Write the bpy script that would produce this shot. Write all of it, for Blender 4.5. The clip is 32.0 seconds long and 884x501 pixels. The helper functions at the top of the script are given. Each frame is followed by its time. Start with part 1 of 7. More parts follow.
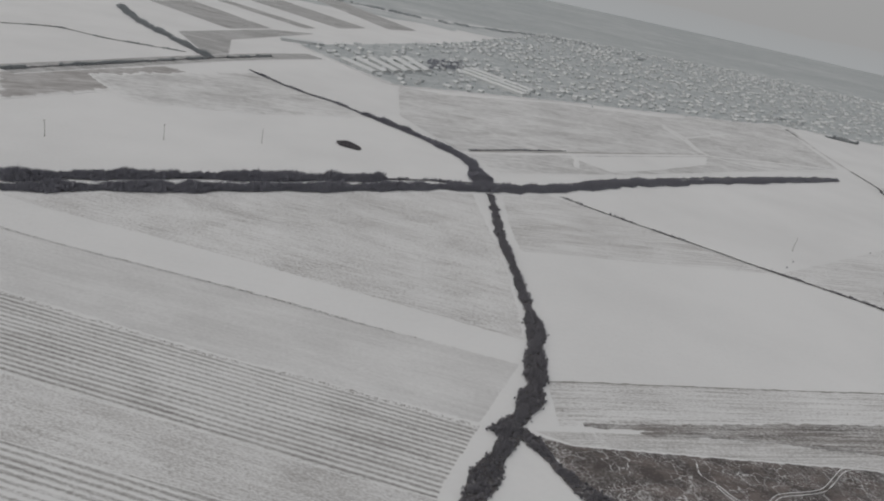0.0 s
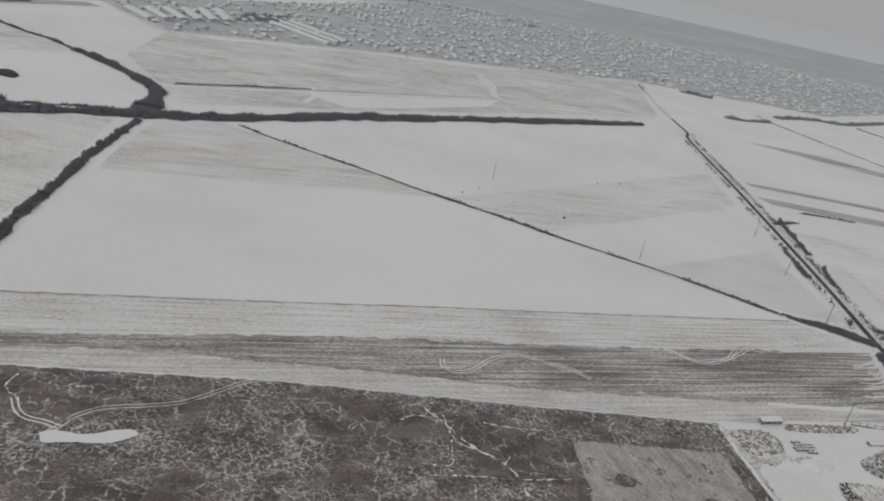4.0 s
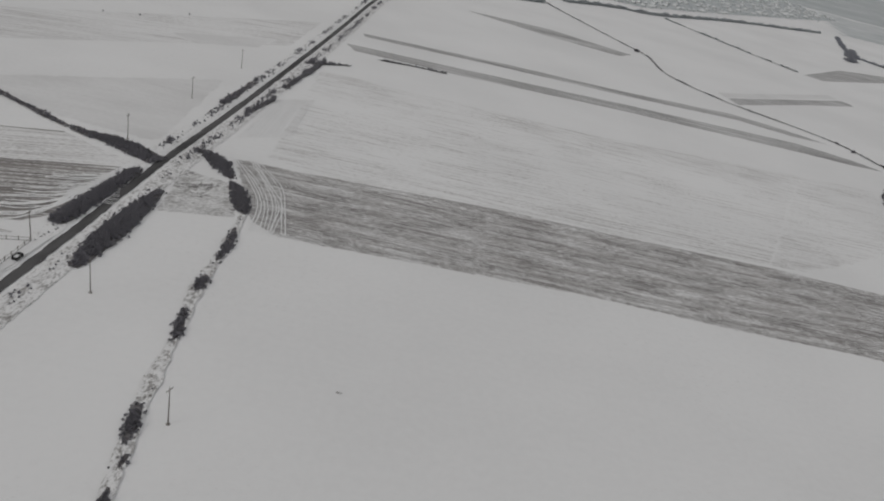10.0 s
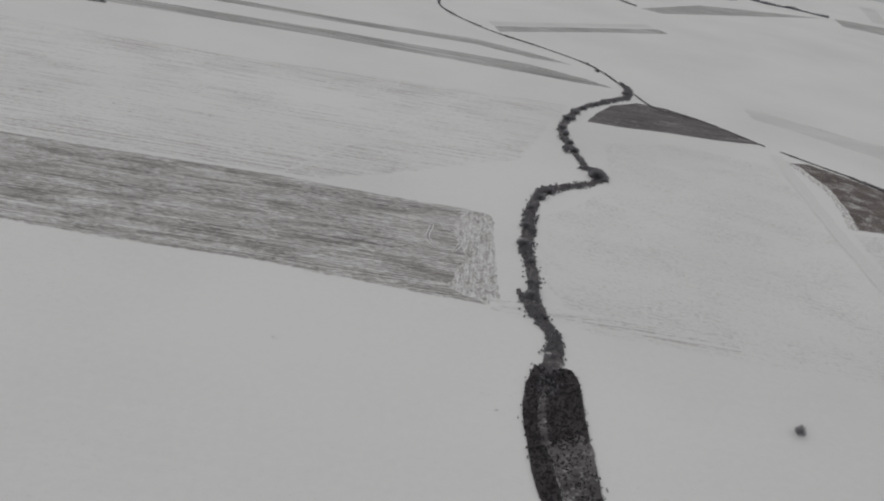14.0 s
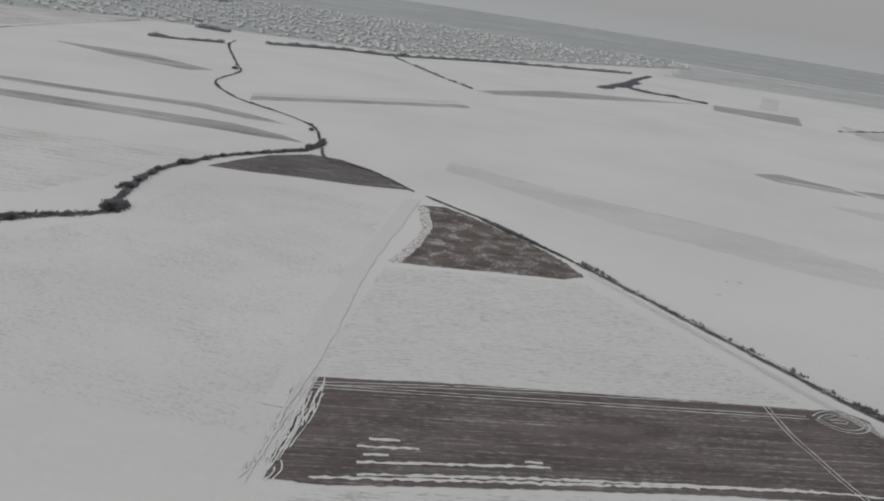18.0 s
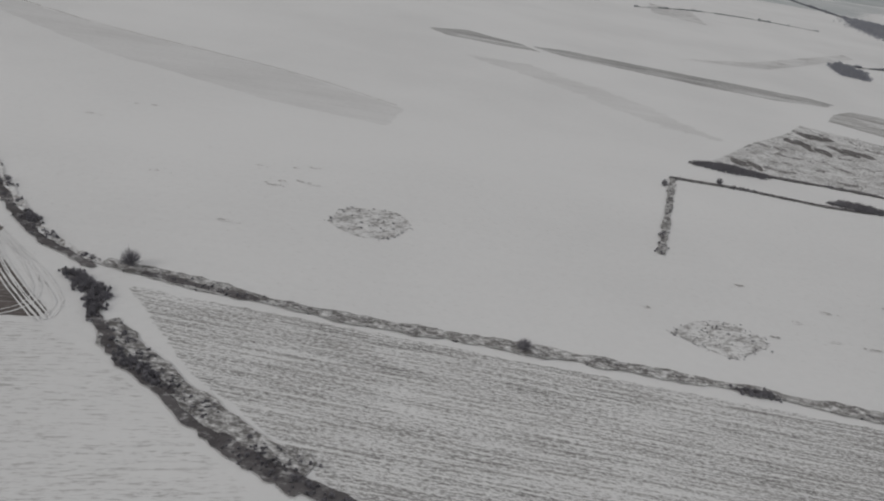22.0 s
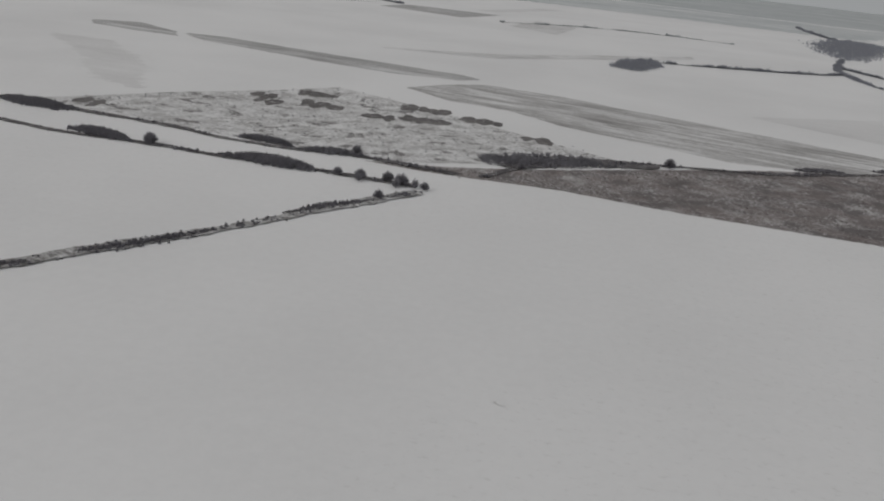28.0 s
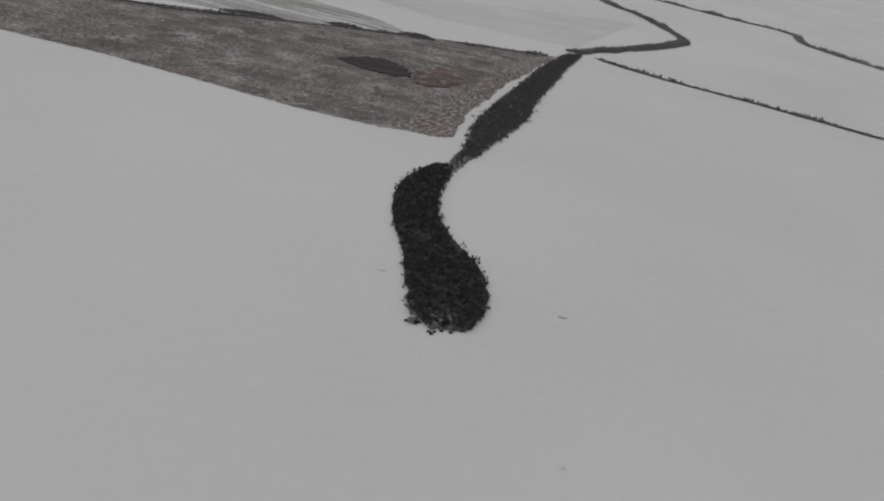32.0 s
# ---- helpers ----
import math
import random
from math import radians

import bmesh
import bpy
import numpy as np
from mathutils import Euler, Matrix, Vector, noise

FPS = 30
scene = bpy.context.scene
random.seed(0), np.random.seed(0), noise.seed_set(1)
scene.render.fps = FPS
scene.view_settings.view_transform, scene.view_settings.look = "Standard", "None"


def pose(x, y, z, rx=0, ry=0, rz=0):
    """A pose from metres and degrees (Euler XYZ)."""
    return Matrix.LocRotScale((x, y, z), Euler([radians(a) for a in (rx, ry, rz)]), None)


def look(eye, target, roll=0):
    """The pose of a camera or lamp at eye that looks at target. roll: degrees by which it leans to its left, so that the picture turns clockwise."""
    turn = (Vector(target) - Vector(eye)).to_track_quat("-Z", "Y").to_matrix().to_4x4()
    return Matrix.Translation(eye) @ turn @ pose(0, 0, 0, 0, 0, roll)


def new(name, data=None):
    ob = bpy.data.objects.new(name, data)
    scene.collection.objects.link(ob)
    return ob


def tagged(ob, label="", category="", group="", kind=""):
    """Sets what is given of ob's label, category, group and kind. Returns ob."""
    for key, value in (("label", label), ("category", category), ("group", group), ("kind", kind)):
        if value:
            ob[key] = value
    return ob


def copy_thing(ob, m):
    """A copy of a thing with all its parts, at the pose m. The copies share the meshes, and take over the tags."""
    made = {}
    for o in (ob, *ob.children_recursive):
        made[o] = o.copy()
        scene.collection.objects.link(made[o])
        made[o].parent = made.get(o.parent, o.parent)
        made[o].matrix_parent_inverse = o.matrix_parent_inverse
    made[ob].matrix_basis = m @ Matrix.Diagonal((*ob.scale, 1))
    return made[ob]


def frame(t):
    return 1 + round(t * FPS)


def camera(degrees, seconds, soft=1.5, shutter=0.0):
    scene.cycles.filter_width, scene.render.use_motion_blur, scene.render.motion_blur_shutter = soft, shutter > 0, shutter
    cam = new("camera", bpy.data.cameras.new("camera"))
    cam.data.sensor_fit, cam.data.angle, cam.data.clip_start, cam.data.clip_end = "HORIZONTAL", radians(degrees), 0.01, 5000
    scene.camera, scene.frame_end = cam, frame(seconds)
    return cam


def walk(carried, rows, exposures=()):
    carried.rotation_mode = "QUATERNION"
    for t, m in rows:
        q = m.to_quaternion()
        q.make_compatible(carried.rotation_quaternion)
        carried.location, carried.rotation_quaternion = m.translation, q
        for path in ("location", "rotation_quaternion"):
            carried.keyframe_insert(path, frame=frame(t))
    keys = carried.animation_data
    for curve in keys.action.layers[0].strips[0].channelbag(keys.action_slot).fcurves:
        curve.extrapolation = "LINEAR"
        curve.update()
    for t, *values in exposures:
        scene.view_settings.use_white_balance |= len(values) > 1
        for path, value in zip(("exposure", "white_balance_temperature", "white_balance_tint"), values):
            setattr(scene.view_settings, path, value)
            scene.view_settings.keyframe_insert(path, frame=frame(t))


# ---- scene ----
# ---- camera and flight path ----
cam = camera(63.1, 32.0, soft=2.0)
PATH = [
    (0, (0.00, 0.00, 106.50), (14.68, 91.44, 68.76), 12.50),
    (0.5, (19.34, 1.16, 105.18), (34.09, 92.74, 67.83), 12.34),
    (1, (38.66, 2.33, 103.88), (53.90, 93.72, 66.25), 12.28),
    (1.5, (57.98, 3.52, 102.59), (73.70, 94.73, 64.74), 12.22),
    (2, (77.31, 4.70, 101.32), (93.19, 95.89, 63.48), 12.34),
    (2.5, (96.65, 5.85, 100.06), (112.46, 96.87, 61.76), 12.06),
    (3, (116.01, 6.97, 98.79), (133.42, 97.89, 60.98), 12.54),
    (3.5, (135.40, 8.02, 97.53), (152.77, 99.08, 60.04), 11.83),
    (5.5, (213.56, 10.48, 92.40), (233.53, 97.51, 47.37), 13.11),
    (6, (232.93, 10.87, 91.31), (253.24, 96.49, 43.82), 12.64),
    (6.5, (252.29, 11.26, 90.28), (271.63, 95.70, 40.33), 12.21),
    (7, (271.66, 11.68, 89.31), (289.08, 95.62, 37.83), 11.95),
    (7.5, (291.00, 12.15, 88.42), (309.03, 96.41, 37.67), 12.61),
    (8, (310.30, 12.69, 87.64), (328.85, 97.48, 37.99), 13.25),
    (8.5, (329.52, 13.28, 86.94), (348.56, 98.45, 38.11), 13.69),
    (9, (348.65, 13.90, 86.31), (368.28, 99.66, 38.76), 13.95),
    (9.5, (367.70, 14.45, 85.71), (387.69, 100.79, 39.38), 14.02),
    (10, (386.71, 14.93, 85.14), (407.58, 101.28, 39.23), 13.89),
    (10.5, (405.75, 15.33, 84.58), (426.40, 101.87, 38.92), 13.64),
    (11, (424.83, 15.66, 84.02), (444.51, 102.24, 38.03), 13.19),
    (11.5, (443.93, 15.89, 83.43), (463.47, 102.51, 37.43), 12.73),
    (12, (463.03, 16.03, 82.79), (483.36, 102.90, 37.61), 12.53),
    (12.5, (482.12, 16.07, 82.07), (502.44, 102.72, 36.47), 12.18),
    (13, (501.19, 16.03, 81.28), (521.50, 102.37, 35.10), 11.68),
    (13.5, (520.23, 15.93, 80.42), (540.39, 101.76, 33.23), 11.44),
    (14, (539.25, 15.80, 79.49), (558.79, 101.47, 31.76), 10.64),
    (14.5, (558.25, 15.63, 78.51), (577.29, 102.78, 33.33), 10.47),
    (16.5, (633.03, 14.41, 73.22), (646.14, 109.12, 43.93), 7.82),
    (17, (651.81, 14.19, 71.86), (665.32, 108.27, 40.79), 8.23),
    (17.5, (670.64, 13.99, 70.51), (684.79, 107.57, 38.21), 8.42),
    (18, (689.52, 13.83, 69.19), (704.34, 106.75, 35.35), 8.51),
    (18.5, (708.43, 13.68, 67.91), (725.59, 105.52, 32.23), 9.10),
    (19, (727.38, 13.58, 66.64), (747.02, 102.54, 25.40), 9.48),
    (19.5, (746.38, 13.50, 65.38), (766.36, 101.86, 23.04), 9.72),
    (20, (765.40, 13.39, 64.13), (785.92, 101.25, 21.00), 9.45),
    (20.5, (784.45, 13.26, 62.88), (805.39, 101.28, 20.28), 9.06),
    (21, (803.56, 13.10, 61.63), (825.15, 101.14, 19.42), 9.24),
    (21.5, (822.80, 12.90, 60.39), (844.79, 100.75, 17.98), 9.78),
    (22, (842.15, 12.69, 59.16), (864.29, 99.71, 15.15), 10.24),
    (22.5, (861.61, 12.49, 57.93), (884.04, 98.73, 12.54), 11.35),
    (23, (881.10, 12.29, 56.70), (903.00, 98.62, 11.24), 11.30),
    (23.5, (900.58, 12.03, 55.51), (923.09, 99.24, 12.05), 11.53),
    (24, (920.03, 11.72, 54.36), (941.29, 99.69, 11.82), 10.75),
    (24.5, (939.46, 11.39, 53.23), (960.94, 99.99, 12.13), 10.53),
    (26.5, (1016.14, 10.12, 49.23), (1023.49, 100.07, 6.17), 8.34),
    (27, (1035.21, 9.67, 48.34), (1037.21, 101.55, 8.92), 5.26),
    (27.5, (1054.27, 9.22, 47.49), (1058.23, 101.35, 8.81), 6.10),
    (28, (1073.35, 8.76, 46.67), (1076.41, 101.15, 8.53), 6.29),
    (28.5, (1092.50, 8.25, 45.85), (1091.52, 101.39, 9.45), 5.12),
    (29, (1111.63, 7.73, 45.02), (1110.01, 102.31, 12.61), 4.87),
    (29.5, (1130.72, 7.17, 44.20), (1126.10, 102.81, 15.34), 4.93),
    (30, (1149.79, 6.62, 43.44), (1145.89, 101.66, 12.59), 5.30),
    (30.5, (1168.81, 6.07, 42.75), (1170.94, 99.54, 7.27), 7.85),
    (31, (1187.77, 5.54, 42.15), (1195.88, 96.04, 0.38), 10.79),
    (31.5, (1206.71, 5.03, 41.59), (1215.59, 95.10, -0.95), 11.12),
    (32, (1225.64, 4.53, 41.03), (1235.34, 93.24, -4.08), 11.39),
]
EXPOSURES = [(0, 0.16), (3, 0.18), (6, 0.35), (9, 0.13), (10.5, 0.08), (13, 0.12), (16.5, 0.12), (18, 0.12), (19, 0.29), (20, 0.30), (22, 0.06), (24, 0.08), (28, 0.02), (32, 0.0)]
walk(cam, [(t, look(eye, target, roll)) for t, eye, target, roll in PATH], EXPOSURES)

# ---- overcast winter light ----
world = bpy.data.worlds.new("overcast_sky")
scene.world = world
world.use_nodes = True
wn = world.node_tree.nodes
wl = world.node_tree.links
wn.clear()
sky = wn.new("ShaderNodeTexSky")
sky.sky_type = "NISHITA"
sky.sun_disc = False
sky.sun_elevation = radians(24)
sky.sun_rotation = radians(-60)
sky.dust_density = 6.0
dim = wn.new("ShaderNodeVectorMath")
dim.operation = "SCALE"
dim.inputs["Scale"].default_value = 0.07
cloud = wn.new("ShaderNodeMix")
cloud.data_type = "RGBA"
cloud.inputs[0].default_value = 0.92
ray = wn.new("ShaderNodeTexCoord")
split = wn.new("ShaderNodeSeparateXYZ")
wl.new(ray.outputs["Generated"], split.inputs[0])
rise = wn.new("ShaderNodeMapRange")
rise.inputs[1].default_value, rise.inputs[2].default_value = 0.0, 1.0
rise.inputs[3].default_value, rise.inputs[4].default_value = 0.345, 0.448
wl.new(split.outputs[2], rise.inputs[0])
grey = wn.new("ShaderNodeCombineColor")
for channel in range(3):
    wl.new(rise.outputs[0], grey.inputs[channel])
wl.new(grey.outputs[0], cloud.inputs[7])
back = wn.new("ShaderNodeBackground")
world_out = wn.new("ShaderNodeOutputWorld")
wl.new(sky.outputs[0], dim.inputs[0])
wl.new(dim.outputs[0], cloud.inputs[6])
wl.new(cloud.outputs[2], back.inputs[0])
wl.new(back.outputs[0], world_out.inputs[0])
back.inputs[1].default_value = 0.92

sun_data = bpy.data.lights.new("sun", "SUN")
sun_data.energy = 0.5
sun_data.angle = radians(20)
sun_data.color = (1.0, 0.97, 0.93)
sun = new("sun", sun_data)
sun.rotation_euler = (radians(60), 0, radians(-60))


# ---- materials ----
SNOW_A, SNOW_B = (0.84, 0.84, 0.845), (0.76, 0.76, 0.765)


class Nodes:
    """A small builder for shader node trees."""

    def __init__(self, name):
        self.mat = bpy.data.materials.new(name)
        self.mat.use_nodes = True
        self.tree = self.mat.node_tree
        self.tree.nodes.clear()
        self.out = self.node("ShaderNodeOutputMaterial")
        self.bsdf = self.node("ShaderNodeBsdfPrincipled")
        self.link(self.bsdf.outputs[0], self.out.inputs[0])
        self.bsdf.inputs["Specular IOR Level"].default_value = 0.2

    def node(self, kind):
        return self.tree.nodes.new(kind)

    def link(self, a, b):
        self.tree.links.new(a, b)

    def set(self, socket, value):
        if isinstance(value, bpy.types.NodeSocket):
            self.link(value, socket)
        elif isinstance(value, tuple) and len(value) == 3 and socket.type == "RGBA":
            socket.default_value = (*value, 1)
        else:
            socket.default_value = value

    def math(self, op, a, b=0.0, c=0.0, clamp=False):
        n = self.node("ShaderNodeMath")
        n.operation, n.use_clamp = op, clamp
        for socket, value in zip(n.inputs, (a, b, c)):
            self.set(socket, value)
        return n.outputs[0]

    def place(self, angle=0.0, stretch=(1.0, 1.0, 1.0)):
        """World position turned so that x runs along the rows, then scaled."""
        geo = self.node("ShaderNodeNewGeometry")
        turn = self.node("ShaderNodeVectorRotate")
        turn.rotation_type = "Z_AXIS"
        turn.inputs["Angle"].default_value = -radians(angle)
        self.link(geo.outputs["Position"], turn.inputs["Vector"])
        scale = self.node("ShaderNodeVectorMath")
        scale.operation = "MULTIPLY"
        scale.inputs[1].default_value = stretch
        self.link(turn.outputs[0], scale.inputs[0])
        return scale.outputs[0]

    def noise(self, vector, scale=1.0, detail=3.0, rough=0.55, warp=0.0):
        n = self.node("ShaderNodeTexNoise")
        n.inputs["Scale"].default_value = scale
        n.inputs["Detail"].default_value = detail
        n.inputs["Roughness"].default_value = rough
        n.inputs["Distortion"].default_value = warp
        self.link(vector, n.inputs["Vector"])
        return n.outputs["Fac"]

    def step(self, value, low, high):
        n = self.node("ShaderNodeMapRange")
        n.interpolation_type = "SMOOTHSTEP"
        for socket, v in zip(n.inputs[1:5], (low, high, 0.0, 1.0)):
            socket.default_value = v
        self.set(n.inputs[0], value)
        return n.outputs[0]

    def mix(self, fac, a, b):
        n = self.node("ShaderNodeMix")
        n.data_type = "RGBA"
        self.set(n.inputs[0], fac)
        self.set(n.inputs[6], a)
        self.set(n.inputs[7], b)
        return n.outputs[2]

    def attribute(self, name):
        n = self.node("ShaderNodeAttribute")
        n.attribute_name = name
        return n.outputs["Fac"]

    def random(self):
        return self.node("ShaderNodeObjectInfo").outputs["Random"]

    def island(self):
        return self.node("ShaderNodeNewGeometry").outputs["Random Per Island"]

    def done(self, colour, rough=0.8, height=None, relief=0.3, depth=0.1, metal=0.0):
        self.set(self.bsdf.inputs["Base Color"], colour)
        self.set(self.bsdf.inputs["Roughness"], rough)
        self.bsdf.inputs["Metallic"].default_value = metal
        if height is not None:
            b = self.node("ShaderNodeBump")
            b.inputs["Strength"].default_value = relief
            b.inputs["Distance"].default_value = depth
            self.link(height, b.inputs["Height"])
            self.link(b.outputs[0], self.bsdf.inputs["Normal"])
        return self.mat


def snow_colour(n):
    """Snow with wide wind drifts and a fine crust; shared by the ground and by every field."""
    p = n.place(0)
    wide = n.noise(p, 0.013, 3)
    fine = n.noise(p, 0.6, 4, 0.65)
    streak = n.noise(n.place(-11, (0.02, 0.55, 1)), 1.0, 4, 0.6)
    tone = n.math("ADD", n.math("MULTIPLY", wide, 0.8), n.math("MULTIPLY", fine, 0.28))
    tone = n.math("MULTIPLY_ADD", streak, 0.09, tone)
    colour = n.mix(n.step(tone, 0.4, 0.85), SNOW_A, SNOW_B)
    specks = n.math("MULTIPLY", n.step(n.noise(n.place(-12, (0.5, 1, 1)), 1.5, 5, 0.75), 0.56, 0.68), n.step(n.noise(p, 0.011, 3), 0.44, 0.62))
    return n.mix(n.math("MULTIPLY", specks, 0.2), colour, (0.36, 0.345, 0.335)), fine


def snow_ground():
    n = Nodes("snow")
    colour, fine = snow_colour(n)
    return n.done(colour, 0.85, fine, 0.4, 0.12)


def field_material(name, angle=0, soil=(0.13, 0.11, 0.10), soil2=(0.22, 0.20, 0.19), rows=0.5, spacing=6.0, comb=0.0,
                   patch=0.5, patch_size=30.0, fine=0.3, cover=0.5, soft=0.12, most=1.0, grit=1.6, fade=True, squash=0.45, run=0.02, lace=0.0, lace_size=1.6, dense=None, dense_size=8.0, dense_from=0.52):
    """Soil, stubble or weeds that show through snow. cover: share of bare ground; rows: weight of streaks along the
    working direction; comb: weight of regular furrows; lace: a net of snow between the plants; dense: colour of
    the thicker stands of dead growth, with crisp rims."""
    n = Nodes(name)
    snow, crust = snow_colour(n)
    streak = n.noise(n.place(angle, (run, 1.0 / spacing, 1)), 1.0, 5, 0.62)
    blot = n.noise(n.place(angle, (squash, 1, 1)), 1.0 / patch_size, 4, 0.6, 0.4)
    grain = n.noise(n.place(angle, (min(1.0, squash * 0.8), 1, 1)), grit, 5, 0.72)
    total = rows + patch + fine
    value = n.math("MULTIPLY", streak, rows / total)
    value = n.math("MULTIPLY_ADD", blot, patch / total, value)
    value = n.math("MULTIPLY_ADD", grain, fine / total, value)
    if comb:
        sep = n.node("ShaderNodeSeparateXYZ")
        n.link(n.place(angle), sep.inputs[0])
        bend = n.math("MULTIPLY", n.noise(n.place(angle, (0.03, 0.08, 1)), 1.0, 2), 2.5)
        wave = n.math("SINE", n.math("MULTIPLY_ADD", sep.outputs[1], 2 * math.pi / spacing, bend))
        value = n.math("MULTIPLY_ADD", wave, comb, value)
    middle = 0.5 + (0.5 - cover) * 0.5
    fac = n.step(value, middle - soft, middle + soft)
    if lace:
        bent = n.node("ShaderNodeVectorMath")
        bent.operation = "MULTIPLY_ADD"
        drift_by = n.node("ShaderNodeTexNoise")
        drift_by.inputs["Scale"].default_value = 0.7 / lace_size
        n.link(n.place(0), drift_by.inputs["Vector"])
        n.link(drift_by.outputs["Color"], bent.inputs[0])
        bent.inputs[1].default_value = (1.6 * lace_size, 1.6 * lace_size, 0)
        n.link(n.place(0, (1, 1, 0)), bent.inputs[2])
        threads = []
        for size, width in ((lace_size, 0.095), (lace_size * 2.6, 0.055)):
            cell = n.node("ShaderNodeTexVoronoi")
            cell.feature = "DISTANCE_TO_EDGE"
            cell.inputs["Scale"].default_value = 1.0 / size
            n.link(bent.outputs[0], cell.inputs["Vector"])
            threads.append(n.math("SUBTRACT", 1.0, n.step(cell.outputs["Distance"], width * 0.35, width)))
        thick = n.step(n.noise(n.place(10, (0.6, 1, 1)), 0.055, 4, 0.6), 0.42, 0.62)
        net = n.math("MAXIMUM", n.math("MULTIPLY", threads[0], thick), n.math("MULTIPLY", threads[1], n.step(n.noise(n.place(40), 0.11, 3), 0.42, 0.6)))
        net = n.math("MULTIPLY", net, n.step(n.noise(n.place(0), 1.2, 4, 0.75), 0.38, 0.6))
        fac = n.math("MULTIPLY", fac, n.math("SUBTRACT", 1.0, n.math("MULTIPLY", net, lace)))
    edge = n.math("MULTIPLY", n.attribute("edge"), n.math("MULTIPLY_ADD", n.noise(n.place(angle, (0.6, 1, 1)), 1.1 if fade else 2.2, 4, 0.7), 1.6, 0.2))
    fac = n.math("MULTIPLY", fac, most)
    if fade:
        fac = n.math("MULTIPLY", fac, n.step(edge, 0.35, 0.62))
    bare = n.mix(n.step(n.noise(n.place(angle, (0.3, 1, 1)), 0.19, 5, 0.65), 0.35, 0.65), soil, soil2)
    if dense:
        stand = n.noise(n.place(angle, (0.85, 1, 1)), 1.0 / dense_size, 6, 0.62, 0.3)
        stand = n.step(n.math("MULTIPLY_ADD", grain, 0.36, n.math("MULTIPLY", stand, 0.82)), dense_from + 0.05, dense_from + 0.16)
        if fade:
            stand = n.math("MULTIPLY", stand, n.step(edge, 0.35, 0.62))
        bare = n.mix(n.math("MULTIPLY", stand, 0.8), bare, dense)
        fac = n.math("MAXIMUM", fac, n.math("MULTIPLY", stand, 0.9))
    colour = n.mix(fac, snow, bare)
    n.done(colour, 0.85, n.math("SUBTRACT", crust, n.math("MULTIPLY", fac, 0.7)), 0.4, 0.12)
    clear = n.node("ShaderNodeBsdfTransparent")
    blend = n.node("ShaderNodeMixShader")
    n.set(blend.inputs[0], n.math("GREATER_THAN", edge, 0.27 if fade else 0.44))
    n.link(clear.outputs[0], blend.inputs[1])
    n.link(n.bsdf.outputs[0], blend.inputs[2])
    n.link(blend.outputs[0], n.out.inputs[0])
    return n.mat


def twig_material(name, dark, light):
    n = Nodes(name)
    tone = n.math("ADD", n.math("MULTIPLY", n.island(), 0.6), n.math("MULTIPLY", n.noise(n.place(0), 0.15, 3), 0.5))
    return n.done(n.mix(tone, dark, light), 0.9)


M_SNOW = snow_ground()
M_TWIG = twig_material("bare_twigs", (0.19, 0.185, 0.206), (0.33, 0.323, 0.35))
# Farther stands get paler, bluer twigs: distance haze put into base colour.
M_TWIG_FAR = twig_material("far_haze_twigs", (0.35, 0.375, 0.40), (0.49, 0.51, 0.525))
M_TWIG_BELT = twig_material("haze_belt_twigs", (0.21, 0.21, 0.245), (0.34, 0.34, 0.38))
M_TWIG_VILLAGE = twig_material("village_haze_twigs", (0.42, 0.455, 0.475), (0.53, 0.555, 0.57))
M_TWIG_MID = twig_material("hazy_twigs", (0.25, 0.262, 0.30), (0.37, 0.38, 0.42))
M_WEED_STALK = twig_material("russet_stalks", (0.10, 0.078, 0.075), (0.17, 0.135, 0.128))
M_TWIG_GULLY = twig_material("gully_twigs", (0.105, 0.10, 0.11), (0.165, 0.16, 0.172))
M_REED = twig_material("dark_reeds", (0.06, 0.056, 0.062), (0.082, 0.077, 0.084))


# ---- mesh helpers ----
def mesh_object(name, verts, faces, material, parent=None, label=""):
    me = bpy.data.meshes.new(name)
    me.from_pydata([tuple(v) for v in verts], [], faces)
    me.update()
    if material:
        me.materials.append(material)
    ob = new(name, me)
    if parent is not None:
        ob.parent = parent
    if label:
        ob["label"] = label
    return ob


def part(name, bm, material, parent, label=""):
    me = bpy.data.meshes.new(name)
    bm.to_mesh(me)
    bm.free()
    if material:
        me.materials.append(material)
    ob = new(name, me)
    ob.parent = parent
    if label:
        ob["label"] = label
    return ob


LEVEL = [0.0]
UNDER = [0.0006]


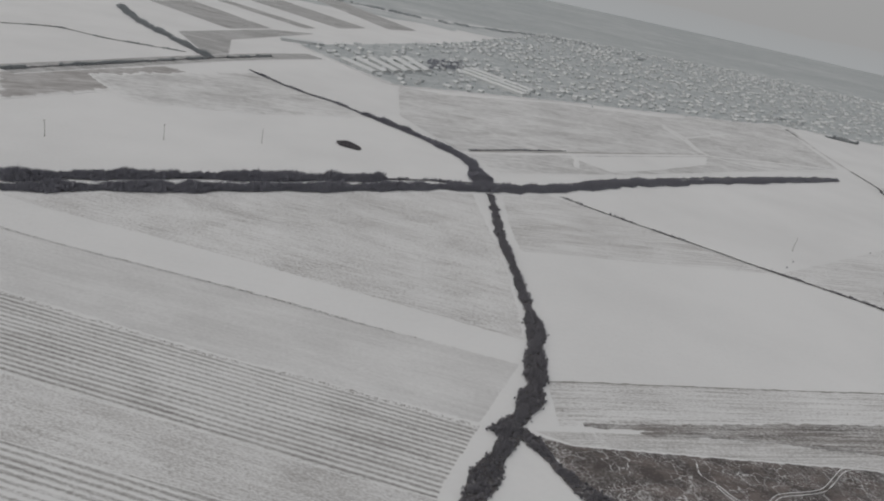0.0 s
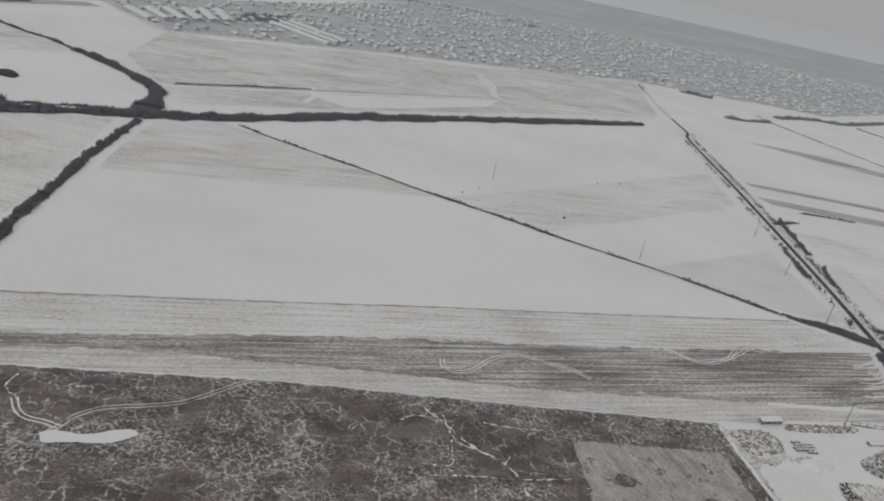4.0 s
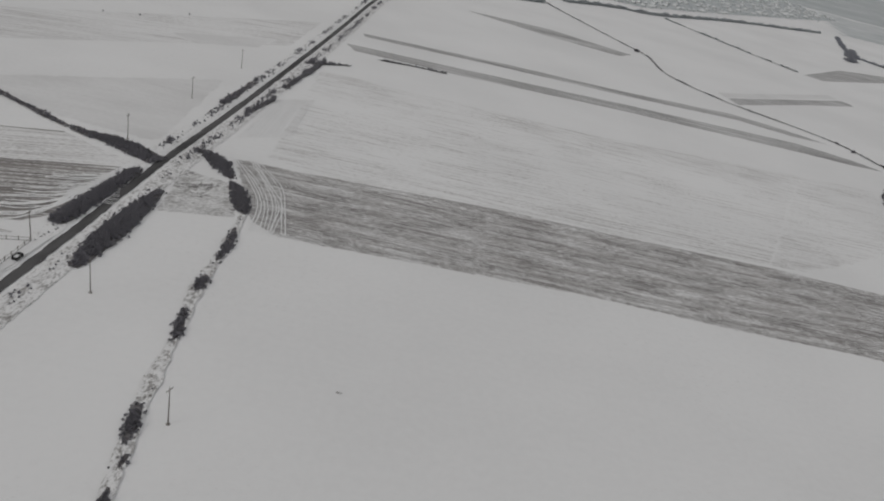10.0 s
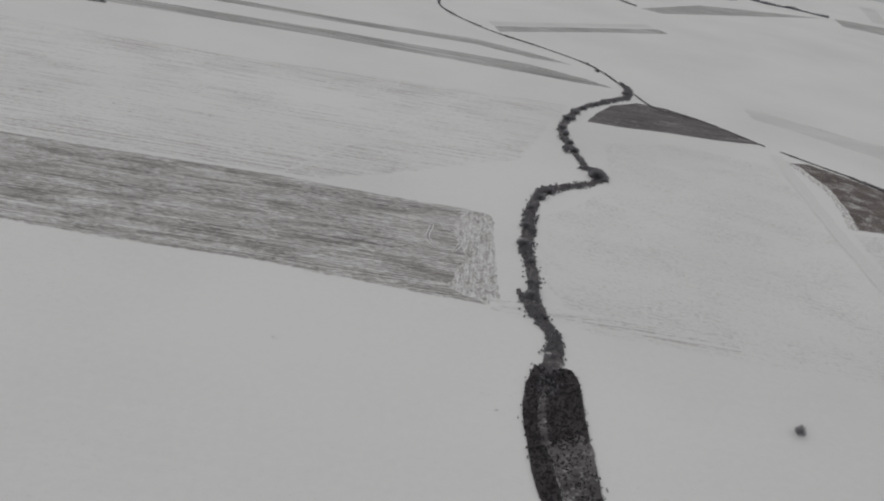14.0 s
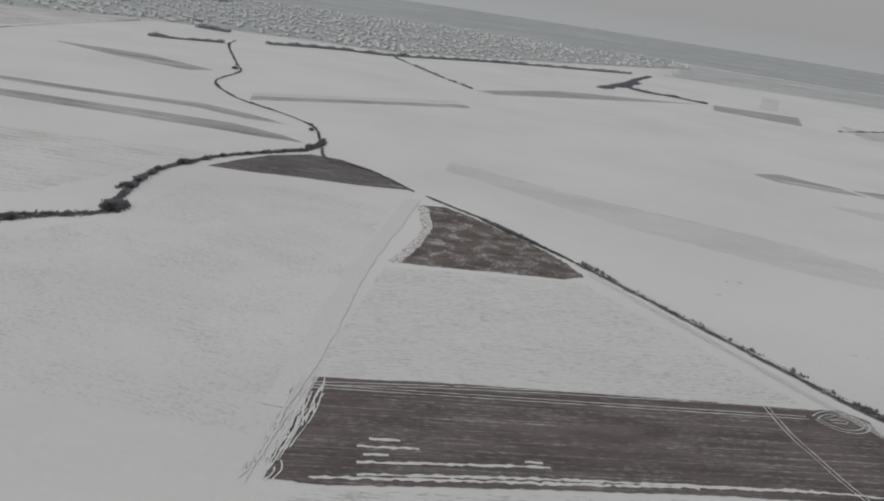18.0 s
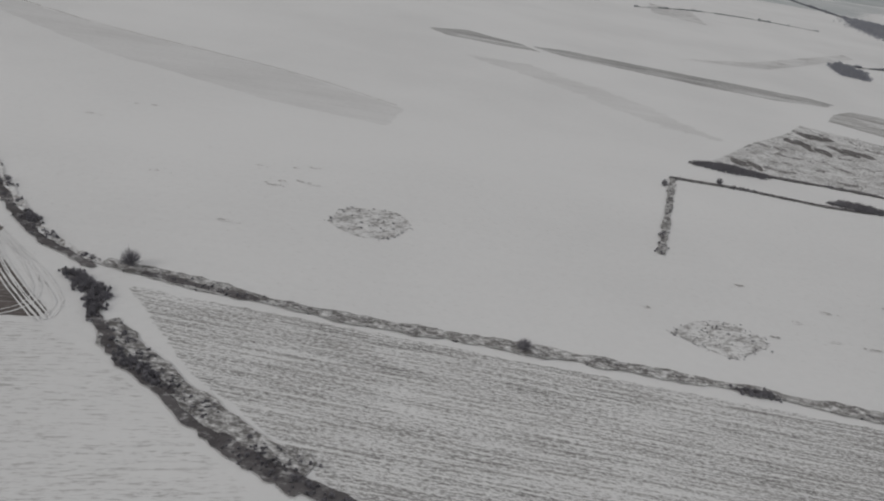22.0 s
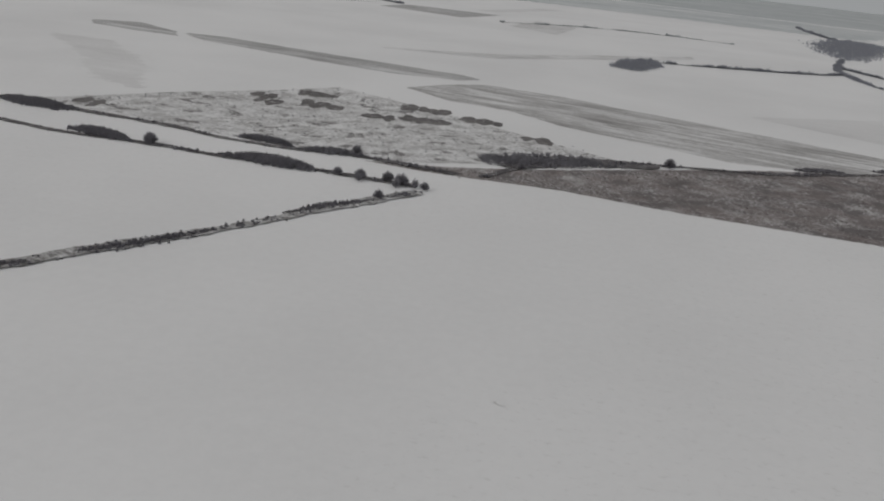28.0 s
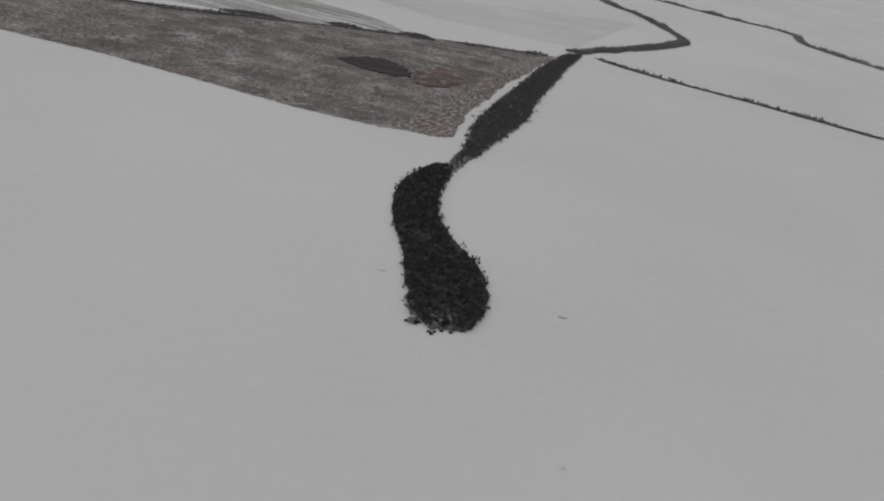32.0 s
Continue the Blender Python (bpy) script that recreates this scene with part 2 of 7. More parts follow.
def field(name, ring, material, border=4.0, label="", category="field", lift=None, rounded=False, ragged=1.0):
    """A flat patch of ground cover on a fine lattice; "edge" rises from 0 outside the outline to 1 inside it."""
    if rounded:
        ring = [tuple(q) for q in smooth_line(list(ring) + [ring[0]], 1.2)[:-1]]
    border = max(0.5, border * 0.45)
    side = max(zip(ring, ring[1:] + ring[:1]), key=lambda e: math.dist(*e))
    way = math.atan2(side[1][1] - side[0][1], side[1][0] - side[0][0])
    co, si = math.cos(way), math.sin(way)
    ring = [(px * co + py * si, py * co - px * si) for px, py in ring]
    r = np.array(ring, float)
    lo, hi = r.min(0) - border, r.max(0) + border
    area = abs(sum(ring[i - 1][0] * ring[i][1] - ring[i][0] * ring[i - 1][1] for i in range(len(ring)))) / 2
    rim = sum(math.dist(p, q) for p, q in zip(ring, ring[1:] + ring[:1]))
    cell = max(min(border * 0.7, 2.5), math.sqrt((area + rim * border) / 24000), math.sqrt((hi - lo).prod() / 600000))
    nx, ny = (np.ceil((hi - lo) / cell)).astype(int) + 1
    gx, gy = np.meshgrid(lo[0] + cell * np.arange(nx), lo[1] + cell * np.arange(ny), indexing="ij")
    x, y = gx.ravel(), gy.ravel()
    near = np.full(len(x), 1e9)
    for (ax, ay), (bx, by) in zip(ring, ring[1:] + ring[:1]):
        dx, dy = bx - ax, by - ay
        u = np.clip(((x - ax) * dx + (y - ay) * dy) / max(dx * dx + dy * dy, 1e-9), 0, 1)
        near = np.minimum(near, (x - ax - u * dx) ** 2 + (y - ay - u * dy) ** 2)
    d = np.sqrt(near) * np.where(inside(ring, x, y), 1, -1)
    wave = np.sin(0.9 * x + 1.3 * y) * np.sin(1.1 * y - 0.7 * x + 2) + 0.7 * np.sin(0.31 * x - 0.42 * y) * np.sin(0.37 * y + 0.23 * x)
    edge = np.clip(0.5 + (d + 0.16 * border * ragged * wave) / border, 0, 1)
    keep = (edge > 0.001).reshape(nx, ny)
    cells = keep[:-1, :-1] | keep[1:, :-1] | keep[:-1, 1:] | keep[1:, 1:]
    i, j = np.nonzero(cells)
    corner = np.stack([i * ny + j, (i + 1) * ny + j, (i + 1) * ny + j + 1, i * ny + j + 1], 1)
    used, index = np.unique(corner, return_inverse=True)
    index = index.reshape(-1)
    if material.name.split(".")[0] in ("faint_rows", "faint_level_rows", "faint_rising_rows", "dusted_snow", "pale_streak", "pale_stubble") and lift is None:
        UNDER[0] += 0.00022
        lift = UNDER[0]
    LEVEL[0] += 0.0005
    z = LEVEL[0] + 0.006 if lift is None else lift
    me = bpy.data.meshes.new(name)
    me.vertices.add(len(used))
    me.vertices.foreach_set("co", np.stack([x[used] * co - y[used] * si, x[used] * si + y[used] * co, np.full(len(used), z)], 1).astype(np.float32).ravel())
    me.loops.add(len(index))
    me.loops.foreach_set("vertex_index", index.astype(np.int32))
    me.polygons.add(len(index) // 4)
    me.polygons.foreach_set("loop_start", np.arange(0, len(index), 4, dtype=np.int32))
    me.polygons.foreach_set("loop_total", np.full(len(index) // 4, 4, np.int32))
    me.update(calc_edges=True)
    me.materials.append(material)
    at = me.attributes.new("edge", "FLOAT", "POINT")
    at.data.foreach_set("value", edge[used].astype(np.float32))
    return tagged(new(name, me), label, category, kind="structure")


def smooth_line(points, spacing):
    """Points at even steps along a Catmull-Rom curve through the given plan points."""
    pts = [np.array(p, float) for p in points]
    pts = [2 * pts[0] - pts[1]] + pts + [2 * pts[-1] - pts[-2]]
    dense = []
    for a, b, c, d in zip(pts, pts[1:], pts[2:], pts[3:]):
        for u in np.linspace(0, 1, 24, endpoint=False):
            dense.append(0.5 * (2 * b + (c - a) * u + (2 * a - 5 * b + 4 * c - d) * u**2 + (3 * b - a - 3 * c + d) * u**3))
    dense.append(pts[-2])
    dense = np.array(dense)
    run = np.r_[0, np.cumsum(np.linalg.norm(np.diff(dense, axis=0), axis=1))]
    at = np.linspace(0, run[-1], max(2, int(run[-1] / spacing) + 1))
    return np.c_[np.interp(at, run, dense[:, 0]), np.interp(at, run, dense[:, 1])]


def ribbon(name, line, width, material, spacing=4.0, lift=None, wobble=0.0, edge=0.0, label="", category="", seed=0, kind="structure", mask=None):
    """A strip of ground along a line, with edges that wander; edge: width of the fading border."""
    rng = np.random.default_rng(seed)
    p = smooth_line(line, spacing)
    t = np.gradient(p, axis=0)
    t /= np.linalg.norm(t, axis=1, keepdims=True)
    nrm = np.c_[-t[:, 1], t[:, 0]]
    w = width(np.linspace(0, 1, len(p))) if callable(width) else np.full(len(p), float(width))
    hl = w / 2 + rng.normal(0, 1, len(p)) * wobble
    hr = w / 2 + rng.normal(0, 1, len(p)) * wobble
    LEVEL[0] += 0.0005
    z = LEVEL[0] + 0.006 if lift is None else lift
    cols = [p + nrm * (hl + edge)[:, None], p + nrm * hl[:, None], p - nrm * hr[:, None], p - nrm * (hr + edge)[:, None]]
    if not edge:
        cols = cols[1:3]
    c = len(cols)
    verts = [(*cols[j][i], z) for i in range(len(p)) for j in range(c)]
    faces = [(i * c + j, (i + 1) * c + j, (i + 1) * c + j + 1, i * c + j + 1) for i in range(len(p) - 1) for j in range(c - 1)]
    ob = mesh_object(name, verts, faces, material)
    at = ob.data.attributes.new("edge", "FLOAT", "POINT")
    if mask is None:
        at.data.foreach_set("value", ([0.0, 1.0, 1.0, 0.0] if edge else [1.0, 1.0]) * len(p))
    else:
        m = np.interp(np.linspace(0, 1, len(p)), np.linspace(0, 1, len(mask)), mask)
        at.data.foreach_set("value", np.stack([0 * m, m, m, 0 * m], 1).ravel())
    return tagged(ob, label, category, kind=kind)


def box(bm, centre, size, turn=0.0):
    """A box of the given size about a centre, turned about z."""
    m = Matrix.Translation(centre) @ Matrix.Rotation(turn, 4, "Z") @ Matrix.Diagonal((*size, 1))
    return bmesh.ops.create_cube(bm, size=1.0, matrix=m)["verts"]


def tube(bm, centre, radius, length, axis="Z", sides=12, taper=1.0):
    turn = {"Z": Matrix(), "X": Matrix.Rotation(math.pi / 2, 4, "Y"), "Y": Matrix.Rotation(math.pi / 2, 4, "X")}[axis]
    bmesh.ops.create_cone(bm, cap_ends=True, segments=sides, radius1=radius, radius2=radius * taper, depth=length, matrix=Matrix.Translation(centre) @ turn)


def drift(bm, centre, size, sag=0.35, turn=0.0):
    """A soft pillow of snow with a rounded top over a rectangle."""
    v = box(bm, centre, size, turn)
    top = [e for e in bm.edges if all(w in v for w in e.verts) and all(w.co.z > centre[2] for w in e.verts)]
    bmesh.ops.bevel(bm, geom=top, offset=min(size) * sag, segments=2, affect="EDGES", profile=0.6)


def root(name, x, y, turn=0.0, z=0.0, label="", category="", group=""):
    ob = new(name)
    ob.empty_display_size = 0.3
    ob.matrix_basis = pose(x, y, z, 0, 0, turn)
    return tagged(ob, label, category, group)


def twigs(centres, radii, heights, count, rng, thick=0.06):
    """Bare shrubs as many slender twigs that spring from the foot and fan out to an uneven crown."""
    k = len(centres)
    foot = np.repeat(np.c_[centres, np.zeros(k)], count, axis=0)
    r, h = np.repeat(radii, count), np.repeat(heights, count)
    az = rng.uniform(0, 2 * np.pi, k * count)
    out = np.sqrt(rng.uniform(0.0, 1.0, k * count))
    up = np.sqrt(np.maximum(1 - out**2 * 0.85, 0.05)) * rng.uniform(0.55, 1.1, k * count)
    tip = foot + np.c_[np.cos(az) * out * r, np.sin(az) * out * r, up * h]
    u0 = rng.uniform(0.0, 0.6, k * count)[:, None]
    start = foot + (tip - foot) * u0 * np.array([0.75, 0.75, 1.0])
    way = tip - start
    side = np.cross(way, rng.normal(0, 1, (k * count, 3)))
    side /= np.linalg.norm(side, axis=1, keepdims=True) + 1e-9
    wide = (thick * rng.uniform(0.6, 1.7, k * count) * np.clip(h / 3, 0.6, 2.2))[:, None]
    mid = start + way * 0.55
    verts = np.stack([start - side * wide * 0.5, mid - side * wide * 1.1, tip, mid + side * wide * 1.1], 1)
    return verts.reshape(-1, 3)


def quads_object(name, verts, material):
    """One mesh of loose four-cornered pieces, four vertices each."""
    me = bpy.data.meshes.new(name)
    nv = len(verts)
    me.vertices.add(nv)
    me.vertices.foreach_set("co", np.asarray(verts, np.float32).ravel())
    me.loops.add(nv)
    me.loops.foreach_set("vertex_index", np.arange(nv, dtype=np.int32))
    me.polygons.add(nv // 4)
    me.polygons.foreach_set("loop_start", np.arange(0, nv, 4, dtype=np.int32))
    me.polygons.foreach_set("loop_total", np.full(nv // 4, 4, np.int32))
    me.update(calc_edges=True)
    me.materials.append(material)
    return new(name, me)


def hedge(name, line, width, height, label, density=1.7, gaps=0.0, count=44, material=None, seed=0, category="hedge", gap_size=9.0, bank=0.85, floor=None, thin=0.3, thin_floor=0.52, even=False):
    """A strip of bare shrubs along a line, on a dark littered bank. density: shrubs per square metre; gaps: share left thin."""
    rng = np.random.default_rng(seed)
    p = smooth_line(line, 0.5)
    t = np.gradient(p, axis=0)
    t /= np.linalg.norm(t, axis=1, keepdims=True) + 1e-9
    nrm = np.c_[-t[:, 1], t[:, 0]]
    s = np.linspace(0, 1, len(p))
    w = width(s) if callable(width) else np.full(len(p), float(width))
    run = np.arange(len(p))
    knots = np.arange(-2 * gap_size, len(p) + 4 * gap_size, 2 * gap_size)
    keep = np.interp(run, knots, rng.uniform(0, 1, len(knots))) > gaps * 0.85
    bulge = np.interp(run, knots + gap_size, rng.uniform(0.4, 1.25, len(knots)))
    w = w * bulge
    if bank:
        open_part = np.convolve(np.where(keep, 0.9, thin_floor), np.ones(7) / 7, "same")
        ribbon("bank", line, lambda u: np.interp(u, s, w) * bank, floor or M_LITTER, 1.5, wobble=0.15, edge=0.7, label="dead grass and leaf litter under the shrubs",
               category="ground", seed=seed, mask=open_part)
    number = rng.poisson(density * 0.5 * w * np.where(keep, 1, thin))
    i = np.repeat(run, number)
    off = rng.uniform(-0.5, 0.5, len(i)) * w[i]
    c = p[i] + nrm[i] * off[:, None] + rng.normal(0, 0.35, (len(i), 2))
    knots2 = np.arange(0, len(p) + 13, 12)
    swell = np.interp(i, knots2, rng.uniform(0.5, 1.25, len(knots2)))
    dome = 1 - 0.45 * (2 * off / np.maximum(w[i], 0.1)) ** 2
    h = height * rng.uniform(0.5, 1.15, len(i)) * swell * dome * np.where(keep[i], 1, 0.5)
    if even:
        h = height * rng.uniform(0.8, 1.05, len(i)) * (1 - 0.55 * (2 * off / np.maximum(w[i], 0.1)) ** 2) * (0.35 + 0.65 * (w / w.max())[i])
    ob = quads_object(name, twigs(c, np.maximum(h * rng.uniform(0.4, 0.62, len(i)), 0.3), h, count, rng), material or M_TWIG)
    return tagged(ob, label, category, kind="stuff")


def clump(line, width, height, seed, label="long dark clump of bare shrubs in the hedge"):
    """A lens-shaped stretch of dense shrubs."""
    return hedge("thicket", line, lambda u: width * np.maximum(np.sin(np.pi * u), 0.05) ** 0.6, height, label, density=4.0, count=56, seed=seed, category="thicket", gap_size=40, even=True, bank=0.45)


def inside(ring, x, y):
    hit = np.zeros(len(x), bool)
    for (ax, ay), (bx, by) in zip(ring, ring[1:] + ring[:1]):
        cross = ((ay > y) != (by > y)) & (x < (bx - ax) * (y - ay) / ((by - ay) or 1e-9) + ax)
        hit ^= cross
    return hit


def thicket(name, ring, height, label, density=1.4, count=30, material=None, seed=0, category="shrubs", fray=0.8, spread=0.55):
    """A closed stand of shrubs or reeds over a plan outline, frayed at its rim."""
    rng = np.random.default_rng(seed)
    a = np.array(ring, float)
    lo, hi = a.min(0), a.max(0)
    k = int((hi - lo).prod() * density)
    c = rng.uniform(lo, hi, (k, 2))
    fuzz = c + rng.normal(0, fray, c.shape)
    c = c[inside(ring, fuzz[:, 0], fuzz[:, 1])]
    h = height * rng.uniform(0.5, 1.15, len(c))
    ob = quads_object(name, twigs(c, h * spread * rng.uniform(0.8, 1.25, len(c)), h, count, rng), material or M_TWIG)
    return tagged(ob, label, category, kind="stuff")


# ---- ground ----
ground = mesh_object("ground", [(-4000, -900, -0.01), (5200, -900, -0.01), (5200, 4200, -0.01), (-4000, 4200, -0.01)], [(0, 1, 2, 3)], M_SNOW)
tagged(ground, "flat snow-covered farmland under an overcast sky", "ground", kind="structure")

# ---- field materials ----
M_LITTER = field_material("litter", 0, fade=False, rows=0.1, patch=0.6, patch_size=2.5, fine=0.8, squash=0.8, cover=0.74, soft=0.12, soil=(0.085, 0.079, 0.083), soil2=(0.16, 0.151, 0.155))
M_VERGE = field_material("road_verge", 76, fade=False, rows=0.0, patch=0.7, patch_size=1.3, fine=1.0, squash=0.8, grit=2.4, cover=0.42, soft=0.09, soil=(0.16, 0.148, 0.14), soil2=(0.27, 0.25, 0.24))
M_SCRUB_FLOOR = field_material("scrub_floor", -15, fade=False, rows=0.1, patch=0.7, patch_size=1.5, fine=1.1, squash=0.7, grit=2.2, cover=0.56, soft=0.11, soil=(0.125, 0.119, 0.118), soil2=(0.235, 0.226, 0.222))
M_STUBBLE = field_material("stubble_rows", -15, rows=0.5, spacing=1.72, comb=0.075, patch=0.5, patch_size=20, fine=0.9, cover=0.44, soft=0.12, soil=(0.17, 0.158, 0.152), soil2=(0.30, 0.285, 0.278), most=0.85, grit=2.2)
M_THIN = field_material("thin_stubble", -12, rows=0.6, spacing=1.0, run=0.06, patch=0.5, patch_size=22, fine=1.2, squash=0.6, grit=1.9, cover=0.42, soft=0.09, soil=(0.22, 0.20, 0.19), soil2=(0.34, 0.32, 0.31), most=0.75)
M_THIN_DARK = field_material("streaky_stubble", 9.5, rows=1.0, spacing=1.0, run=0.03, patch=0.5, patch_size=22, fine=1.1, squash=0.5, grit=1.9, cover=0.42, soft=0.1, soil=(0.22, 0.20, 0.19), soil2=(0.34, 0.32, 0.31), most=0.8)
M_STUBBLE_LOW = field_material("crumbled_stubble", -15, rows=0.5, spacing=1.4, run=0.06, patch=0.4, patch_size=12, fine=1.2, squash=0.6, cover=0.46, soft=0.12, grit=2.2, soil=(0.22, 0.20, 0.19), soil2=(0.34, 0.32, 0.31), most=0.7)
M_PALE_NEAR = field_material("pale_stubble", -14, rows=0.5, spacing=1.6, run=0.04, patch=0.7, patch_size=20, fine=1.0, cover=0.50, soft=0.16, soil=(0.36, 0.35, 0.35), soil2=(0.46, 0.45, 0.45), most=0.5, grit=2.0)
M_FURROW = field_material("turned_furrow", 9.5, rows=0.9, spacing=0.5, run=0.03, patch=0.6, patch_size=5, fine=1.0, squash=0.5, cover=0.58, soft=0.14, soil=(0.15, 0.135, 0.13), soil2=(0.26, 0.24, 0.23), grit=2.2, fade=False)
M_FAN_BROWN = field_material("trodden_margin", 4, rows=0.9, spacing=0.7, run=0.06, patch=0.8, patch_size=3, fine=1.1, squash=0.6, cover=0.52, soft=0.11, soil=(0.135, 0.122, 0.117), soil2=(0.24, 0.222, 0.213), grit=2.2)
M_BROWN = field_material("brown_stubble", 9.5, rows=1.0, spacing=0.9, run=0.025, patch=0.4, patch_size=20, fine=0.9, cover=0.57, soft=0.08, grit=2.2, soil=(0.145, 0.13, 0.124), soil2=(0.25, 0.23, 0.22), most=0.95)
M_LONG = field_material("long_stubble", -9.5, rows=1.2, spacing=0.42, run=0.03, patch=0.8, patch_size=3.5, fine=1.4, cover=0.53, soft=0.09, grit=2.6, squash=0.24, soil=(0.145, 0.132, 0.128), soil2=(0.26, 0.243, 0.237), most=0.92)
M_WEEDS = field_material("frozen_weeds", 10, rows=0.1, patch=0.85, patch_size=6, fine=1.2, squash=0.8, cover=0.80, soft=0.15, lace=0.8, lace_size=1.4, soil=(0.115, 0.103, 0.10), soil2=(0.195, 0.165, 0.156), grit=1.9, dense=(0.092, 0.081, 0.08), dense_size=5.5, dense_from=0.52)
M_DEBRIS = field_material("trampled_debris", 30, rows=0.0, patch=0.9, patch_size=0.9, fine=0.8, squash=0.9, grit=2.4, cover=0.5, soft=0.06, soil=(0.075, 0.068, 0.066), soil2=(0.20, 0.188, 0.18), fade=False)
M_SNOWLINE = field_material("drifted_snow_line", 0, rows=0.1, patch=0.5, patch_size=3, fine=0.9, cover=0.1, soft=0.1, squash=0.9, soil=(0.3, 0.28, 0.27), soil2=(0.4, 0.38, 0.37), fade=False)
M_FAN = field_material("streaked_headland", 55, rows=0.3, spacing=0.8, patch=0.9, patch_size=0.9, fine=1.0, squash=0.7, cover=0.63, soft=0.1, grit=2.2, soil=(0.13, 0.105, 0.10), soil2=(0.22, 0.185, 0.175), fade=False)
M_FAN_WHITE = field_material("snowed_headland_end", 65, rows=0.5, spacing=0.7, run=0.08, patch=0.9, patch_size=1.0, fine=1.0, squash=0.7, cover=0.42, soft=0.1, grit=2.2, soil=(0.13, 0.108, 0.104), soil2=(0.22, 0.19, 0.18), fade=False)
M_END = field_material("speckled_end", 78, rows=0.6, spacing=0.6, run=0.1, patch=0.7, patch_size=1.4, fine=1.1, squash=0.7, cover=0.46, soft=0.11, grit=2.4, soil=(0.15, 0.135, 0.13), soil2=(0.26, 0.24, 0.235), most=0.9, fade=False)
M_BAND = field_material("snowed_headland", 9, rows=0.9, spacing=0.8, patch=0.4, patch_size=8, fine=1.0, squash=0.7, cover=0.5, soft=0.12, soil=(0.26, 0.245, 0.235), soil2=(0.38, 0.36, 0.35), most=0.75, fade=False)
M_CLUMP = field_material("dark_tufts", -10, rows=0.0, patch=0.9, patch_size=1.5, fine=0.9, squash=0.8, cover=0.75, soft=0.12, soil=(0.115, 0.108, 0.108), soil2=(0.185, 0.175, 0.174), fade=False)
M_PLOT = field_material("plot_rows", 104, fade=False, rows=0.9, spacing=0.4, run=0.05, patch=0.8, patch_size=4, fine=1.4, cover=0.64, soft=0.17, grit=2.2, squash=0.8, soil=(0.14, 0.128, 0.124), soil2=(0.22, 0.205, 0.197), most=0.82, dense=(0.105, 0.093, 0.091), dense_size=3.5, dense_from=0.56)
M_DARK = field_material("ploughed_soil", 0, rows=1.0, spacing=0.4, run=0.02, patch=0.3, patch_size=6, fine=0.8, cover=0.78, soft=0.16, soil=(0.10, 0.084, 0.08), soil2=(0.165, 0.142, 0.137), most=0.97)
M_DARK_GREY = field_material("damp_soil", -8, rows=0.8, spacing=0.9, run=0.04, patch=0.4, patch_size=6, fine=0.8, cover=0.76, soft=0.15, soil=(0.094, 0.086, 0.09), soil2=(0.15, 0.139, 0.144), most=0.97)
M_FALLOW = field_material("bare_fallow", 5, rows=0.2, spacing=1.5, patch=0.9, patch_size=5, fine=0.9, squash=0.9, cover=0.70, soft=0.13, soil=(0.115, 0.098, 0.094), soil2=(0.19, 0.166, 0.158))
M_STRIP = field_material("winter_strip", -13, rows=1.3, spacing=1.8, run=0.015, patch=0.5, patch_size=18, fine=0.7, cover=0.58, soft=0.15, soil=(0.19, 0.187, 0.188), soil2=(0.29, 0.284, 0.284), most=0.9)
M_PALE = field_material("pale_streak", -12, rows=0.4, spacing=2.5, run=0.05, patch=0.9, patch_size=26, fine=0.7, cover=0.52, soft=0.22, soil=(0.36, 0.35, 0.35), soil2=(0.44, 0.43, 0.43), most=0.4)
M_FAINT = field_material("faint_rows", -10, rows=1.0, spacing=1.0, patch=0.5, patch_size=30, fine=0.8, cover=0.37, soft=0.08, soil=(0.28, 0.265, 0.255), soil2=(0.40, 0.38, 0.37), most=0.8, run=0.04)
M_DUST = field_material("dusted_snow", -22, rows=0.4, spacing=1.0, run=0.15, patch=0.4, patch_size=14, fine=1.1, squash=0.6, grit=1.8, cover=0.36, soft=0.09, soil=(0.34, 0.33, 0.32), soil2=(0.44, 0.42, 0.41), most=0.55)
M_FAINT_UP = field_material("faint_rising_rows", 9, rows=1.0, spacing=1.0, patch=0.5, patch_size=20, fine=0.9, cover=0.41, soft=0.08, soil=(0.30, 0.285, 0.28), soil2=(0.42, 0.40, 0.395), most=0.75)
M_DASH = field_material("dashed_rows", 2.5, rows=1.3, spacing=0.45, run=0.05, patch=0.3, patch_size=14, fine=0.8, squash=0.3, cover=0.37, soft=0.06, grit=2.2, soil=(0.20, 0.188, 0.182), soil2=(0.34, 0.325, 0.318), most=0.7)
M_ROWS_NEAR = field_material("speckled_rows", 2.5, rows=1.3, spacing=0.42, run=0.05, patch=0.3, patch_size=14, fine=0.9, squash=0.35, cover=0.49, soft=0.08, grit=2.4, soil=(0.19, 0.178, 0.17), soil2=(0.32, 0.305, 0.298), most=0.75)
M_FAINT_FLAT = field_material("faint_level_rows", 0, rows=0.7, spacing=0.5, run=0.14, patch=0.2, patch_size=20, fine=1.0, squash=0.3, grit=2.4, cover=0.4, soft=0.07, soil=(0.28, 0.27, 0.265), soil2=(0.40, 0.385, 0.38), most=0.6)
M_CRUMB = field_material("snowy_stubble", -15, rows=0.9, spacing=0.5, run=0.06, patch=0.3, patch_size=12, fine=1.3, squash=0.5, cover=0.465, soft=0.075, grit=3.4, soil=(0.14, 0.132, 0.13), soil2=(0.26, 0.248, 0.244), most=0.85)
M_TUFT = field_material("tufted_grass", 10, rows=0.05, patch=0.9, patch_size=2.2, fine=1.1, squash=0.7, cover=0.42, soft=0.12, soil=(0.16, 0.15, 0.145), soil2=(0.30, 0.285, 0.28), fade=False)
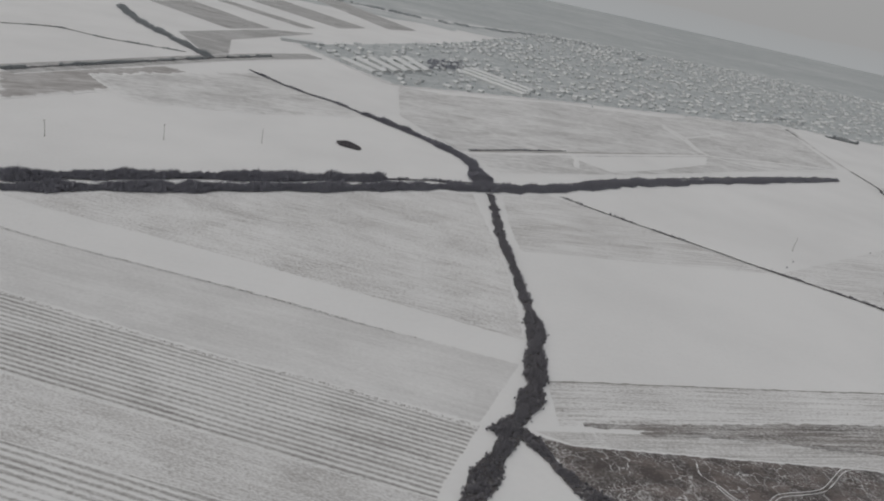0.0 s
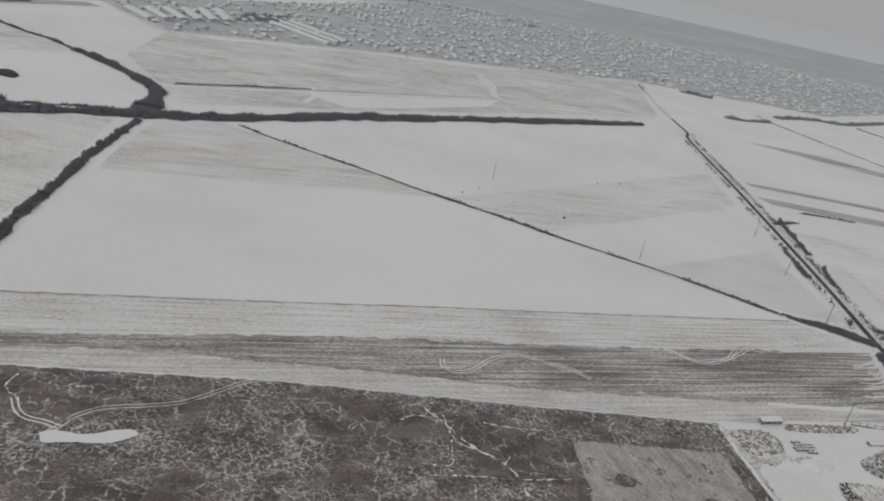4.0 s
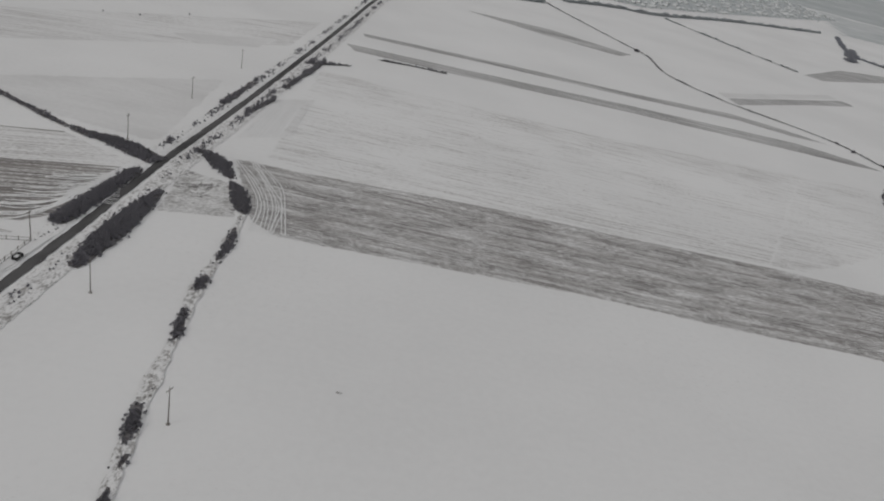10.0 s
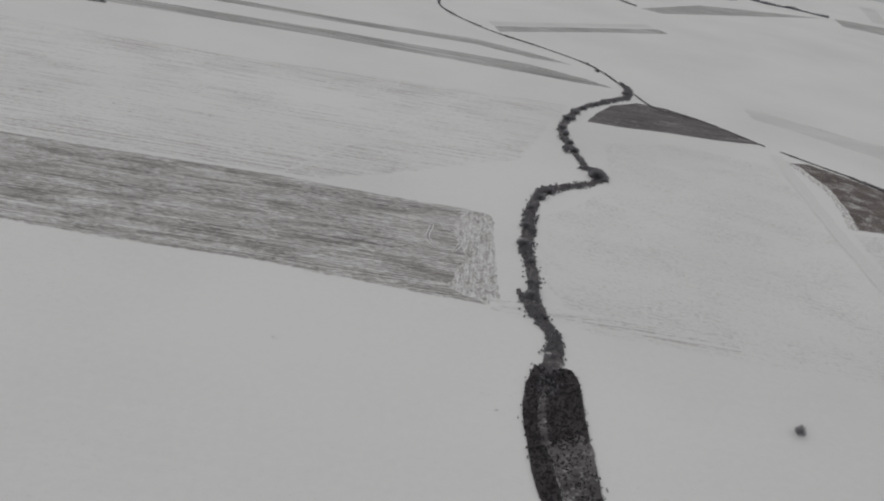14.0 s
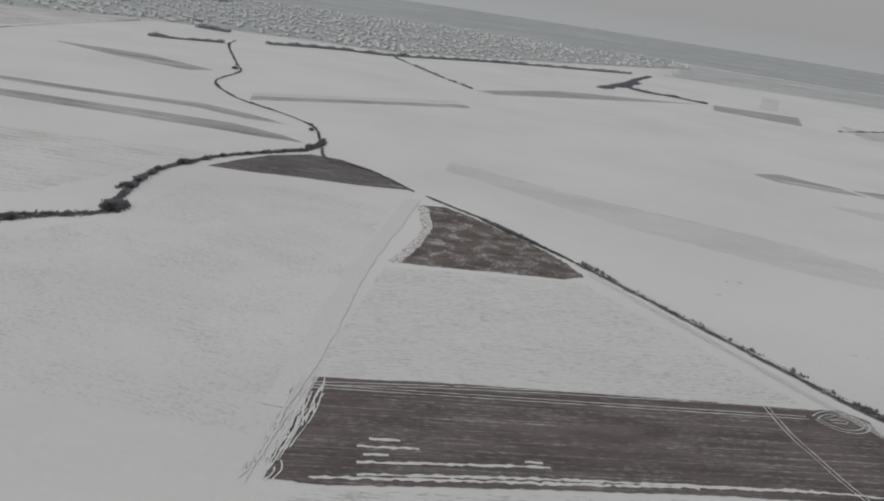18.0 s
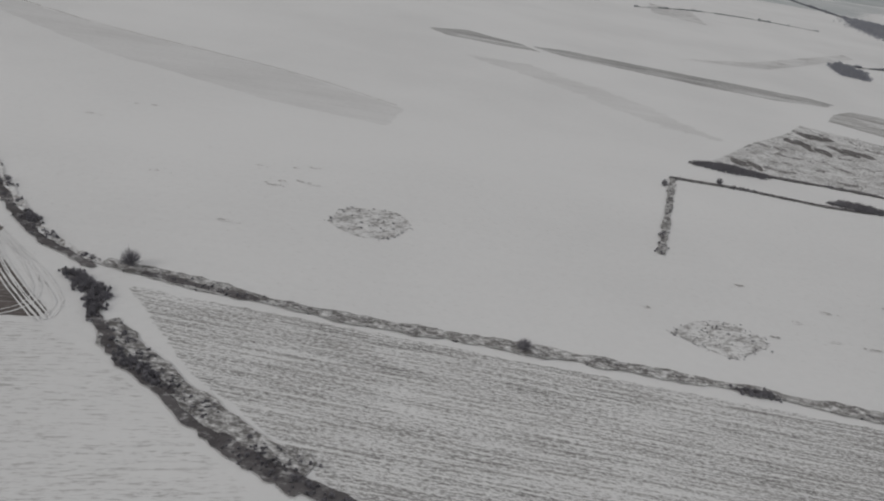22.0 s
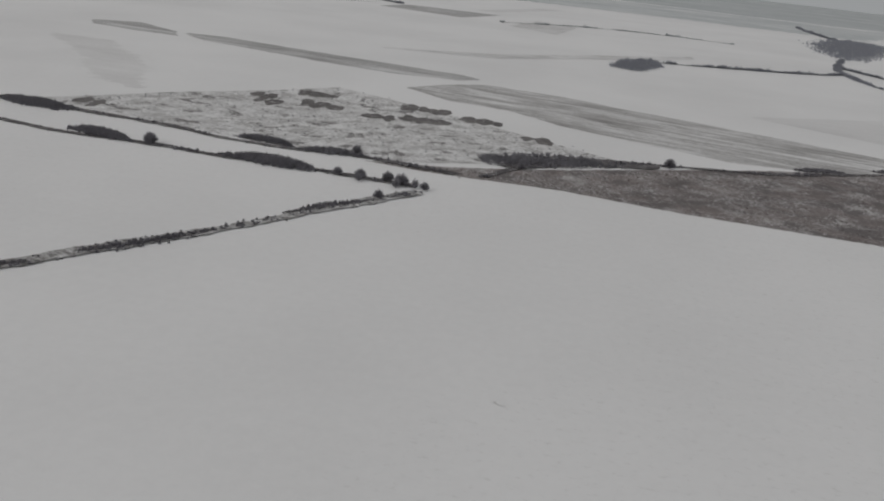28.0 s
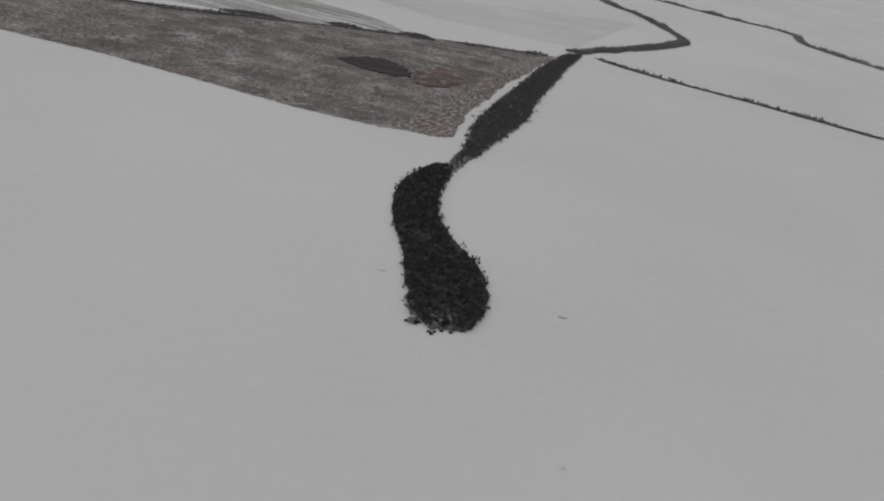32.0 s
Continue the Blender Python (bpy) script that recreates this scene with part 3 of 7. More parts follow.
M_WASTE = field_material("waste_grass", 20, rows=0.1, spacing=1.2, run=0.1, patch=0.9, patch_size=5, fine=1.2, squash=0.85, cover=0.47, soft=0.13, grit=1.3, soil=(0.19, 0.18, 0.176), soil2=(0.33, 0.32, 0.315), most=0.8, dense=(0.115, 0.106, 0.106), dense_size=6, dense_from=0.55)
M_STRAW = field_material("streaked_stubble", -22, rows=1.3, spacing=2.2, run=0.03, patch=0.9, patch_size=11, fine=1.0, cover=0.53, soft=0.12, soil=(0.17, 0.16, 0.155), soil2=(0.30, 0.29, 0.285), most=0.85)
# Far woods and plain: haze painted as a grey-blue ground colour near the sky's.
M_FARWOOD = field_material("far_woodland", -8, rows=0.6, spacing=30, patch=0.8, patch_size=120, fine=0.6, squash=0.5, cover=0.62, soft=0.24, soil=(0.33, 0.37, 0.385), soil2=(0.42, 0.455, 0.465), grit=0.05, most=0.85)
M_FARPLAIN = field_material("far_haze_plain", -8, rows=0.6, spacing=40, patch=0.8, patch_size=160, fine=0.5, squash=0.5, cover=0.8, soft=0.24, soil=(0.37, 0.408, 0.42), soil2=(0.455, 0.48, 0.488), grit=0.04, most=0.92)
M_SPECK = field_material("snow_specks", -14, rows=0.3, spacing=1.0, patch=0.6, patch_size=1.8, fine=1.0, squash=0.8, cover=0.42, soft=0.07, soil=(0.17, 0.15, 0.145), soil2=(0.32, 0.29, 0.28), fade=False)
M_RUSSET = field_material("russet_weeds", -14, rows=0.1, spacing=1.4, run=0.1, patch=1.2, patch_size=7, fine=1.3, squash=0.85, cover=0.77, soft=0.16, lace=0.5, lace_size=1.1, soil=(0.115, 0.094, 0.092), soil2=(0.178, 0.147, 0.141), most=0.93, dense=(0.080, 0.067, 0.068), dense_size=8, dense_from=0.515)
M_RUST_WEEDS = field_material("rusty_weeds", 0, rows=0.0, patch=0.8, patch_size=3, fine=1.0, squash=0.9, cover=0.78, soft=0.16, grit=1.7, soil=(0.115, 0.082, 0.077), soil2=(0.19, 0.148, 0.138), fade=False)
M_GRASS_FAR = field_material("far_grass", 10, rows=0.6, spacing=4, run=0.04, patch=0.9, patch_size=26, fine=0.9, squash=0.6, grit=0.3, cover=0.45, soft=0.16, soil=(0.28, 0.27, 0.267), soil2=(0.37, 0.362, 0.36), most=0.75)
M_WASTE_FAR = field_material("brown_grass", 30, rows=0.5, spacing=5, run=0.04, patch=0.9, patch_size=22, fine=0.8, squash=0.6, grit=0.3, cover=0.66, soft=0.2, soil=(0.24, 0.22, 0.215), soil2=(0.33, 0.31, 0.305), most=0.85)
M_BARE = field_material("bare_earth", 0, fade=False, rows=0.1, patch=0.5, patch_size=5, fine=0.6, cover=0.95, soil=(0.055, 0.05, 0.053), soil2=(0.085, 0.078, 0.082))
n = Nodes("packed_snow")
M_TRACK = n.done(n.mix(n.noise(n.place(0), 1.2, 3), (0.86, 0.86, 0.865), (0.70, 0.70, 0.70)), 0.7)
n = Nodes("wheel_rut")
M_RUT = n.done(n.mix(n.noise(n.place(0), 0.8, 4), (0.22, 0.20, 0.19), (0.5, 0.49, 0.48)), 0.85)

# ---- fields ----
ROWS_NORTH = [(-86, 181), (-69, 175.5), (-46, 169), (-27, 163.5), (-4, 159), (21, 152.6), (42.6, 147)]
ROWS_SOUTH = [(30, 119.5), (8.4, 124.3), (-36, 136.4), (-69.6, 145.5)]
field("field", ROWS_NORTH + [(38, 138), (31, 124)] + ROWS_SOUTH, M_STUBBLE, 3, "snowy stubble field with parallel furrows")
field("field", ROWS_SOUTH + [(-59.5, 123.3), (-36, 118), (-13.2, 113), (10, 108), (26, 112)], M_STUBBLE_LOW, 3, "crumbly stubble between furrowed strips")
field("field", [(-59.5, 123.3), (-36, 118), (-13.2, 113), (10, 108), (-10, 92), (-70, 104)], M_STUBBLE, 2, "snowy stubble field with parallel furrows")
ribbon("field_edge", ROWS_NORTH, 0.5, M_VERGE, 1.0, wobble=0.3, edge=0.9, label="rough dark edge of a stubble field", category="boundary", seed=602, mask=[0.5, 0.62, 0.42, 0.7, 0.5, 0.85, 0.4, 0.75, 0.6, 0.9, 0.8, 0.7])
field("field", [(-103.7, 220), (-84.7, 214.6), (-48.5, 206.4), (-13, 198), (15, 190), (36, 185.3), (59, 180), (43, 149), (21, 154), (-27, 165), (-86, 182)], M_PALE_NEAR, 3, "pale snow field with faint streaks")
field("field", [(-116, 246.5), (-85, 263), (-47, 282.5), (-2, 306), (46, 332), (63, 336), (64.5, 300), (66, 276), (66, 238), (64, 206), (63, 195), (36, 203.5), (3, 213.5), (-38, 225), (-74, 234), (-102, 241)], M_THIN, 4, "pale stubble showing thinly through snow")
field("field", [(63, 197), (36, 203.5), (3, 213.5), (-30, 223), (-20, 227), (10, 220), (40, 214), (60, 216)], M_FAINT, 9, "darker stubble end beside snow")
field("field", [(79, 341), (106, 357), (150, 331), (205, 294), (151, 284), (109, 277), (76, 271), (76, 300)], M_THIN_DARK, 5, "striped stubble beside the hedge")
field("field", [(173, 152), (219, 155), (272, 159), (320, 161), (331, 158), (263, 151), (220, 149), (175, 145)], M_BAND, 2, "snowed-over headland between stubble and weeds")
field("field", [(57, 148.3), (87, 152.4), (126, 156), (184.5, 156.7), (216, 156.1), (283, 160.8), (274.4, 150.4), (245, 149.5), (212.6, 149.1), (151.4, 149.5), (99, 146.4), (66.6, 144.5)], M_BAND, 1.5, "snowed-over headland between stubble and weeds")
STRIP_NORTH = [(66, 172.6), (82, 175.4), (110.4, 180), (155.5, 187.4), (194.8, 194.2), (235, 200.5), (323, 215)]
field("field", STRIP_NORTH + [(346, 200), (305, 191), (239, 180), (189, 173.8), (153.5, 168), (87, 155.5), (65, 152)], M_THIN_DARK, 2, "lightly snowed stubble strip")
field("field", [(68, 153.5), (87, 155.4), (153.5, 168), (189, 173.8), (239, 180), (305, 191), (345.5, 198.5), (341, 184), (335.5, 168), (330, 163.5), (283, 161.3), (216, 156.6), (184.5, 157.1), (126, 156.4), (100, 154.8)], M_BROWN, 2.5, "brown stubble strip with snow in its furrows")
field("field", [(57, 146.5), (66.6, 143.8), (99, 145.7), (151.4, 148.8), (212.6, 148.4), (245, 148.7), (262, 148.5), (262, 110), (244, 106), (191, 103.2), (150, 100), (84, 107), (73, 119), (64, 131)], M_WEEDS, 3, "dark frozen weeds veined with snow")
for x, y in [(227, 124), (233, 116), (245, 119)]:
    field("weed_patch", [(x - 2.8, y - 1.0), (x + 1.5, y - 1.6), (x + 3.1, y + 0.4), (x + 0.6, y + 1.7), (x - 2.2, y + 1.1)], M_CLUMP, 2.5, "dark clump of dead weeds", "weeds", 0.075, True, 2.5)
field("field", [(218.8, 135.7), (240, 137), (256.7, 136.7), (256.5, 125), (255.6, 114.3), (235, 111), (217.5, 109.8)], M_PLOT, 8, "small plot in rows among weeds")
field("field", [(190, 104.6), (207.6, 104.8), (224.6, 105), (244.4, 106), (263.6, 109.4), (288, 110.8), (324.3, 112.8), (322.3, 108), (298.6, 107.1), (263.2, 106.3), (244.5, 104.2), (225, 103.2), (208.4, 102.6), (190, 102.4)], M_FAN_BROWN, 1.2, "narrow brown margin below the yard")
field("field", [(262, 109.2), (278, 110.3), (298.6, 112), (324, 113.4), (327, 111.4), (326, 109), (319, 109.8), (298.7, 108.8), (278.5, 107.7), (262, 107.2)], M_CLUMP, 1.5, "dark weedy bank foot below the yard")
field("field", [(320, 110), (327, 112), (326, 104), (321, 95), (318, 96), (320.5, 104)], M_TUFT, 2, "tufted grass beside the road")
field("field", [(357, 202), (372, 196), (373, 178), (355, 176)], M_WASTE, 4, "rough triangle of grass beside the road")
field("field", [(369, 214.5), (387, 211.3), (418, 208.7), (450.4, 205.3), (483.3, 199.4), (534, 191.5), (566.5, 184), (581, 181.8), (587, 179.5), (584.5, 159), (580, 137.4), (577.6, 137), (555, 142.4), (532, 148.3), (502, 153), (461.5, 161.3), (421.4, 166.3), (395.6, 169.3), (383, 171.5), (377, 178)], M_LONG, 6, "long stubble strip streaked with snow", ragged=0.35)
field("field", [(571, 143), (578, 137.3), (581, 138), (588, 179.5), (581, 181), (576, 171), (577, 155)], M_END, 5, "snow-speckled end of the long stubble")
field("field", [(402, 378), (460, 370), (545, 359.6), (639, 345), (663, 331), (673, 321), (655, 323), (634, 328.5), (541.4, 346.4), (459, 356.4), (406, 366)], M_STRIP, 3, "narrow dark winter-crop strip")
field("field", [(411, 407), (492, 398.8), (553, 387.5), (620, 383), (646, 368.7), (664, 354.5), (643, 358.5), (617, 371.8), (550.3, 378.6), (491, 389.7), (412, 400)], M_STRIP, 4, "thin grey crop strip")
field("field", [(637.6, 422), (669, 438), (766, 488), (768.4, 476), (706, 446), (638, 409)], M_STRIP, 4, "grey crop strip in snow")
field("field", [(636, 433), (669, 449), (762, 500), (764, 491), (670, 440), (637, 424)], M_PALE, 4, "paler edge of a crop strip")
field("field", [(785, 568), (870, 638), (1022, 681), (902, 615.5), (800, 559)], M_STRIP, 4, "grey crop strip in snow")
field("field", [(490, 545.5), (551, 537), (603, 501), (589, 489), (538, 512)], M_STRIP, 6, "grey crop strip in snow")
field("field", [(1182, 845), (1209, 852), (1123, 712), (1102, 711)], M_PALE, 4, "grey fallow square in snow")
field("field", [(1042, 690), (1124, 676), (1089, 612), (1020, 645)], M_STRIP, 4, "dark fallow strip in snow")
field("field", [(279, 245), (356, 286), (347, 218), (311, 228)], M_PALE, 8, "snow field with thin grass")
field("field", [(643, 267.8), (652, 281), (662, 293), (677, 301.5), (689, 298.5), (700, 288), (709.5, 275), (715, 263.8), (696.5, 263.2), (674, 265.4), (656, 265.8)], M_DARK_GREY, 1.6, "dark bare triangle beside the stream")
field("field", [(717, 246), (726, 247), (736, 235.5), (749, 217.5), (756, 204), (759, 193), (752, 190), (732, 190.6), (705, 191.2), (712, 207), (717, 222)], M_FALLOW, 4, "dark bare triangle beside the ditch")
field("field", [(716, 248), (716, 222), (711, 207), (704, 191), (707, 191), (714, 207), (719, 224), (719.5, 244)], M_FAN_WHITE, 4, "snow-streaked end of the bare triangle")
field("field", [(689, 130.4), (715, 131.2), (755, 130.8), (780, 130.6), (788, 130.2), (795, 130.8), (798.8, 127), (798, 122.5), (803, 116), (808, 108.6), (812, 103.7), (811.7, 101.9), (780, 101.7), (751, 102), (719, 101.3), (690, 100.4), (682.8, 101.5), (684, 112), (687, 122.3)], M_DARK, 1.8, "dark ploughed field with snow lines")
field("field", [(821, 111), (852, 102.5), (890, 92), (930, 81), (953, 73), (980, 68), (1012, 59), (960, 62), (897, 63.5), (858, 64), (851, 69), (841, 81), (832, 91)], M_CRUMB, 3, "snowy stubble field below the hedge")
for k, ring in enumerate(([(851, 139), (854, 145), (859, 146), (865, 145), (867, 139), (862, 133), (857, 133), (854, 135)], [(907, 105), (912, 108), (914, 109), (920, 109), (924, 105), (924, 102), (920, 100), (915, 98), (912, 100)])):
    field("grass_island", ring, M_TUFT, 1.0, "oval island of tufted grass in snow", "grass", rounded=True)
    hedge("island_rim", ring + [ring[0]], 0.4, 0.3, "dark rim of dead grass round an island", density=4, count=12, gaps=0.45, gap_size=4, bank=0, thin=0.3, seed=160 + k, category="grass")
    thicket("grass_tufts", ring, 0.4, "dead grass tufts in snow", density=0.18, count=20, seed=162 + k, category="grass", spread=0.8)
field("field", [(960.6, 196.4), (968, 201.4), (997, 226), (1024, 245), (1039.8, 260), (1060, 247), (1076, 235), (1095.6, 219), (1111, 206), (1124, 196), (1130, 192), (1107, 181.5), (1087, 180), (1065.5, 172.5), (1038, 178), (1023, 182), (1000, 189), (983, 192.5)], M_WASTE, 3, "tufted waste ground with scattered snow")
field("field", [(1057.5, 172), (1075, 173), (1087, 175.5), (1107, 181.3), (1135, 191.6), (1168.6, 202.5), (1197, 208.5), (1230, 216.5), (1272, 224.5), (1251, 176.4), (1241.7, 151), (1236.5, 131.5), (1224.4, 130), (1208.8, 133.4), (1168.4, 146.8), (1150, 151), (1127.6, 155.8), (1104, 163.6), (1085, 166), (1072, 168)], M_RUSSET, 2.5, "russet weed field edged with shrubs")
field("field", [(1062.6, 273), (1075.6, 286.8), (1092.6, 297), (1122.7, 287.3), (1142, 276), (1177.6, 257), (1218, 233.5), (1228, 219), (1198, 208.8), (1175, 206.8), (1159, 207), (1138, 219.6), (1114.5, 233), (1098, 250), (1079, 255.5)], M_STRAW, 4, "striped stubble field")
field("field", [(906, 369), (927, 376), (950, 357), (956, 343), (937, 346), (913, 355)], M_STRIP, 5, "short grey strip in snow")
field("field", [(954, 355), (973, 356), (1016, 339), (1054, 326), (1083, 316), (1092, 308), (1082, 301), (1056, 302), (1026, 312), (985, 331), (968, 338)], M_STRIP, 7, "long narrow grey strip")
field("field", [(731, 299), (735, 314), (781, 282.5), (842, 249.5), (876, 222), (869, 203), (837, 215.5), (786, 248.5), (742, 291)], M_PALE, 6, "pale streak of thin snow")
field("field", [(914, 315), (939, 311), (971, 268), (985, 226), (966, 236), (945, 274)], M_PALE, 24, "pale streak of thin snow")
field("field", [(390, 301), (513, 297), (641, 286), (604, 220), (543, 192), (481, 206), (422, 214)], M_FAINT, 10, "snow field with faint furrows")
field("field", [(690, 99.5), (752, 100.6), (811, 101), (823, 91), (833, 79), (842, 69), (776, 68), (700, 72), (668, 82)], M_FAINT_FLAT, 3, "snow field with faint level rows")
field("field", [(703, 188), (757, 188), (787, 132), (735, 131), (687, 131), (695, 158)], M_FAINT_FLAT, 4, "snow field with faint level rows")
ribbon("path", [(579, 137), (598, 134), (631, 126)], 2.5, M_FAINT, 4, edge=2, label="faint old track across snow", category="track")
field("field", [(190, 99.5), (209, 101), (243, 102.8), (282, 104.8), (320, 108), (322, 94), (281, 92), (213, 89), (192, 88.5)], M_DASH, 2.5, "snow field with dashed level rows of stubble")
field("field", [(192, 88.3), (213, 88.8), (281, 91.8), (321, 93.5), (320, 84), (290, 77), (215, 76), (194, 79)], M_ROWS_NEAR, 2.5, "speckled stubble rows showing through snow")
field("field", [(205, 293), (389, 414), (376, 353), (249, 271)], M_FAINT_UP, 5, "snow field with faint furrows")
field("field", [(326, 339), (369, 360), (363, 340), (339, 329)], M_PALE, 5, "pale hollow in a snow field")
field("field", [(391, 322), (596, 279), (533, 194), (409, 208), (378, 218)], M_FAINT, 6, "snow field with faint furrows")
field("field", [(594, 148), (604, 182), (631, 204), (642, 245), (672, 252), (706, 241), (681, 112), (597, 129)], M_DUST, 8, "snow field dusted with stubble crumbs")
field("field", [(1271, 223), (1251.2, 176.4), (1241.7, 151), (1236.8, 131), (1226, 131), (1236, 150), (1245, 175), (1262, 216)], M_FAN, 10, "snow-streaked end of the russet field")
ribbon("field_edge", [(736, 316), (781, 283.5), (842, 250.5), (874, 225)], 0.3, M_RUT, 2, wobble=0.1, label="thin dark field boundary", category="boundary", seed=6)


def tuft_patch(x, y, w, d, k, material, label="low dark tufts of dead grass in snow", border=1.0):
    """A small irregular patch of dead grass."""
    rng = np.random.default_rng(k)
    turn = radians(-12 + rng.normal(0, 8))
    ring = []
    for a in np.arange(9) / 9 * 2 * np.pi:
        u, v = w * math.cos(a) * rng.uniform(0.7, 1.2), d * math.sin(a) * rng.uniform(0.6, 1.25)
        ring.append((x + u * math.cos(turn) - v * math.sin(turn), y + u * math.sin(turn) + v * math.cos(turn)))
    return field("grass_tufts", ring, material, border, label, "grass", rounded=True, ragged=2.0)


for k, (x, y) in enumerate([(1021, 227), (1039, 228), (979, 203), (1070, 237), (1071, 222), (1036, 244), (1018, 235), (1039, 228), (1056, 220), (1071, 221), (1072, 236), (1089, 228), (1101, 211)]):
    for i, (u, v) in enumerate(((0, 0), (4.2, -1.4), (-4.4, 1.2))[:2 + k % 2]):
        tuft_patch(x + u, y + v, 1.8 + 0.8 * ((k + i) % 3), 3.6 + 1.2 * ((k + i) % 2), 700 + 40 * i + k, M_CLUMP, "dark clump of dead weeds on waste ground", 3.0)
thicket("grass_tufts", [(966, 199), (997, 224), (1024, 243), (1039.8, 258), (1060, 245), (1095, 217), (1122, 196), (1105, 183), (1087, 182), (1066, 174), (1038, 180), (1000, 191)], 0.55, "dead grass tufts on waste ground", density=0.045, count=16, seed=771, category="grass", spread=1.0, fray=2.0)
thicket("weed_tufts", [(1060, 171), (1087, 175), (1135, 191), (1197, 208), (1268, 223), (1250, 176), (1238, 135), (1209, 135), (1150, 152), (1105, 165)], 0.28, "dead weed stalks in a russet field", density=0.06, count=14, seed=772, material=M_WEED_STALK, category="weeds", spread=1.0, fray=1.0)
for k, (x, y) in enumerate([(805, 200), (810, 200), (797, 189), (826, 173), (836, 165), (847, 157), (842, 157), (832, 136), (849, 166), (817, 157), (845, 165), (840, 155), (931, 123), (935, 110), (953, 104), (946, 95), (939, 104), (945, 102), (957, 118), (975, 100), (927, 105), (906, 113), (944, 114)]):
    tuft_patch(x, y, 1.2 + 0.5 * (k % 3), 0.4 + 0.15 * (k % 2), 740 + k, M_SPECK)
    tuft_patch(x + 2.6, y - 0.9, 0.8, 0.3, 840 + k, M_SPECK)
for k, (x, y) in enumerate([(1120, 89), (1168, 97), (1084, 78), (1106, 66), (1227, 78), (1248, 73), (1250, 78), (1242, 49), (1244, 49), (1245, 49), (1231, 61), (1232, 62), (1247, 50), (483, 232), (552, 118), (564, 114), (569, 122), (574, 105), (573, 107), (572, 109), (536, 122), (565, 104), (689, 181), (606, 223), (521, 89), (420, 128), (399, 116), (408, 116), (488, 220), (414, 261), (382, 148), (420, 111)]):
    tuft_patch(x, y, 0.55 + 0.2 * (k % 3), 0.3, 940 + k, M_SPECK)
ribbon("field_edge", STRIP_NORTH, 0.5, M_RUT, 2, wobble=0.15, label="thin dark field boundary", category="boundary", seed=5)
ribbon("field_edge", [(72, 153.6), (87, 155.6), (153.5, 168.2), (189, 174), (239, 180.2), (305, 191)], 1.3, M_FURROW, 2, wobble=0.3, edge=1.2, label="dark turned furrow along a stubble strip", category="boundary", seed=603, mask=[0.7, 0.5, 0.75, 0.6, 0.5, 0.7, 0.45, 0.6])
ribbon("field_edge", [(88, 153), (126, 156.6), (184.5, 157.3), (216, 156.9), (283, 161.6)], 0.9, M_FURROW, 2, wobble=0.3, edge=1.0, label="dark turned furrow along a stubble strip", category="boundary", seed=604, mask=[0.6, 0.7, 0.5, 0.6, 0.45, 0.7, 0.5])
# Haze-tinted strips and a far sheet soften the land towards the horizon.
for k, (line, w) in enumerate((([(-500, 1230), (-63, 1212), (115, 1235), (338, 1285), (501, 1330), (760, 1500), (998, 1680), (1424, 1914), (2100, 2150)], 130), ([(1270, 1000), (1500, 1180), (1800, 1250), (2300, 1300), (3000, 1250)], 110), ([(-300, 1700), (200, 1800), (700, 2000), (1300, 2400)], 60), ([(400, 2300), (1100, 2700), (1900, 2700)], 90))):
    ribbon("far_woodland", line, w, M_FARWOOD, 20, wobble=9, edge=w * 0.5, label="far woods along a valley, blued by painted haze", category="woods", seed=800 + k)
field("far_woodland", [(1120, 985), (1303, 951), (1560, 880), (1665, 1000), (1900, 1152), (2400, 1300), (2600, 2000), (1500, 1700), (1250, 1230)], M_FARWOOD, 120, "far woods on the plain, blued by painted haze", "woods")
field("far_plain", [(-4000, 1150), (-900, 1180), (-200, 1120), (250, 1330), (850, 1480), (1290, 1380), (1700, 1200), (2600, 1350), (5200, 1600), (5200, 4200), (-4000, 4200)], M_FARPLAIN, 200, "far plain coloured the grey of haze", "woods")
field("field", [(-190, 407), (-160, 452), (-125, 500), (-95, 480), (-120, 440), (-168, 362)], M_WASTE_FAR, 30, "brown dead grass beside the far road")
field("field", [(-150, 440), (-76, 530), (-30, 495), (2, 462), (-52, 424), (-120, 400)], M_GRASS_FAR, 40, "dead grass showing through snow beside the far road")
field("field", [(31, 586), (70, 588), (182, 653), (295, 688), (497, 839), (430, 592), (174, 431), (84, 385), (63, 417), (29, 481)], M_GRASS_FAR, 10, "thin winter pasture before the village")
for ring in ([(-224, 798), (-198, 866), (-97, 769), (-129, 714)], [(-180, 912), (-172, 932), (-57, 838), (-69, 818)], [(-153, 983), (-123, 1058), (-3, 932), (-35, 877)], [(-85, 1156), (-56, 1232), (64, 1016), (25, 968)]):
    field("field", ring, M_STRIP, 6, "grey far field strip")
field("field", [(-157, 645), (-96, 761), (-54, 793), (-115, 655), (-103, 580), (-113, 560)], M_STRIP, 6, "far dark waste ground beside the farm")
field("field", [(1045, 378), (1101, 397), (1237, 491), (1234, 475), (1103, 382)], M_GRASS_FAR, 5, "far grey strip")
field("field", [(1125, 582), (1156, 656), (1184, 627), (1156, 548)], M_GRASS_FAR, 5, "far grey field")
field("field", [(1194, 286), (1327, 334), (1282, 245), (1236, 254)], M_PALE, 5, "pale snow field")

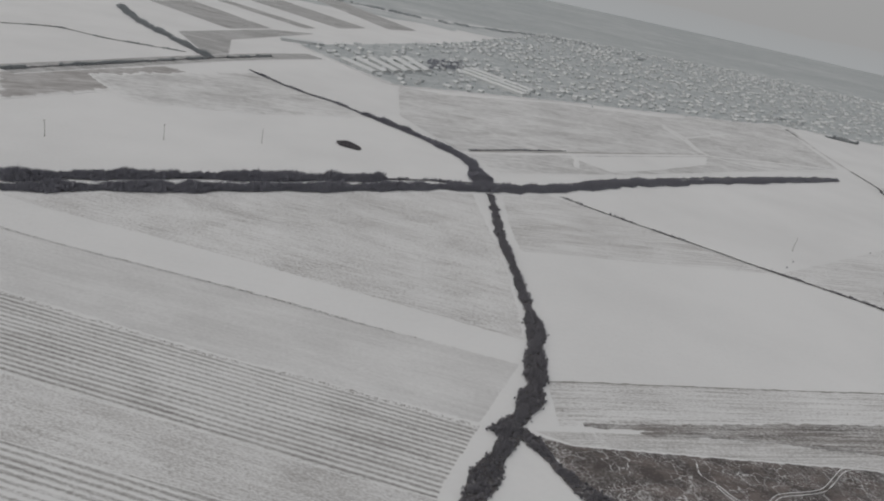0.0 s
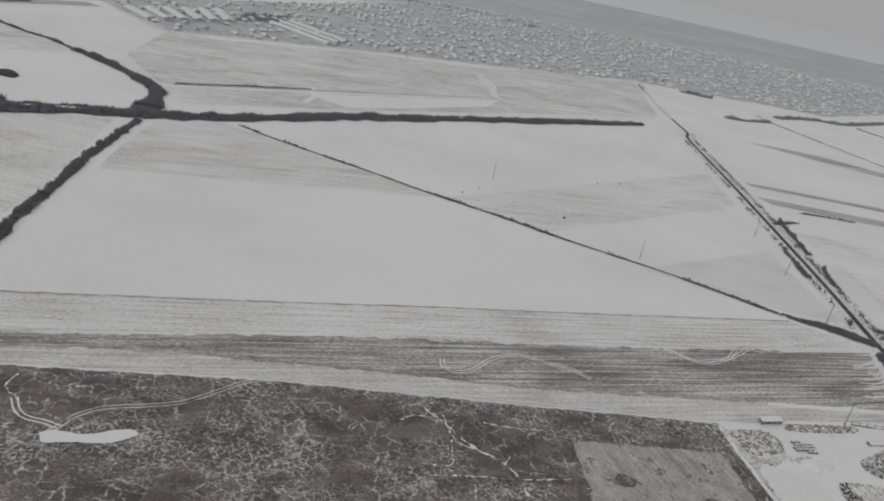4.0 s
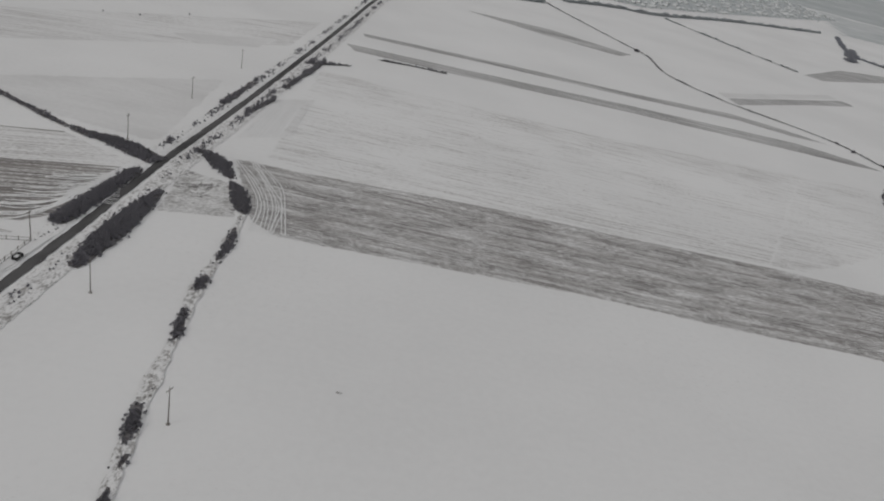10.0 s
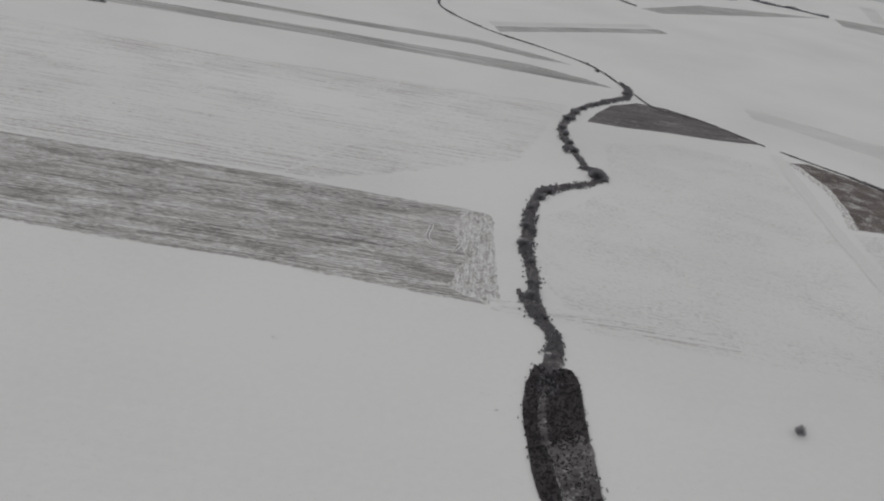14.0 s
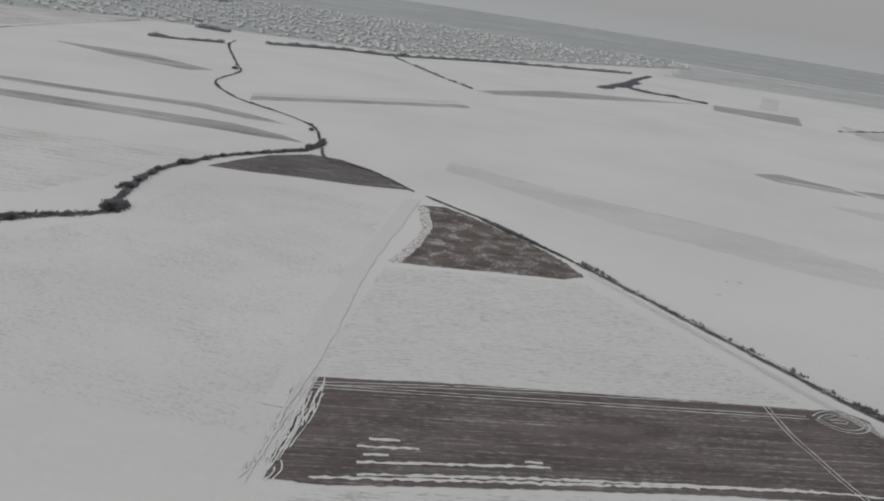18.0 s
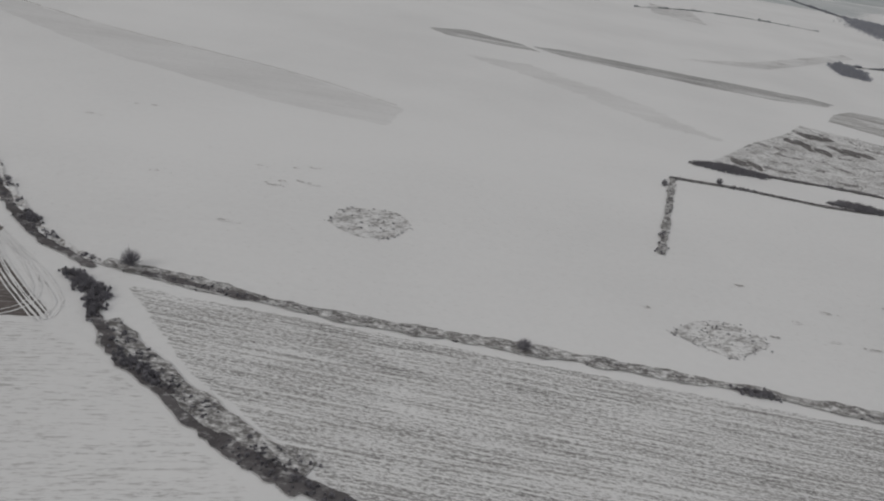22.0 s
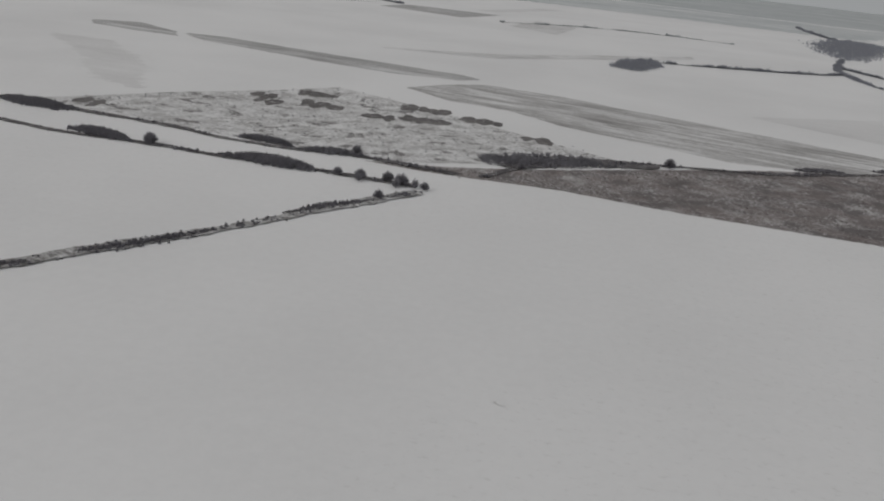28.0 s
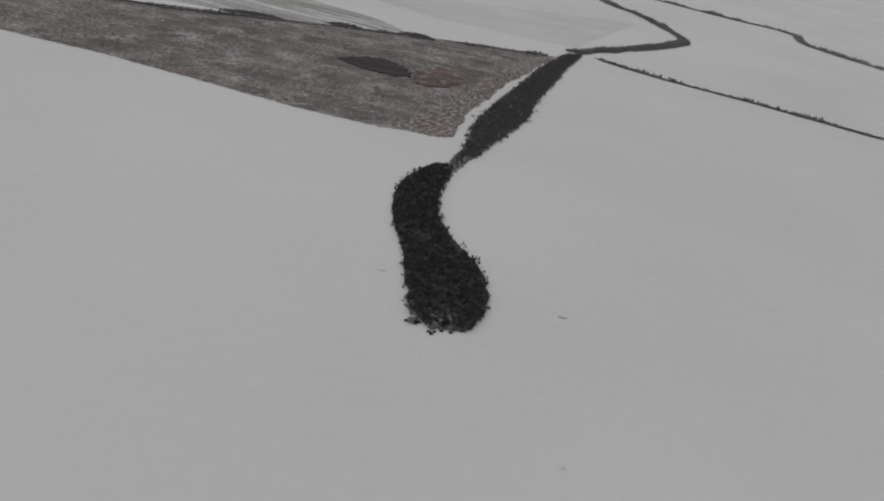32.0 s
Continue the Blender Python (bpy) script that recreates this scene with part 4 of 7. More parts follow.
# ---- road and tracks ----
M_ASPHALT = field_material("asphalt", 77, fade=False, rows=0.5, spacing=1.2, patch=0.3, patch_size=8, fine=0.3, cover=0.95, soil=(0.07, 0.068, 0.07), soil2=(0.12, 0.117, 0.119))
ROAD = [(324, 86), (327.9, 104), (333.1, 127), (337.2, 144), (341.2, 161), (351.4, 207), (367, 269), (396, 394), (422, 512), (434, 543), (449, 627), (483, 778)]
M_SCRUB_VERGE = field_material("scrubby_verge", 76, fade=False, rows=0.2, spacing=0.9, run=0.1, patch=0.8, patch_size=2.0, fine=1.1, squash=0.7, grit=2.0, cover=0.40, soft=0.1, soil=(0.16, 0.15, 0.145), soil2=(0.28, 0.265, 0.257))
M_VERGE_THIN = field_material("snowed_verge", 76, fade=False, rows=0.6, spacing=0.8, run=0.06, patch=0.7, patch_size=1.6, fine=1.0, squash=0.7, grit=2.2, cover=0.3, soft=0.09, soil=(0.16, 0.148, 0.14), soil2=(0.27, 0.25, 0.24))
ribbon("verge", [(x - 4.0, y + 1) for x, y in ROAD[:-2]], 2.0, M_VERGE_THIN, 3, edge=2.0, wobble=0.2, label="snowy road verge with dead grass", category="verge")
ribbon("verge", [(x + 4.6, y - 1) for x, y in ROAD[:-2]], 2.8, M_SCRUB_VERGE, 3, edge=2.4, wobble=0.2, label="snowy road verge with dead grass", category="verge", seed=3)
ribbon("road", ROAD, 1.85, M_ASPHALT, 1.5, wobble=0.1, edge=0.45, label="narrow straight asphalt road cleared of snow", category="road")
ribbon("embankment", [(-192, 415), (-159, 472), (-115, 548), (-75, 610), (-42, 652)], 13, M_STRIP, 6, edge=6, label="far embankment with dead grass", category="embankment")
ribbon("road", [(502, 823), (463, 690), (442, 591)], 3, M_GRASS_FAR, 6, edge=1, label="far lane towards the village", category="lane")
for k, line in enumerate(([(278, 636), (280, 586), (282, 544), (339, 561), (419, 585)], [(66, 413), (141, 457), (282, 544)], [(142, 472), (146, 454), (141, 427)])):
    ribbon("path", line, 2.2, M_SNOWLINE, 3, wobble=0.2, edge=1.2, label="snowed-over track across the pasture", category="track", seed=90 + k)
ribbon("path", [(281, 645), (285, 600), (282, 545), (328, 533), (416, 576)], 3.5, M_TRACK, 5, label="snowed-over farm track", category="track")
field("field", [(142, 452), (200, 488), (278, 536), (262, 505), (200, 455), (165, 432)], M_SNOWLINE, 10, "open snow between pasture and shelterbelt")
ribbon("path", [(285, 600), (356, 665)], 3, M_TRACK, 5, label="snowed-over farm track", category="track")
ribbon("path", [(715, 253), (696, 182), (688, 144), (682, 120)], 5, M_TRACK, 5, wobble=0.3, label="snowed-over farm track", category="track")
ribbon("path", [(1272, 222), (1259, 189), (1248, 164), (1242, 141), (1239, 126)], 1.6, M_TRACK, 2, wobble=0.2, label="snowed-over path beside the gully", category="track")


def toward(a, b, u):
    return a[0] + (b[0] - a[0]) * u, a[1] + (b[1] - a[1]) * u


def wheel_tracks(line, gauge=1.0, width=0.07, material=None, label="pair of wheel tracks in snow", seed=0):
    p = np.array(smooth_line(line, 3.0))
    t = np.gradient(p, axis=0)
    t /= np.linalg.norm(t, axis=1, keepdims=True)
    for side in (-1, 1):
        q = p + np.c_[-t[:, 1], t[:, 0]] * side * gauge / 2
        ribbon("wheel_track", [tuple(v) for v in q], width, material or M_SNOWLINE, 1.5, wobble=0.04, edge=0 if material else 0.12, label=label, category="track", seed=seed + side + 1)


for k, line in enumerate(([(778, 130.8), (777.6, 120.6), (778.5, 113.5), (779.3, 107), (780.6, 101.6)], [(797, 126), (802.7, 120.4), (807, 113.7), (809.3, 108), (808.4, 104), (804.8, 102)], [(798.4, 126.5), (804.3, 119), (809.6, 111.8), (813, 105.4), (812.7, 102.2)], [(787, 127.4), (790, 129.2), (795, 129.6), (797.6, 127.4), (796, 124), (792, 123), (789, 124), (787, 127)], [(789.6, 127), (792.6, 128.2), (794.4, 127), (791.6, 125.6), (789.8, 126.6)], [(191.8, 166), (192, 161.5), (196, 160.5), (199.5, 162.2), (206, 168.7), (214, 171.6), (221.4, 169), (227, 166)], [(221, 169), (226, 168.5), (232, 163.5)], [(249.8, 189.7), (261.4, 185.7), (269.4, 179.6), (277, 181), (284.3, 184), (293, 190.5)], [(262, 185), (271, 178.5), (281, 182), (288, 189)], [(110.4, 124.5), (112.3, 126.5), (114.2, 130.3), (118.5, 133.8), (127, 136), (133, 138), (138.3, 142), (145, 147.5), (151.4, 149.3)], [(102, 134.9), (105, 129.8), (111, 128), (113, 127)], [(151, 149.7), (182, 150), (212.6, 149.4), (245, 149.8), (262, 148.6)], [(688, 128), (725, 130), (780, 131)], [(688, 127), (746, 127), (785, 127)], [(191, 104), (225, 105), (263, 107), (317, 108)], [(191, 103), (225, 104), (263, 106), (321, 107)])):
    wheel_tracks(line, width=0.07 if line[0][1] < 131.5 else 0.2, seed=10 * k)
for k, line in enumerate(([(689, 102), (727, 103), (771, 104), (806, 101)], [(696, 103), (728, 104), (770, 104)], [(696, 106), (727, 107)], [(696, 110), (706, 110)], [(698, 112), (703, 112)], [(697, 108), (701, 108)], [(723, 108), (726, 108)])):
    ribbon("snow_drift", line, 0.6, M_TRACK, 0.8, wobble=0.15, label="snow lying along a furrow", category="snow", seed=40 + k)
fan = np.random.default_rng(57)
for k in range(26):
    u = k / 25
    x, y = 334 + 10.5 * u + fan.normal(0, 0.5), 166 + 29 * u + fan.normal(0, 0.8)
    reach = fan.uniform(9, 17)
    ribbon("wheel_track", [(x - reach, y - 5.0 + fan.normal(0, 1.0)), (x - reach * 0.5, y - 3.4), (x - 2.2, y + 0.8), (x + 0.2, y + fan.uniform(4, 8)), (x + 1.6, y + fan.uniform(9, 13))], 0.16, M_SNOWLINE, 0.8, wobble=0.06, edge=0.26, label="wheel track turning at a field end", category="track", seed=700 + k)
trk = np.random.default_rng(55)
for k in range(46):
    a, b = [(681, 101)][0], [(687, 130)][0]
    u, w = sorted(trk.uniform(-0.05, 1.05, 2))
    p, q = toward(a, b, u), toward(a, b, w)
    off = trk.uniform(-1.8, 4.5) + trk.normal(0, 0.5, 3)
    ribbon("wheel_track", [(p[0] + off[0], p[1]), ((p[0] + q[0]) / 2 + off[1], (p[1] + q[1]) / 2), (q[0] + off[2], q[1])], 0.08, M_SNOWLINE, 1.0, wobble=0.05, edge=0.16, label="wheel track turning at a field end", category="track", seed=500 + k)
for k in range(3):
    wheel_tracks([(x - 0.3 - 0.6 * k, y - 0.5 - 0.55 * k + 0.2 * math.sin(2 * k + i)) for i, (x, y) in enumerate([(762, 196), (781, 159), (794, 133), (804, 115), (813, 102)])], 0.6, 0.1, None, "wheel tracks along a ditch", 560 + 5 * k)
VEINS = (([(185, 144), (189, 138.7), (193, 133.4), (196, 130), (199.4, 128), (202.4, 124), (203.7, 120.8), (203.5, 116), (203.5, 111.6), (205.4, 104)], 0.5), ([(184, 121.4), (193.4, 122), (203, 122), (214.6, 123.4)], 0.25), ([(178, 138), (182.4, 140.6), (187, 140.4)], 0.35), ([(198.4, 140.2), (205, 139.2), (212.8, 139.4)], 0.15), ([(183, 124.8), (187, 124.5), (189.3, 125.7), (190, 133)], 0.2), ([(188.4, 110), (192, 112), (193.2, 119.6)], 0.15),
         ([(194, 119.7), (199, 112.6)], 0.12), ([(202.6, 129.2), (200, 125.4)], 0.15), ([(189, 141.7), (191, 133), (196, 130)], 0.3), ([(257.4, 147.5), (260, 139.2), (261, 132.3)], 0.2), ([(99.9, 143.6), (99, 138.3), (102, 135)], 0.35), ([(240, 107), (242, 111), (247, 113.5)], 0.25))
for k, (line, wide) in enumerate(VEINS):
    ribbon("path", line, 0.22 * wide, M_SNOWLINE, 0.6, wobble=0.3 * wide + 0.05, edge=0.16 + 0.3 * wide, mask=[0.9, 0.5, 0.8, 0.35, 0.6, 1.0, 0.4, 0.7, 0.3, 0.8, 0.5, 0.9, 0.4, 0.6], label="trodden path through weeds", category="path", seed=60 + k)
A, B, C, D = [(368, 231), (377, 274), (389, 280), (383, 238)]
for k in range(7):
    u = k / 6
    a, b = toward(A, D, u), toward(B, C, u)
    wheel_tracks([a, (toward(a, b, 0.5)[0] + 0.8 * math.sin(3 * k), toward(a, b, 0.5)[1]), b], 0.8 + 0.2 * (k % 3), 0.2, M_TRACK, "faint wheel tracks crossing snow", 300 + 5 * k)
A, B = [(326, 179), (343, 195)]
for k in range(9):
    x, y = B[0] + 1.5 + 0.4 * k, B[1] - 3 - 2.2 * k
    wheel_tracks([(x - 16 + k, y - 2 - k), (x - 8, y - 1 + 0.3 * k), (x - 1, y + 2)], 0.8, 0.26, M_TRACK, "wheel tracks turning at a field end", 400 + 5 * k)
ribbon("field_edge", [(-103.7, 220), (-84.7, 214.6), (-48.5, 206.4), (-13, 198), (15, 190), (36, 185.3), (60.5, 179.8)], 0.35, M_VERGE, 2, wobble=0.12, edge=0.5, label="thin dark field boundary", category="boundary", mask=[0.6, 0.5, 0.7, 0.55, 0.8, 0.7, 0.45, 0.4, 0.3])
for k in range(5):
    wheel_tracks([(368.5 + 1.9 * k + trk.normal(0, 0.8), 215 - 0.6 * k), (375 + 1.5 * k + trk.normal(0, 0.9), 201 - 0.5 * k), (378 + 1.7 * k + trk.normal(0, 0.9), 187), (377 + 2.4 * k + trk.normal(0, 0.9), 172)], 0.9, 0.16, None, "wheel tracks turning at a field end", 640 + 5 * k)
wheel_tracks([(571, 171), (569, 163), (573, 158), (577, 163), (575, 170), (570, 172)], 0.8, 0.12, None, "wheel tracks turning at a field end", 720)
ribbon("field_edge", [(70, 419), (140, 461), (280, 545)], 1.2, M_RUT, 3, wobble=0.2, label="thin dark field boundary", category="boundary")
field("snow_patch", [(110.3, 124.8), (112.4, 126.2), (118, 125.4), (124.8, 128), (127.2, 126.5), (122.7, 123.5), (116, 123), (111.7, 122.4)], M_SNOWLINE, 1.6, "open snowy turning place in the weeds", "snow", None, True)

# ---- tree belts and hedges ----
hedge("tree_belt", [(-117.8, 250.8), (-85.7, 267.5), (-48, 286.4), (-3, 310.4), (45, 337.5), (68, 347)], 9.5, 3.6, "dense dark bare shelterbelt", density=2.2, seed=1, gaps=0.04, gap_size=9, category="tree belt", material=M_TWIG_BELT)
hedge("tree_belt", [(-122, 260.8), (-89.7, 280), (-50.5, 300.3), (-4, 324.3), (18, 336)], 9.5, 3.8, "dense dark bare shelterbelt", density=2.2, seed=2, gaps=0.08, gap_size=9, category="tree belt", material=M_TWIG_BELT)
hedge("shrubs", [(18, 336), (40, 346), (70, 356)], 2.2, 1.5, "low shrubs along a shelterbelt", seed=602, gaps=0.45, gap_size=6, category="shrubs", material=M_TWIG_BELT)
hedge("tree_belt", [(68, 348), (103, 364), (131, 382), (161, 404.5), (212, 435), (264, 465.5), (330, 503), (395, 539)], lambda u: np.interp(u, [0, 0.12, 0.3, 0.6, 0.85, 1], [14, 13, 12, 11, 9, 5]), 3.0, "dark bare shelterbelt", seed=3, gaps=0.12, gap_size=8, category="tree belt", material=M_TWIG_BELT)
hedge("shrubs", [(120, 381), (160, 412), (212, 443), (264, 474), (330, 511), (380, 538)], 2.6, 1.5, "low shrubs with snow between, behind a shelterbelt", seed=603, gaps=0.55, gap_size=6, category="shrubs", material=M_TWIG_BELT)
hedge("tree_belt", [(71, 353), (70, 376), (66, 400), (50, 422), (28, 446), (5, 465)], lambda u: np.interp(u, [0, 0.12, 0.35, 0.6, 1], [12, 11, 10, 8, 6]), 3.2, "dark bare shelterbelt", seed=4, category="tree belt", material=M_TWIG_BELT)
hedge("hedge", [(5, 465), (-15, 484), (-29, 492), (-53, 511), (-80, 539)], 3, 1.8, "thin far hedge", seed=34, gaps=0.3, material=M_TWIG_BELT)
hedge("tree_belt", [(72.7, 341), (71, 312), (69.2, 283), (69.5, 260), (69.3, 239), (69, 216), (68.5, 203), (65.7, 189), (63.2, 176), (61, 167), (55, 154), (50, 148.5), (46.5, 145)], lambda u: np.interp(u, [0, 0.24, 0.48, 0.63, 0.67, 0.70, 0.75, 0.80, 0.88, 0.93, 1], [4, 4, 4.2, 4.2, 7.5, 7.5, 4, 7, 7.5, 6, 5]), 2.2, "winding dark thicket belt", seed=5, gap_size=5, density=2.2, category="tree belt")
hedge("tree_belt", [(52, 149), (49, 142), (43.5, 132), (38, 121), (33, 110), (29, 102)], lambda u: np.interp(u, [0, 0.2, 1], [3.5, 6.5, 7.5]), 2.2, "winding dark thicket belt", seed=35, density=2.2, category="tree belt")
hedge("tree_belt", [(53, 148), (58, 140), (61, 133.5), (67, 125), (73.5, 118), (80.6, 111.5), (87, 107)], lambda u: np.interp(u, [0, 0.3, 0.38, 0.5, 1], [4.5, 5, 3.5, 5.5, 6.5]), 1.7, "short dark thicket belt", seed=6, density=2.2, category="tree belt")
hedge("hedge", [(114, 358), (132, 344), (181, 312), (195, 302), (231, 280), (253, 265), (290, 243), (323, 219)], 1.8, 1.3, "thin straight hedge with gaps", gaps=0.45, seed=7)
hedge("thicket", [(336.6, 164), (341, 179), (346.2, 198)], lambda u: np.interp(u, [0, 0.06, 0.9, 1], [3.8, 5.6, 5.6, 3.0]), 2.0, "dense roadside thicket", seed=8, category="thicket", density=3.0, gap_size=60, even=True)
hedge("thicket", [(345.4, 147), (349, 164), (354, 187)], lambda u: np.interp(u, [0, 0.1, 0.4, 0.7, 1], [2.0, 3.8, 5.6, 4.6, 1.8]), 2.0, "dense roadside thicket", seed=9, category="thicket", density=3.0, gap_size=60, even=True)
clump([(356.8, 217), (361.6, 214), (365.5, 208.5), (369.7, 200)], 6.4, 1.5, 610, "thick hedge bending from the road")
clump([(369.5, 198), (371.2, 195), (373.2, 188), (375.4, 179.5)], 5.2, 1.5, 611, "thick hedge bending from the road")
hedge("hedge", [(375, 180), (374, 171), (372, 157), (370, 146), (369, 132), (368, 120), (367, 108), (367, 100), (366.5, 86)], 2.6, 0.9, "patchy hedge across the snow", gaps=0.75, gap_size=4.0, density=0.9, thin=0.15, floor=M_VERGE, thin_floor=0.72, seed=36)
for k, (line, w) in enumerate((([(374, 172.5), (373.6, 164.4), (372, 156)], 3.2), ([(370.8, 150), (369.8, 143.5)], 2.6), ([(369, 137), (368.9, 130.7), (368.6, 125.5)], 3.3), ([(366.4, 109.5), (366.9, 104.6), (366.7, 100)], 2.8), ([(367.6, 98), (367.4, 95)], 1.6), ([(366.8, 91.5), (366.4, 88)], 1.7))):
    clump(line, w, 1.2, 612 + k, "dark clump of shrubs in a patchy hedge")
hedge("hedge", [(323.7, 219.5), (327.3, 216.8), (336.6, 213.6), (343.4, 209), (349.6, 204.3)], lambda u: np.interp(u, [0, 0.2, 0.6, 1], [2.4, 4.2, 6.0, 6.0]), 1.5, "dense hedge at the junction", density=3, seed=11, gap_size=40, even=True)
ribbon("stream_bed", [(588, 119), (590, 127), (588, 136), (591, 147), (595, 169), (606, 196), (627, 209), (627, 224), (628, 251), (636, 269), (648, 286), (675, 308)], 2.2, M_LITTER, 1.2, wobble=0.25, edge=0.5, label="dark overgrown stream bed", category="stream", seed=12)
hedge("stream_bushes", [(588, 119), (590, 127), (588, 136), (591, 147), (595, 169), (606, 196), (627, 209), (627, 224), (628, 251), (636, 269), (648, 286), (675, 308)], 4.2, 1.2, "low scrub lining a stream", gaps=0.28, gap_size=4.5, bank=0, seed=12, category="bushes")
hedge("stream_bushes", [(589, 140), (589, 132), (589, 134), (590, 126), (588, 119), (585, 114), (584, 109)], 3.6, 0.9, "dense dark scrub at a stream mouth", gaps=0.1, seed=112, category="bushes")
hedge("stream_bushes", [(680, 320), (675, 356), (658, 381), (630, 412), (612, 457), (618, 510), (610, 547), (587, 655), (585, 701)], 1.6, 1.0, "low scrub along the upper stream", gaps=0.45, seed=37, thin_floor=0.6, category="bushes")
hedge("hedge", [(680, 321), (683, 298), (693, 292), (703, 283), (716, 262)], 1.0, 0.6, "thin dark ditch line", gaps=0.35, bank=0.9, thin_floor=0.6, seed=113)
hedge("hedge", [(720, 258), (728, 248), (737, 238), (744, 229), (751, 217)], 1.3, 0.7, "thin scrubby ditch line", gaps=0.3, bank=0.9, thin_floor=0.6, seed=114)
clump([(736, 238), (741, 230), (750, 218), (756, 209), (760, 203)], 2.2, 0.9, 115, "solid dark stretch of ditch scrub")
hedge("hedge", [(760, 203), (775, 176), (791, 147), (803, 127), (815, 116)], 1.1, 0.6, "dark scrubby ditch hedge", gaps=0.25, bank=1.0, thin_floor=0.62, gap_size=5.0, seed=13)
hedge("shrubs", [(x + 0.9, y + 1.1) for x, y in [(760, 203), (775, 176), (791, 147), (803, 127), (815, 116)]], 1.8, 1.2, "scattered round shrubs beside a ditch", gaps=0.62, bank=0.6, floor=M_VERGE, gap_size=3.5, thin=0.12, seed=116, category="shrubs")
hedge("hedge", [(820, 101.5), (823, 96), (826.5, 92), (830.5, 88), (834, 84.5), (838, 79.8), (842, 76.6), (847, 73)], 4.0, 1.0, "broad scrubby ditch hedge", gaps=0.35, density=1.6, bank=1.0, floor=M_SCRUB_FLOOR, gap_size=3.0, thin=0.3, thin_floor=0.7, seed=38)
ribbon("ditch_bed", [(817.6, 103.5), (819.4, 100.7), (822.8, 93.6), (825.8, 89.9), (829.4, 86.2), (832.7, 82), (836.5, 78), (840, 74.7), (846, 70)], 0.7, M_LITTER, 1.0, wobble=0.25, edge=0.6, label="dark overgrown ditch bed", category="ditch", seed=39)
clump([(810.8, 115), (814.6, 111.5), (817.5, 107), (817.8, 101.5)], 4.6, 1.6, 117, "large round dark thicket on the ditch")
clump([(822, 94), (826, 91), (831, 86)], 2.8, 1.2, 118)
clump([(800, 134), (804, 128)], 2.6, 1.2, 119)
hedge("thicket", [(836, 79), (840, 75.5), (845, 72), (853, 67)], 2.6, 0.9, "solid dark ditch thicket", seed=120, category="thicket", density=2.6, gaps=0.2, gap_size=3, count=52)
hedge("hedge", [(816, 118), (835, 111), (852, 105), (877, 99), (908, 91), (918, 88), (934, 83), (945, 80), (960, 77), (974, 74)], 2.3, 0.45, "low speckled hedge between fields", gaps=0.6, density=1.3, gap_size=4.0, bank=1.0, floor=M_SCRUB_FLOOR, thin_floor=0.8, thin=0.35, seed=14)
clump([(910, 90), (913, 89), (917, 88)], 2.6, 1.1, 122)
hedge("hedge", [(822, 115), (828, 113), (834.5, 110.4), (840, 108.8)], 1.4, 0.6, "denser stretch of a low hedge", density=2.4, gaps=0.2, gap_size=3, seed=760)
hedge("hedge", [(946, 183), (940, 172), (928, 150), (919.3, 134.6)], 1.8, 0.9, "short dark hedge end", gaps=0.55, density=1.4, gap_size=2.5, thin=0.15, thin_floor=0.6, floor=M_SCRUB_FLOOR, seed=15)
hedge("hedge", [(945, 183), (964, 179), (988, 171), (1010, 168), (1027, 164), (1047, 161), (1061, 158), (1071, 156)], 1.7, 0.8, "thin dark field hedge", gaps=0.35, gap_size=9.0, thin_floor=0.6, seed=16)
hedge("hedge", [(974, 74), (984, 80), (987, 81), (996, 87), (1006, 94), (1017, 102), (1022, 107), (1039, 121), (1061, 142), (1072, 152)], 3.0, 0.95, "dense field hedge", gaps=0.4, gap_size=4.0, thin=0.5, thin_floor=0.75, bank=0.9, floor=M_SCRUB_FLOOR, seed=17)
hedge("hedge", [(959, 197), (979, 193), (991, 190), (1010, 185), (1021, 180), (1039, 176), (1056, 175), (1081, 168)], 2.0, 0.8, "thin dark field hedge", gaps=0.45, gap_size=9.0, thin_floor=0.55, seed=18)
for k, (line, w, h) in enumerate((([(989, 174), (995, 173), (1000, 171), (1006, 168)], 5.0, 2.0), ([(1027, 165), (1035, 164), (1043, 162), (1049, 160)], 5.4, 2.1), ([(959, 198), (967, 196), (975, 193), (983, 192)], 8.0, 1.6), ([(1026, 182), (1036, 180), (1041, 177)], 4.8, 1.7), ([(1042, 176), (1051, 176), (1058, 175)], 4.2, 1.6), ([(1005, 94), (1011, 98), (1017, 102)], 3.0, 0.9), ([(1022, 107), (1030, 113), (1039, 121)], 2.8, 0.9), ([(1048, 132), (1055, 138), (1062, 143)], 3.4, 1.0),
                                  ([(974, 74), (977, 77)], 3.0, 0.9), ([(1088, 186), (1098, 187), (1110, 188), (1124, 190)], 9.0, 1.0), ([(1176, 206), (1192, 209)], 5.0, 1.0), ([(1204, 214), (1214, 215)], 5.0, 1.0), ([(1225, 219), (1235, 217)], 5.0, 1.0))):
    clump(line, w, h, 130 + k)
hedge("hedge", [(1086, 168), (1098, 180), (1128, 194), (1166, 198), (1190, 206), (1224, 216), (1269, 224)], 1.8, 1.1, "shrubs edging the russet field", gaps=0.5, gap_size=6, thin=0.2, seed=39)
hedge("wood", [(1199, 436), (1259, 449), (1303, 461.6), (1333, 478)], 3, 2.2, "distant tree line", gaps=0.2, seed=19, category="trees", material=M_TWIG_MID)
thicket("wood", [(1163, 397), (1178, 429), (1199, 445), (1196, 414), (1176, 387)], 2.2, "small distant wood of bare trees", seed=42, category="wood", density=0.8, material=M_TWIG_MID)
